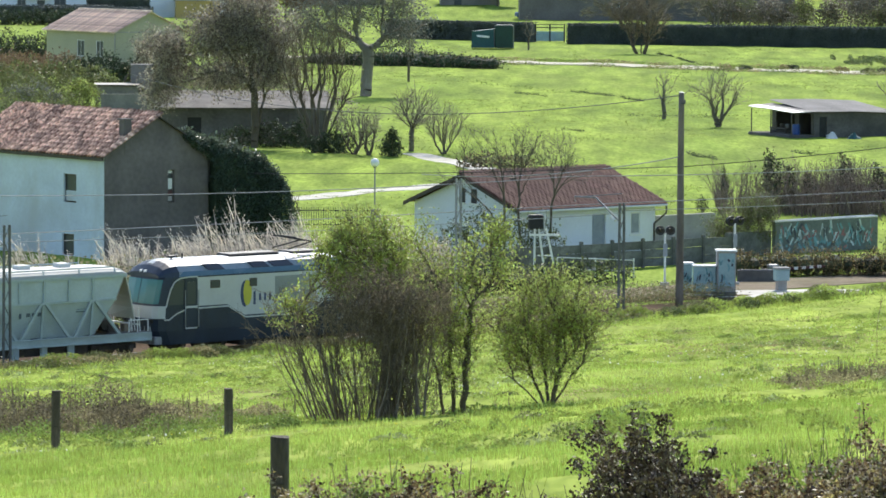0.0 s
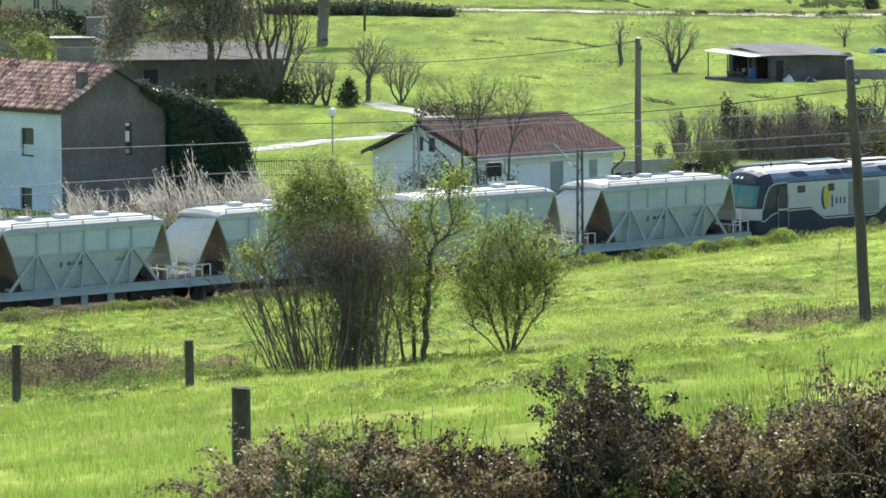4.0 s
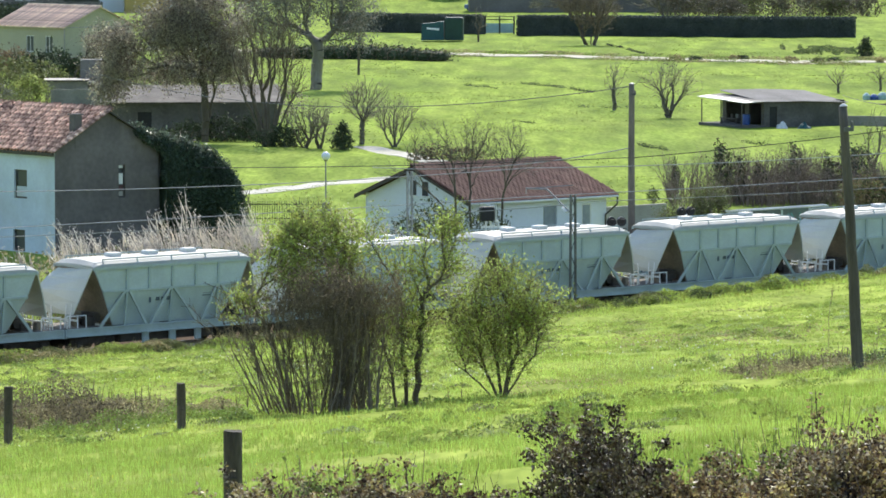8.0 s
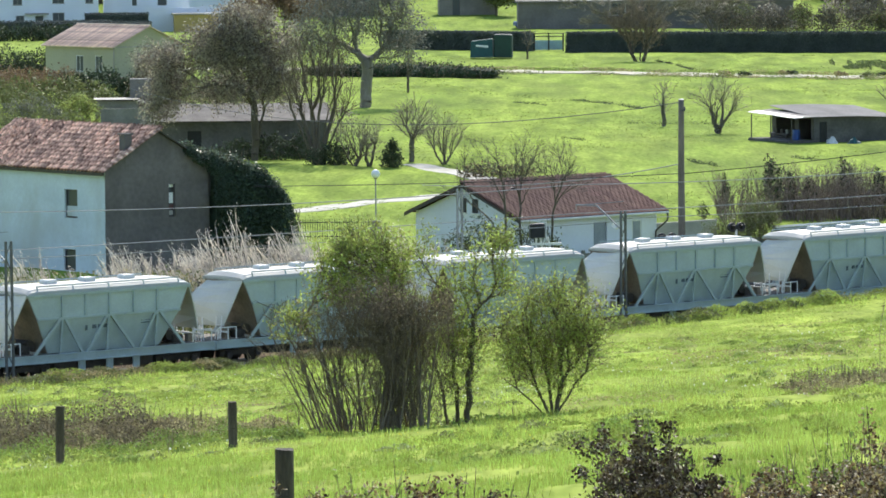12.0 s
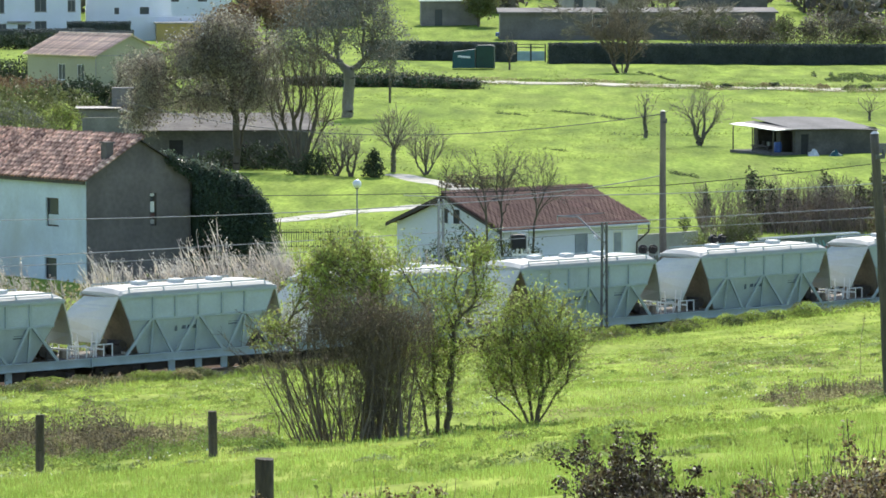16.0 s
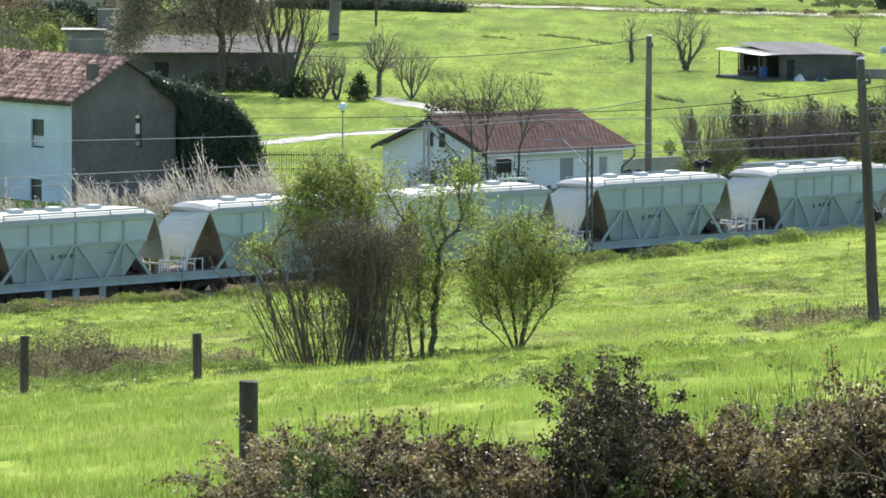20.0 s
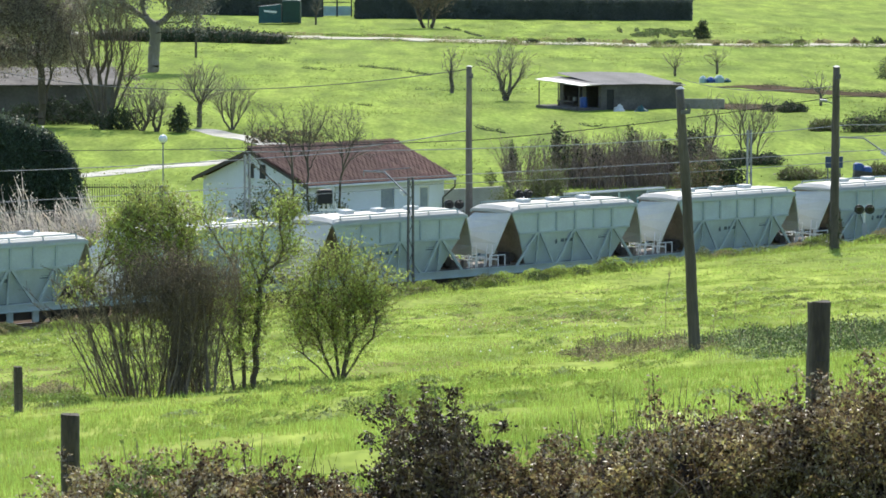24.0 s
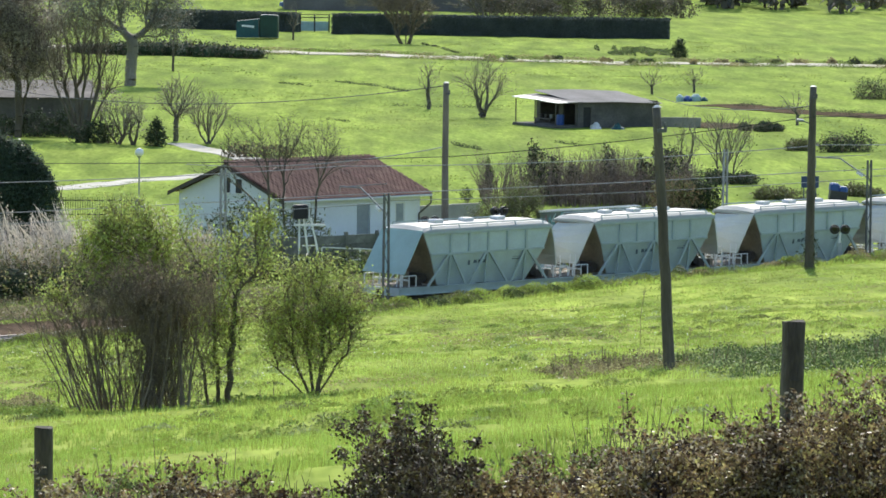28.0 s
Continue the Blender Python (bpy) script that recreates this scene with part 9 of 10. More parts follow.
def shrub_belt():
    """Reddish bare scrub with evergreens behind the graffiti wall."""
    rng = np.random.default_rng(33)
    t = thing("scrub", "reddish-brown leafless scrub behind the wall", "shrub", pose(21.5, 258, 0), kind="stuff")
    segs = []
    for _ in range(1500):
        x, y = max(-8.5, min(3.4, rng.normal() * 3.6 - 2.0)), rng.normal() * 2.2
        h = rng.uniform(0.9, 3.2) * (0.65 + 0.35 * noise.noise((x * 0.35, 0, 2)) + 0.2)
        p, d = Vector((x, y, 0)), Vector((rng.normal() * 0.15, rng.normal() * 0.15, 1)).normalized()
        for i in range(4):
            q = p + d * h / 4
            segs.append((*p, *q, 0.022 - 0.004 * i, 0.018 - 0.004 * i))
            for _ in range(2):
                segs.append((*q, *(q + (d + Vector(rng.normal(size=3)) * 0.6).normalized() * h * 0.16), 0.009, 0.005))
            p, d = q, (d + Vector(rng.normal(size=3)) * 0.12).normalized()
    stuff(part("brushwood", fast_mesh("brushwood", *tubes(np.array(segs), 3), mat("red_twig", (0.255, 0.19, 0.155), 0.85, vary=0.25, scale=1.0, fine=8.0, bump=0, island=0.3)), None, t))
    for k, (x, y, h, w) in enumerate(((-5.6, -1, 3.6, 0.75), (-4.5, 0, 2.6, 0.5), (-3.4, 0, 2.4, 0.5), (-1.4, 0, 3.4, 0.6), (0.6, 0, 2.8, 0.6), (1.7, 0.5, 3.4, 0.9), (2.6, 2.0, 3.2, 1.1), (3.2, -3, 1.7, 0.8), (-8.2, 0.5, 2.1, 0.25))):
        leaf_mass("evergreen_bush", "dark upright evergreen bush in the scrub", "shrub", [(0, 0, h * 0.33, w, w, h * 0.40), (0.15 * w, 0, h * 0.62, w * 0.68, w * 0.6, h * 0.32), (-0.25 * w, 0, h * 0.8, w * 0.36, w * 0.36, h * 0.22)], int(1500 * w * h / 2.4) + 500, "leaf_dark", 0.14, 90 + k, pose(21.5 + x, 258 + y, 0), second=("twig_brown", 0.4), group="evergreens in the scrub")
    crown_tree("olive_bush", "airy olive-green bush before the sprayed wall", 12.6, 226.0, 99, [(0, 0, 1.5, 1.7, 0.8, 0.9), (0.7, 0, 2.2, 1.1, 0.7, 0.7), (-1.0, 0, 1.0, 0.8, 0.6, 0.7)], 220, base=0.06, fork=0.5, balance=0.7, stems=((-0.3, 0, -0.8, 0), (0, 0, 0, 0), (0.3, 0, 0.8, 0)),
               twigs=4, twig_len=0.5, droop=0.1, bark="bark", leaf="leaf_olive", leaf_size=0.085, per=5, cloud=0.14, category="shrub")


shrub_belt()
leaf_mass("evergreen_bush", "slim dark evergreen sapling beside the scrub", "shrub", [(0, 0, 0.7, 0.22, 0.2, 0.5), (0.05, 0, 1.3, 0.26, 0.22, 0.5), (-0.03, 0, 1.85, 0.12, 0.12, 0.4)], 900, "leaf_dark", 0.09, 191, pose(13.54, 263.4, 0), second=("leaf_olive", 0.4))
leaf_mass("evergreen_bush", "small dark green shrub in the meadow by the wall", "shrub", [(0, 0, 0.45, 0.35, 0.3, 0.4)], 700, "leaf_dark", 0.08, 192, pose(11.99, 257.6, 0), second=("leaf_olive", 0.4))
for k, (x, y, w, h) in enumerate(((16.2, 196.2, 0.75, 0.75), (14.6, 194.6, 0.4, 0.5), (12.2, 187.6, 0.6, 0.5), (10.6, 186.0, 0.5, 0.45), (7.3, 183.0, 0.45, 0.5))):
    leaf_mass("bank_bush", "dark low bush on the grassy bank beside the track", "shrub", [(0, 0, h * 0.35, w, w * 0.8, h * 0.6), (w * 0.8, 0.1, h * 0.25, w * 0.6, w * 0.6, h * 0.45)], 1500, "weed_deep", 0.06, 193 + k, pose(x, y, terrain(x, y)), second=("leaf_olive", 0.35), group="low bushes on the bank")
for k, (x, y, h) in enumerate(((9.63, 112.5, 1.45), (10.37, 107.5, 0.62), (11.67, 115.3, 0.75))):
    z, rr = terrain(x, y), random.Random(40 + k)
    st = thing("dry_stalk", "single tall dry weed stalk in the meadow", "weed", pose(x, y, z), group="single dry stalks")
    bend = [(rr.uniform(-0.02, 0.02) + 0.06 * i * i / 16 * h, 0, h * i / 4) for i in range(5)]
    stem = Geo()
    for a, b in zip(bend, bend[1:]):
        stem.rod(a, b, 0.009, 0.007, n=5)
    part("stem", stem, M["twig_brown"], st)
    part("seed_head", fast_mesh("seed_head", *leaves(np.random.default_rng(60 + k), np.random.default_rng(50 + k).normal(size=(24, 3)) * (0.02, 0.02, 0.06) + bend[-1], 0.04), M["dead_leaf"]), None, st, "withered seed head")
for k, (x, y, w, h, lf, lab) in enumerate(((40.6, 312, 2.6, 1.5, "leaf_dark", "dark bramble mound in the meadow"), (38.2, 315, 1.2, 1.0, "leaf_olive", "dull green bush in the meadow"), (38.6, 340, 1.4, 0.9, "leaf_dark", "low dark bush in the meadow"),
                                           (36.9, 341, 0.6, 0.6, "leaf_dark", "small dark bush in the meadow"), (28.9, 276, 2.2, 0.9, "leaf_dark", "dark mound of cuttings under the bare tree"), (64.0, 440, 3.2, 2.6, "leaf_dark", "dark round bush by the road"),
                                           (55.5, 398, 3.0, 2.2, "leaf_dark", "dark bushes beside the soil strip"), (30.5, 262, 2.0, 0.9, "leaf_olive", "dull bush before the meadow"), (36.0, 266, 1.6, 0.8, "leaf_olive", "dull bush before the meadow"))):
    rr = random.Random(k)
    bl = [(rr.uniform(-w, w) * 0.6, rr.uniform(-0.8, 0.8), h * 0.25, w * rr.uniform(0.2, 0.5), 0.8, h * rr.uniform(0.3, 0.75)) for _ in range(9)]
    leaf_mass("meadow_bush", lab, "shrub", bl, 5200, lf, 0.13, 110 + k, pose(x, y, terrain(x, y)), second=("twig_brown", 0.2), group="bushes in the meadow")


# hedges and woods in the distance
def long_hedge(x0, y0, x1, y1, h, w, seed, label, n):
    rng = np.random.default_rng(seed)
    a, b = Vector((x0, y0, 0)), Vector((x1, y1, 0))
    ln = (b - a).length
    yaw = math.degrees(math.atan2(y1 - y0, x1 - x0))
    t = thing("clipped_hedge", label, "hedge", pose(x0, y0, terrain((x0 + x1) / 2, (y0 + y1) / 2), 0, 0, yaw), kind="structure")
    c = np.column_stack([rng.uniform(0, ln, n), rng.uniform(-w / 2, w / 2, n), rng.uniform(0, h, n)])
    f = rng.random(n)
    c[:, 1] = np.where(f < 0.6, -w / 2 + rng.normal(size=n) * 0.06, c[:, 1])
    c[:, 2] = np.where(f > 0.75, h + rng.normal(size=n) * 0.07, c[:, 2])
    stuff(part("foliage", fast_mesh("foliage", *leaves(rng, c, 0.2), M["hedge"]), None, t))
    part("inner_growth", Geo().box(0.1, ln - 0.1, -w / 2 + 0.12, w / 2, -0.3, h - 0.08, c=0.1), M["hedge"], t)


long_hedge(9.4, 573, 51.5, 564, 2.5, 1.6, 131, "tall dark clipped hedge round the far yard", 26000)
long_hedge(-14.0, 592, 5.2, 579, 2.4, 1.6, 132, "tall dark clipped hedge round the far yard", 12000)
long_hedge(-61.5, 682, -51.8, 683, 3.0, 1.6, 135, "clipped hedge beside the ochre garage", 4000)
long_hedge(-66.0, 652, -49.0, 652, 2.3, 2.0, 133, "clipped hedge before the white building", 5000)
long_hedge(-75.0, 668, -57.0, 676, 2.2, 1.6, 134, "clipped hedge before the white building", 4000)
leaf_mass("meadow_bush", "long dark bramble bank on the far meadow", "shrub", [(i * 1.45, -0.9 * i, 0.5, 1.5, 1.2, 1.45 - 0.11 * abs(i + 2)) for i in range(-9, 5)], 12000, "leaf_dark", 0.22, 141, pose(-6.2, 485.5, 0), second=("twig_brown", 0.35), core=0.75)
# flat leaf spread that imitates the dark shade at the hedge's end
leaf_mass("meadow_bush", "low dark leaves standing in for the shade below the end of the hedge", "shrub", [(i * 0.5 + 0.4 * math.sin(i * 3.7), 9 * math.sin(i * 1.9), 0.08, 0.7 + 0.5 * math.sin(i * 2.3), 3.0, 0.30 + 0.22 * math.sin(i * 2.7)) for i in range(-9, 8)], 11000, "leaf_olive", 0.14, 142, pose(44.0, 512, 0), second=("weed_deep", 0.75))
leaf_mass("meadow_bush", "dark pointed shrub beside the country road", "shrub", [(0, 0, 0.7, 0.8, 0.7, 0.9), (0.1, 0, 1.5, 0.45, 0.4, 0.7)], 1600, "leaf_dark", 0.2, 143, pose(46.3, 496, 0))
leaf_mass("dark_hedge", "dark block of clipped hedge behind the graffiti wall", "hedge", [(i * 0.55, 0, 0.75, 0.5, 0.6, 0.85) for i in range(-2, 3)], 6500, "leaf_dark", 0.12, 144, pose(24.6, 253.5, 0))
leaf_mass("garden_shrub", "grey-brown bush beside the dark hedge", "shrub", [(0, 0, 1.0, 1.2, 0.8, 1.0), (-0.9, 0, 0.8, 0.8, 0.7, 0.9)], 3200, "leaf_rust", 0.1, 145, pose(23.6, 252.0, 0), second=("leaf_olive", 0.5))
def road_verge():
    """Dry grass and weeds in uneven tufts along both sides of the country road."""
    rng = np.random.default_rng(143)
    for leaf, n, high in (("dry_grass", 1500, 0.5), ("weed", 1500, 0.45), ("leaf_olive", 700, 0.7)):
        x = rng.uniform(-12, 72, n)
        y = np.interp(x, [-30, -2.9, 10.8, 22.8, 34.2, 43.9, 66.6, 120], [518, 506.5, 497.5, 488.5, 480, 479.5, 477.5, 470]) + np.where(rng.random(n) < 0.55, 1, -1) * rng.uniform(4, 9, n)
        v = np.array([noise.noise((a * 0.25, b * 0.1, len(leaf))) for a, b in zip(x, y)])
        x, y, v = x[v > 0.0], y[v > 0.0], v[v > 0.0]
        c = np.repeat(np.column_stack([x, y, [terrain(a, b) for a, b in zip(x, y)]]), 14, axis=0)
        c += rng.normal(size=c.shape) * (0.35, 0.6, 0)
        c[:, 2] += np.repeat(0.4 + v, 14) * high * rng.random(len(c))
        tagged(new("verge_growth", fast_mesh("verge_growth", *leaves(rng, c, 0.17, aspect=0.4), M[leaf])), "uneven dry grass and weeds along the country road", "grass", kind="stuff")


def lane_verge():
    """Uneven grass and weeds that eat into the edges of the lane."""
    rng = np.random.default_rng(144)
    n = 500
    x = rng.uniform(-30, 1.5, n)
    y = np.interp(x, [-30, -20, -11.8, -7.9, -3.5, 1.5], [259, 262, 265.7, 273.3, 280.5, 287])
    y = y + np.where(rng.random(n) < 0.7, -1, 1) * rng.uniform(1.3, 2.2, n)
    v = np.array([noise.noise((a * 0.5, b * 0.5, 3)) for a, b in zip(x, y)])
    x, y = x[v > -0.1], y[v > -0.1]
    c = np.repeat(np.column_stack([x, y, [terrain(a, b) for a, b in zip(x, y)]]), 16, axis=0)
    c += rng.normal(size=c.shape) * (0.2, 0.2, 0)
    c[:, 2] += rng.random(len(c)) * 0.05
    tagged(new("verge_growth", fast_mesh("verge_growth", *leaves(rng, c, 0.06, aspect=0.4), M["weed"])), "weeds along the edges of the lane", "grass", kind="stuff")


road_verge()
lane_verge()
for k in range(16):
    rr = random.Random(900 + k)
    x = 24 + k * 3.1 + rr.uniform(-1, 1)
    y = 484 + rr.uniform(-1.5, 3.5) - (6 if x > 36 else 0)
    leaf_mass("roadside_bush", "small dry bush beside the country road", "shrub", [(0, 0, 0.2, rr.uniform(0.3, 0.8), 0.5, rr.uniform(0.3, 0.6)), (rr.uniform(-0.8, 0.8), 0.3, 0.15, 0.4, 0.4, 0.35)], 420, rr.choice(("leaf_olive", "leaf_dark", "dry_grass")), 0.22, 150 + k, pose(x, y, terrain(x, y)), group="bushes beside the road")


def cluster(x, y, seed, blobs, leaf, n, size, label, name="garden_shrub"):
    leaf_mass(name, label, "shrub", blobs, n, leaf, size, seed, pose(x, y, terrain(x, y)))


# growth round the cottage
cluster(-52, 487, 171, [(i * 2.0, 0, 0.9, 1.8, 1.2, 1.3 + 0.3 * math.sin(i * 2)) for i in range(-4, 4)], "leaf_dark", 6000, 0.32, "dark hedge before the cottage")
cluster(-45.0, 425, 172, [(i * 1.8, 0, 1.0, 1.7, 1.2, 1.5 + 0.5 * math.sin(i * 3)) for i in range(-4, 5)], "leaf_olive", 6500, 0.28, "olive-green shrubs below the cottage")
cluster(-46.5, 455, 173, [(i * 1.8, 0, 1.0, 1.7, 1.2, 1.3) for i in range(-3, 3)], "leaf_rust", 4200, 0.28, "rust-brown shrubs below the cottage")
cluster(-36.6, 428, 174, [(0, 0, 1.4, 2.2, 1.4, 1.7), (2.4, 0.4, 1.0, 1.6, 1.2, 1.4), (-2.6, 0, 1.1, 1.8, 1.2, 1.5)], "leaf_dark", 6000, 0.26, "dark green shrubs beside the outhouse")
cluster(-39.5, 404, 176, [(i * 1.6, 0, 0.9, 1.4, 1.2, 1.3 + 0.4 * math.sin(i * 3)) for i in range(-4, 4)], "leaf_olive", 7500, 0.2, "sunlit olive shrubs beside the outhouse")
cluster(-41.0, 371, 179, [(i * 1.3, 0.8 * math.sin(i * 2), 0.5, 1.1, 1.0, 0.95 + 0.45 * math.sin(i * 2.6)) for i in range(-5, 6)], "leaf_olive", 9000, 0.15, "sunlit olive scrub beside the outhouse")
cluster(-48.5, 440, 180, [(i * 1.7, 0, 1.3, 1.5, 1.2, 1.5 + 0.6 * math.sin(i * 2.9)) for i in range(-3, 3)], "leaf_rust", 5200, 0.2, "rust-brown shrubs below the cottage")
leaf_mass("garden_shrub", "bright yellow-green shrub beside the outhouse", "shrub", [(0, 0, 1.2, 1.3, 0.9, 1.3), (1.3, 0.3, 0.9, 0.9, 0.8, 1.2), (-1.2, 0.2, 1.0, 1.0, 0.8, 1.0), (0.3, 0, 2.0, 0.8, 0.7, 0.8)], 5200, "leaf_young", 0.15, 182, pose(-34.7, 377, 0), second=("leaf_olive", 0.4))
leaf_mass("garden_shrub", "grey-green shrub beside the outhouse", "shrub", [(0, 0, 1.1, 1.8, 1.0, 1.4), (-1.9, 0.3, 1.0, 1.4, 0.9, 1.3), (1.2, 0, 0.8, 1.0, 0.8, 1.0)], 6200, "leaf_gum_cool", 0.15, 183, pose(-37.6, 374, 0), second=("leaf_olive", 0.45))
cluster(-19.5, 346, 177, [(i * 1.5, 0, 1.8, 1.6, 1.2, 1.9 + 0.7 * math.sin(i * 2.3)) for i in range(-4, 6)], "leaf_gum", 9000, 0.17, "grey-brown undergrowth behind the outbuilding")
# leaf masses added to darken the big tree's crown from behind
leaf_mass("evergreen_tree", "dark leaf mass added for the dark middle of the tree crown", "tree", [(0, 0, 4.4, 1.5, 1.2, 1.5), (0.7, 0, 6.2, 1.3, 1.0, 1.5), (-0.9, 0, 3.3, 1.3, 1.0, 1.2), (1.3, 0.3, 4.6, 0.9, 0.8, 1.2)], 7000, "leaf_dark", 0.15, 189, pose(-20.6, 340, 0), second=("leaf_gum", 0.4))
leaf_mass("evergreen_tree", "dark leaf mass added for the dark drooping twigs over the outbuilding", "tree", [(0, 0, 4.5, 1.5, 1.0, 1.2), (1.7, 0, 4.3, 1.2, 0.9, 1.1), (-1.4, 0, 4.2, 1.2, 1.0, 1.0), (0.6, 0.2, 5.6, 1.0, 0.8, 0.9)], 4600, "leaf_dark", 0.15, 190, pose(-17.4, 341, 0), second=("leaf_gum", 0.5))
cluster(-52, 520, 178, [(i * 1.9, 0, 0.9, 1.6, 1.2, 1.5 + 0.5 * math.sin(i * 2.2)) for i in range(-4, 4)], "leaf_dark", 6000, 0.26, "dark trees beside the cottage")
cluster(-60, 640, 175, [(i * 2.4, 0, 1.0, 2.2, 1.4, 1.2) for i in range(-4, 4)], "leaf_dark", 4000, 0.4, "dark garden shrubs before the white building")
crown_tree("tall_tree", "bare grey-twigged tree beside the cottage", -33.0, 405, 181, [(2.6, 0, 4.0, 2.0, 1.4, 1.8), (3.6, 0, 2.4, 1.8, 1.2, 1.4)], 260, base=0.14, fork=1.4, balance=0.5, twigs=4, twig_len=0.7, droop=0.4, bark="bark", leaf="leaf_gum", leaf_size=0.16, per=3, cloud=0.25)
tree("tall_tree", "reddish-brown tree before the white wing", -30.0, 640, 184, 8.0, bark="bark", leaf="leaf_rust", leaf_size=0.4, per=9, cloud=0.7, stems=3, lean=0.35, levels=4, spread=0.6, up=0.15, radius=0.18, split=(3, 4), squash=1.5)
tree("tall_tree", "leafy tree beside the far garage", 0.6, 735, 185, 7.6, bark="bark", leaf="leaf_olive", leaf_size=0.42, per=12, cloud=0.7, stems=2, lean=0.3, levels=4, spread=0.55, up=0.2, radius=0.2, split=(3, 4), squash=1.0)
tree("tall_tree", "bare brown tree in the far yard", 22.0, 640, 186, 9.0, bark="bark", stems=4, lean=0.5, levels=5, spread=0.55, up=0.15, radius=0.16, base_spread=0.5, split=(3, 4), squash=2.0)
tree("tall_tree", "bare brown tree in the far yard", 32.0, 645, 187, 7.5, bark="bark", stems=3, lean=0.5, levels=5, spread=0.55, up=0.15, radius=0.16, base_spread=0.5, split=(3, 4), squash=2.0)


rr = random.Random(61)
for k in range(16):     # unclipped growth behind the far hedge
    x = 33 + k * 2.0 + rr.uniform(-1, 1)
    y = 672 + rr.uniform(-8, 10)
    hh, ww = rr.uniform(2.4, 4.6), rr.uniform(2.2, 3.4)
    leaf_mass("far_shrub", "tall unclipped shrub behind the far hedge", "shrub", [(0, 0, hh * 0.4, ww, 1.4, hh * 0.45), (rr.uniform(-1, 1), 0, hh * 0.75, ww * 0.6, 1.2, hh * 0.35), (rr.uniform(-2, 2), 0.5, hh * 0.55, ww * 0.6, 1.2, hh * 0.4)], 1500,
              ("wood_far", "wood_far", "leaf_olive", "wood_far", "leaf_gum")[k % 5], 0.3, 700 + k, pose(x, y, terrain(x, y)), second=("twig_brown", 0.25), group="shrubs behind the far hedge")


def far_wood():
    """Woods that close the view beyond the fields."""
    rng = np.random.default_rng(77)
    c, segs = [], []
    for _ in range(1150):
        y = rng.uniform(700, 1150) if rng.random() < 0.7 else rng.uniform(700, 790)
        x = y * rng.uniform(-0.17, 0.21)
        if y < 775 and x < 58:
            continue
        z = terrain(x, y)
        h = rng.uniform(6, 12)
        r = rng.uniform(2.2, 4.5)
        k = 90
        d = rng.normal(size=(k, 3))
        d /= np.linalg.norm(d, axis=1)[:, None]
        c.append(np.array([x, y, z + h * 0.48]) + d * np.array([r, r, h * 0.52]) * (0.6 + 0.4 * rng.random((k, 1))))
        segs.append((x, y, z - 0.5, x, y, z + h * 0.6, 0.25, 0.12))
    t = thing("far_wood", "brown-green winter woodland on the far slope", "woodland", kind="stuff")
    part("canopy", fast_mesh("canopy", *leaves(rng, np.concatenate(c), 1.5), M["wood_far"]), None, t)
    part("trunks", fast_mesh("trunks", *tubes(np.array(segs), 4), M["bark"]), None, t)


far_wood()


# ---- roof tiles, piece by piece ----
def barrel_tile(width, length, rise, thick=0.015):
    """A half-round tile: x across, y up the slope."""
    g = Geo()
    ring = []
    for y, k in ((0, 1.0), (length, 0.86)):
        outer = [(width / 2 * k * math.cos(t), y, rise * math.sin(t)) for t in np.linspace(0, math.pi, 6)]
        inner = [(width / 2 * k * 0.88 * math.cos(t), y, rise * math.sin(t) - thick) for t in np.linspace(math.pi, 0, 6)]
        ring.append(outer + inner)
    g.loft(ring)
    return g


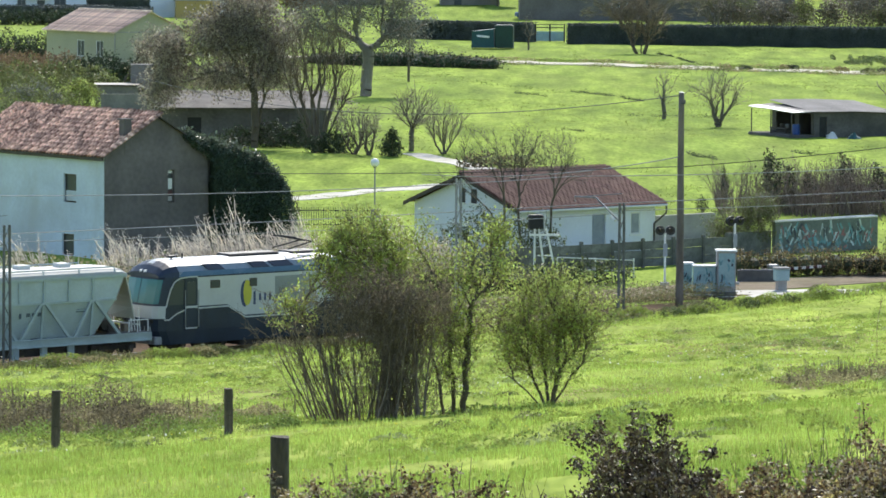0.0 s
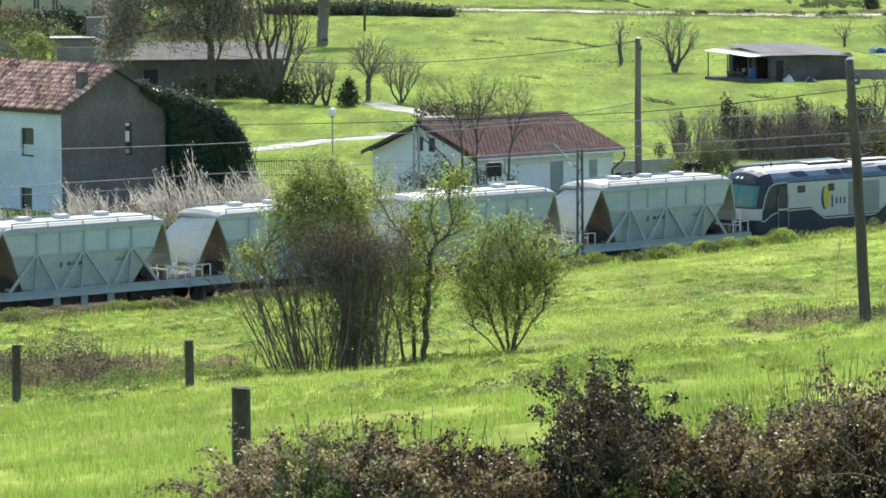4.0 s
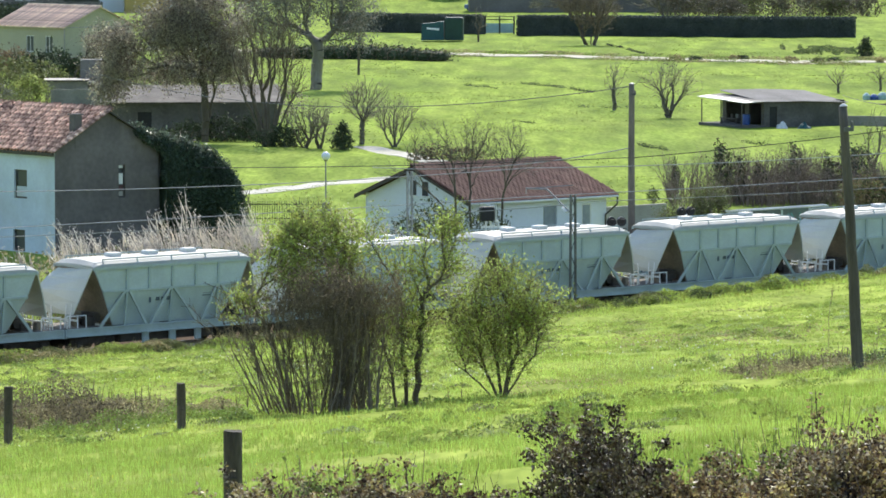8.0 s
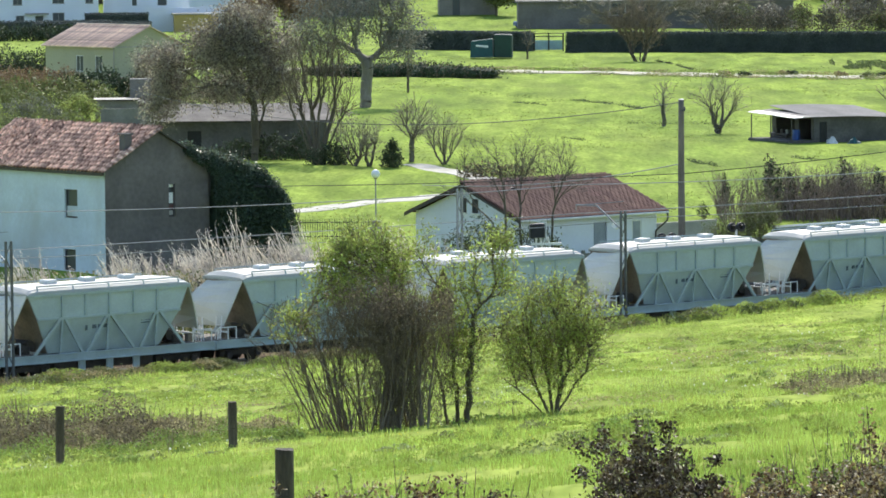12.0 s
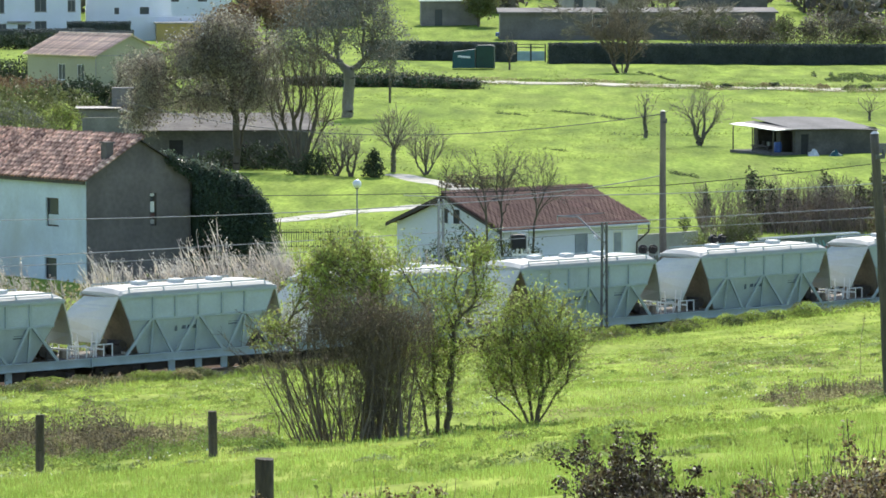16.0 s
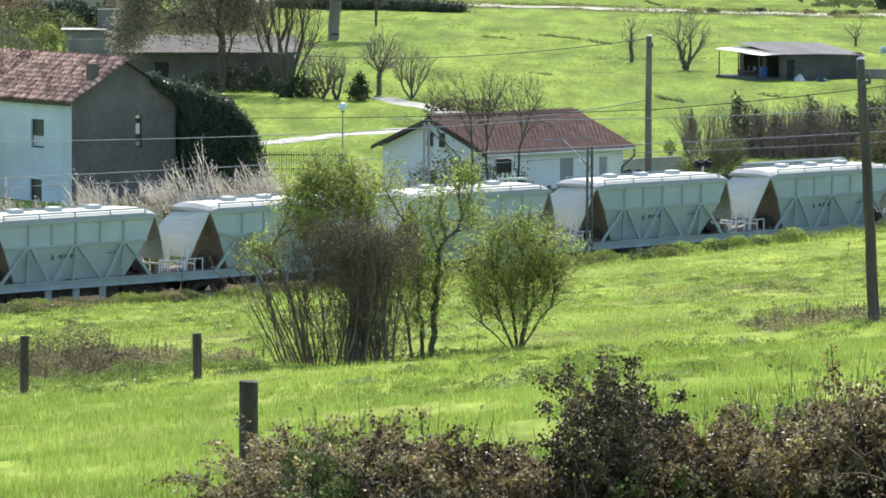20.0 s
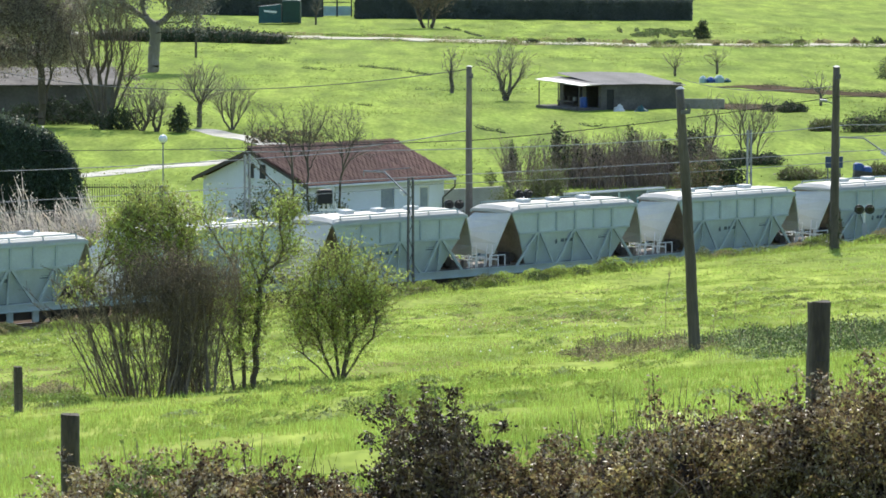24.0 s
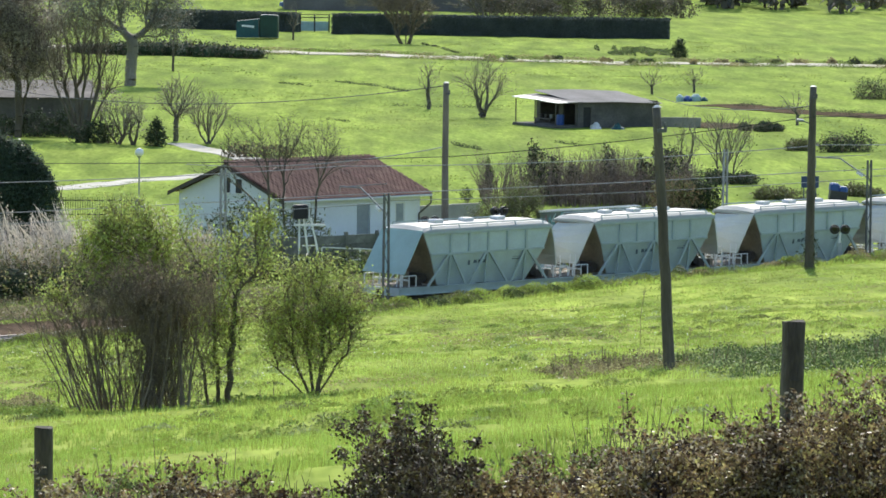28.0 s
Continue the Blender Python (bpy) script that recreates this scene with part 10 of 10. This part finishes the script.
def tile_roof(parent, origin, across, upslope, rows, cols, pitch, step, material, limit, seed, wide=1.02, rest_material=None, rise=0.12, tilt=2.0, loose=0.8):
    """Courses of tiles; the nearest ones as parts, the rest joined."""
    rr = random.Random(seed)
    o, a, b = Vector(origin), Vector(across).normalized(), Vector(upslope).normalized()
    nrm = a.cross(b)
    if nrm.z < 0:
        nrm = -nrm
    basis = Matrix((a, b, nrm)).transposed().to_4x4()
    piece = barrel_tile(pitch * wide, step * 1.22, min(rise, pitch * 0.40))
    me = piece.mesh("roof_tile", material)
    vv = np.array(piece.v)
    rest, faces, made = [], [], 0
    for c in range(cols):
        for r in range(rows):
            m = Matrix.Translation(o + a * (c + 0.5) * pitch + b * r * step + nrm * (0.01 + rr.uniform(0, 0.02))) @ basis @ Euler((radians(tilt + rr.uniform(-loose, loose)), 0, radians(rr.uniform(-3, 3) * max(1, loose / 2)))).to_matrix().to_4x4()
            if made < limit:
                part("roof_tile", me, None, parent, at=m)
                made += 1
            else:
                k = len(rest) * len(vv)
                mm = np.array(m)
                rest.append(vv @ mm[:3, :3].T + mm[:3, 3])
                faces += [tuple(i + k for i in f) for f in piece.f]
    if rest:
        me2 = bpy.data.meshes.new("roof_tiles_joined")
        me2.from_pydata(np.concatenate(rest).tolist(), [], faces)
        me2.materials.append(rest_material or material)
        ob = part("roof_tiles", me2, None, parent)
        ob["kind"] = "stuff"


# farmhouse: the slope that is seen falls towards -x; courses run along y
_run, _rise = 6.3 / 2 + 0.35, (6.93 - 5.16) / 3.15 * (6.3 / 2 + 0.35)
tile_roof(FARM, (-0.38, -0.28, 6.93 - _rise + 0.07), (0, 1, 0), (_run, 0, _rise), 11, 43, 0.29, math.hypot(_run, _rise) / 10.6, M["tile"], 290, 3, 0.80, M["tile_joined"], rise=0.15, tilt=4.0, loose=6.0)
for _k in range(29):
    _y = -0.25 + _k * 0.42
    part("ridge_tile", barrel_tile(0.30, 0.48, 0.12), M["tile"], FARM, at=pose(3.15, _y, 6.94, random.uniform(-1, 1), 0, random.uniform(-2, 2)))
for _k in range(11):   # mortared verge tiles along the gable
    _t = _k / 10.6
    part("verge_tile", barrel_tile(0.24, 0.42, 0.09), M["tile"], FARM, at=Matrix.Translation((-0.35 + _run * _t, -0.27, 6.93 - _rise + 0.09 + _rise * _t)) @ Euler((0, 0, radians(-90))).to_matrix().to_4x4() @ Euler((math.atan2(_rise, _run), 0, 0)).to_matrix().to_4x4())
# bungalow: the front slope falls towards -y
tile_roof(BUNG, (0.02, -0.08, 2.44), (1, 0, 0), (0, 4.48, 1.59), 12, 36, 0.277, math.hypot(4.48, 1.59) / 11.6, M["tile_dark"], 290, 4, rise=0.022, tilt=9.0, loose=0.5)
for _k in range(24):
    part("ridge_tile", barrel_tile(0.28, 0.48, 0.11), M["tile_dark"], BUNG, at=pose(0.02 + _k * 0.416, 4.4, 4.05, 0, random.uniform(-1, 1), -90))


motions()
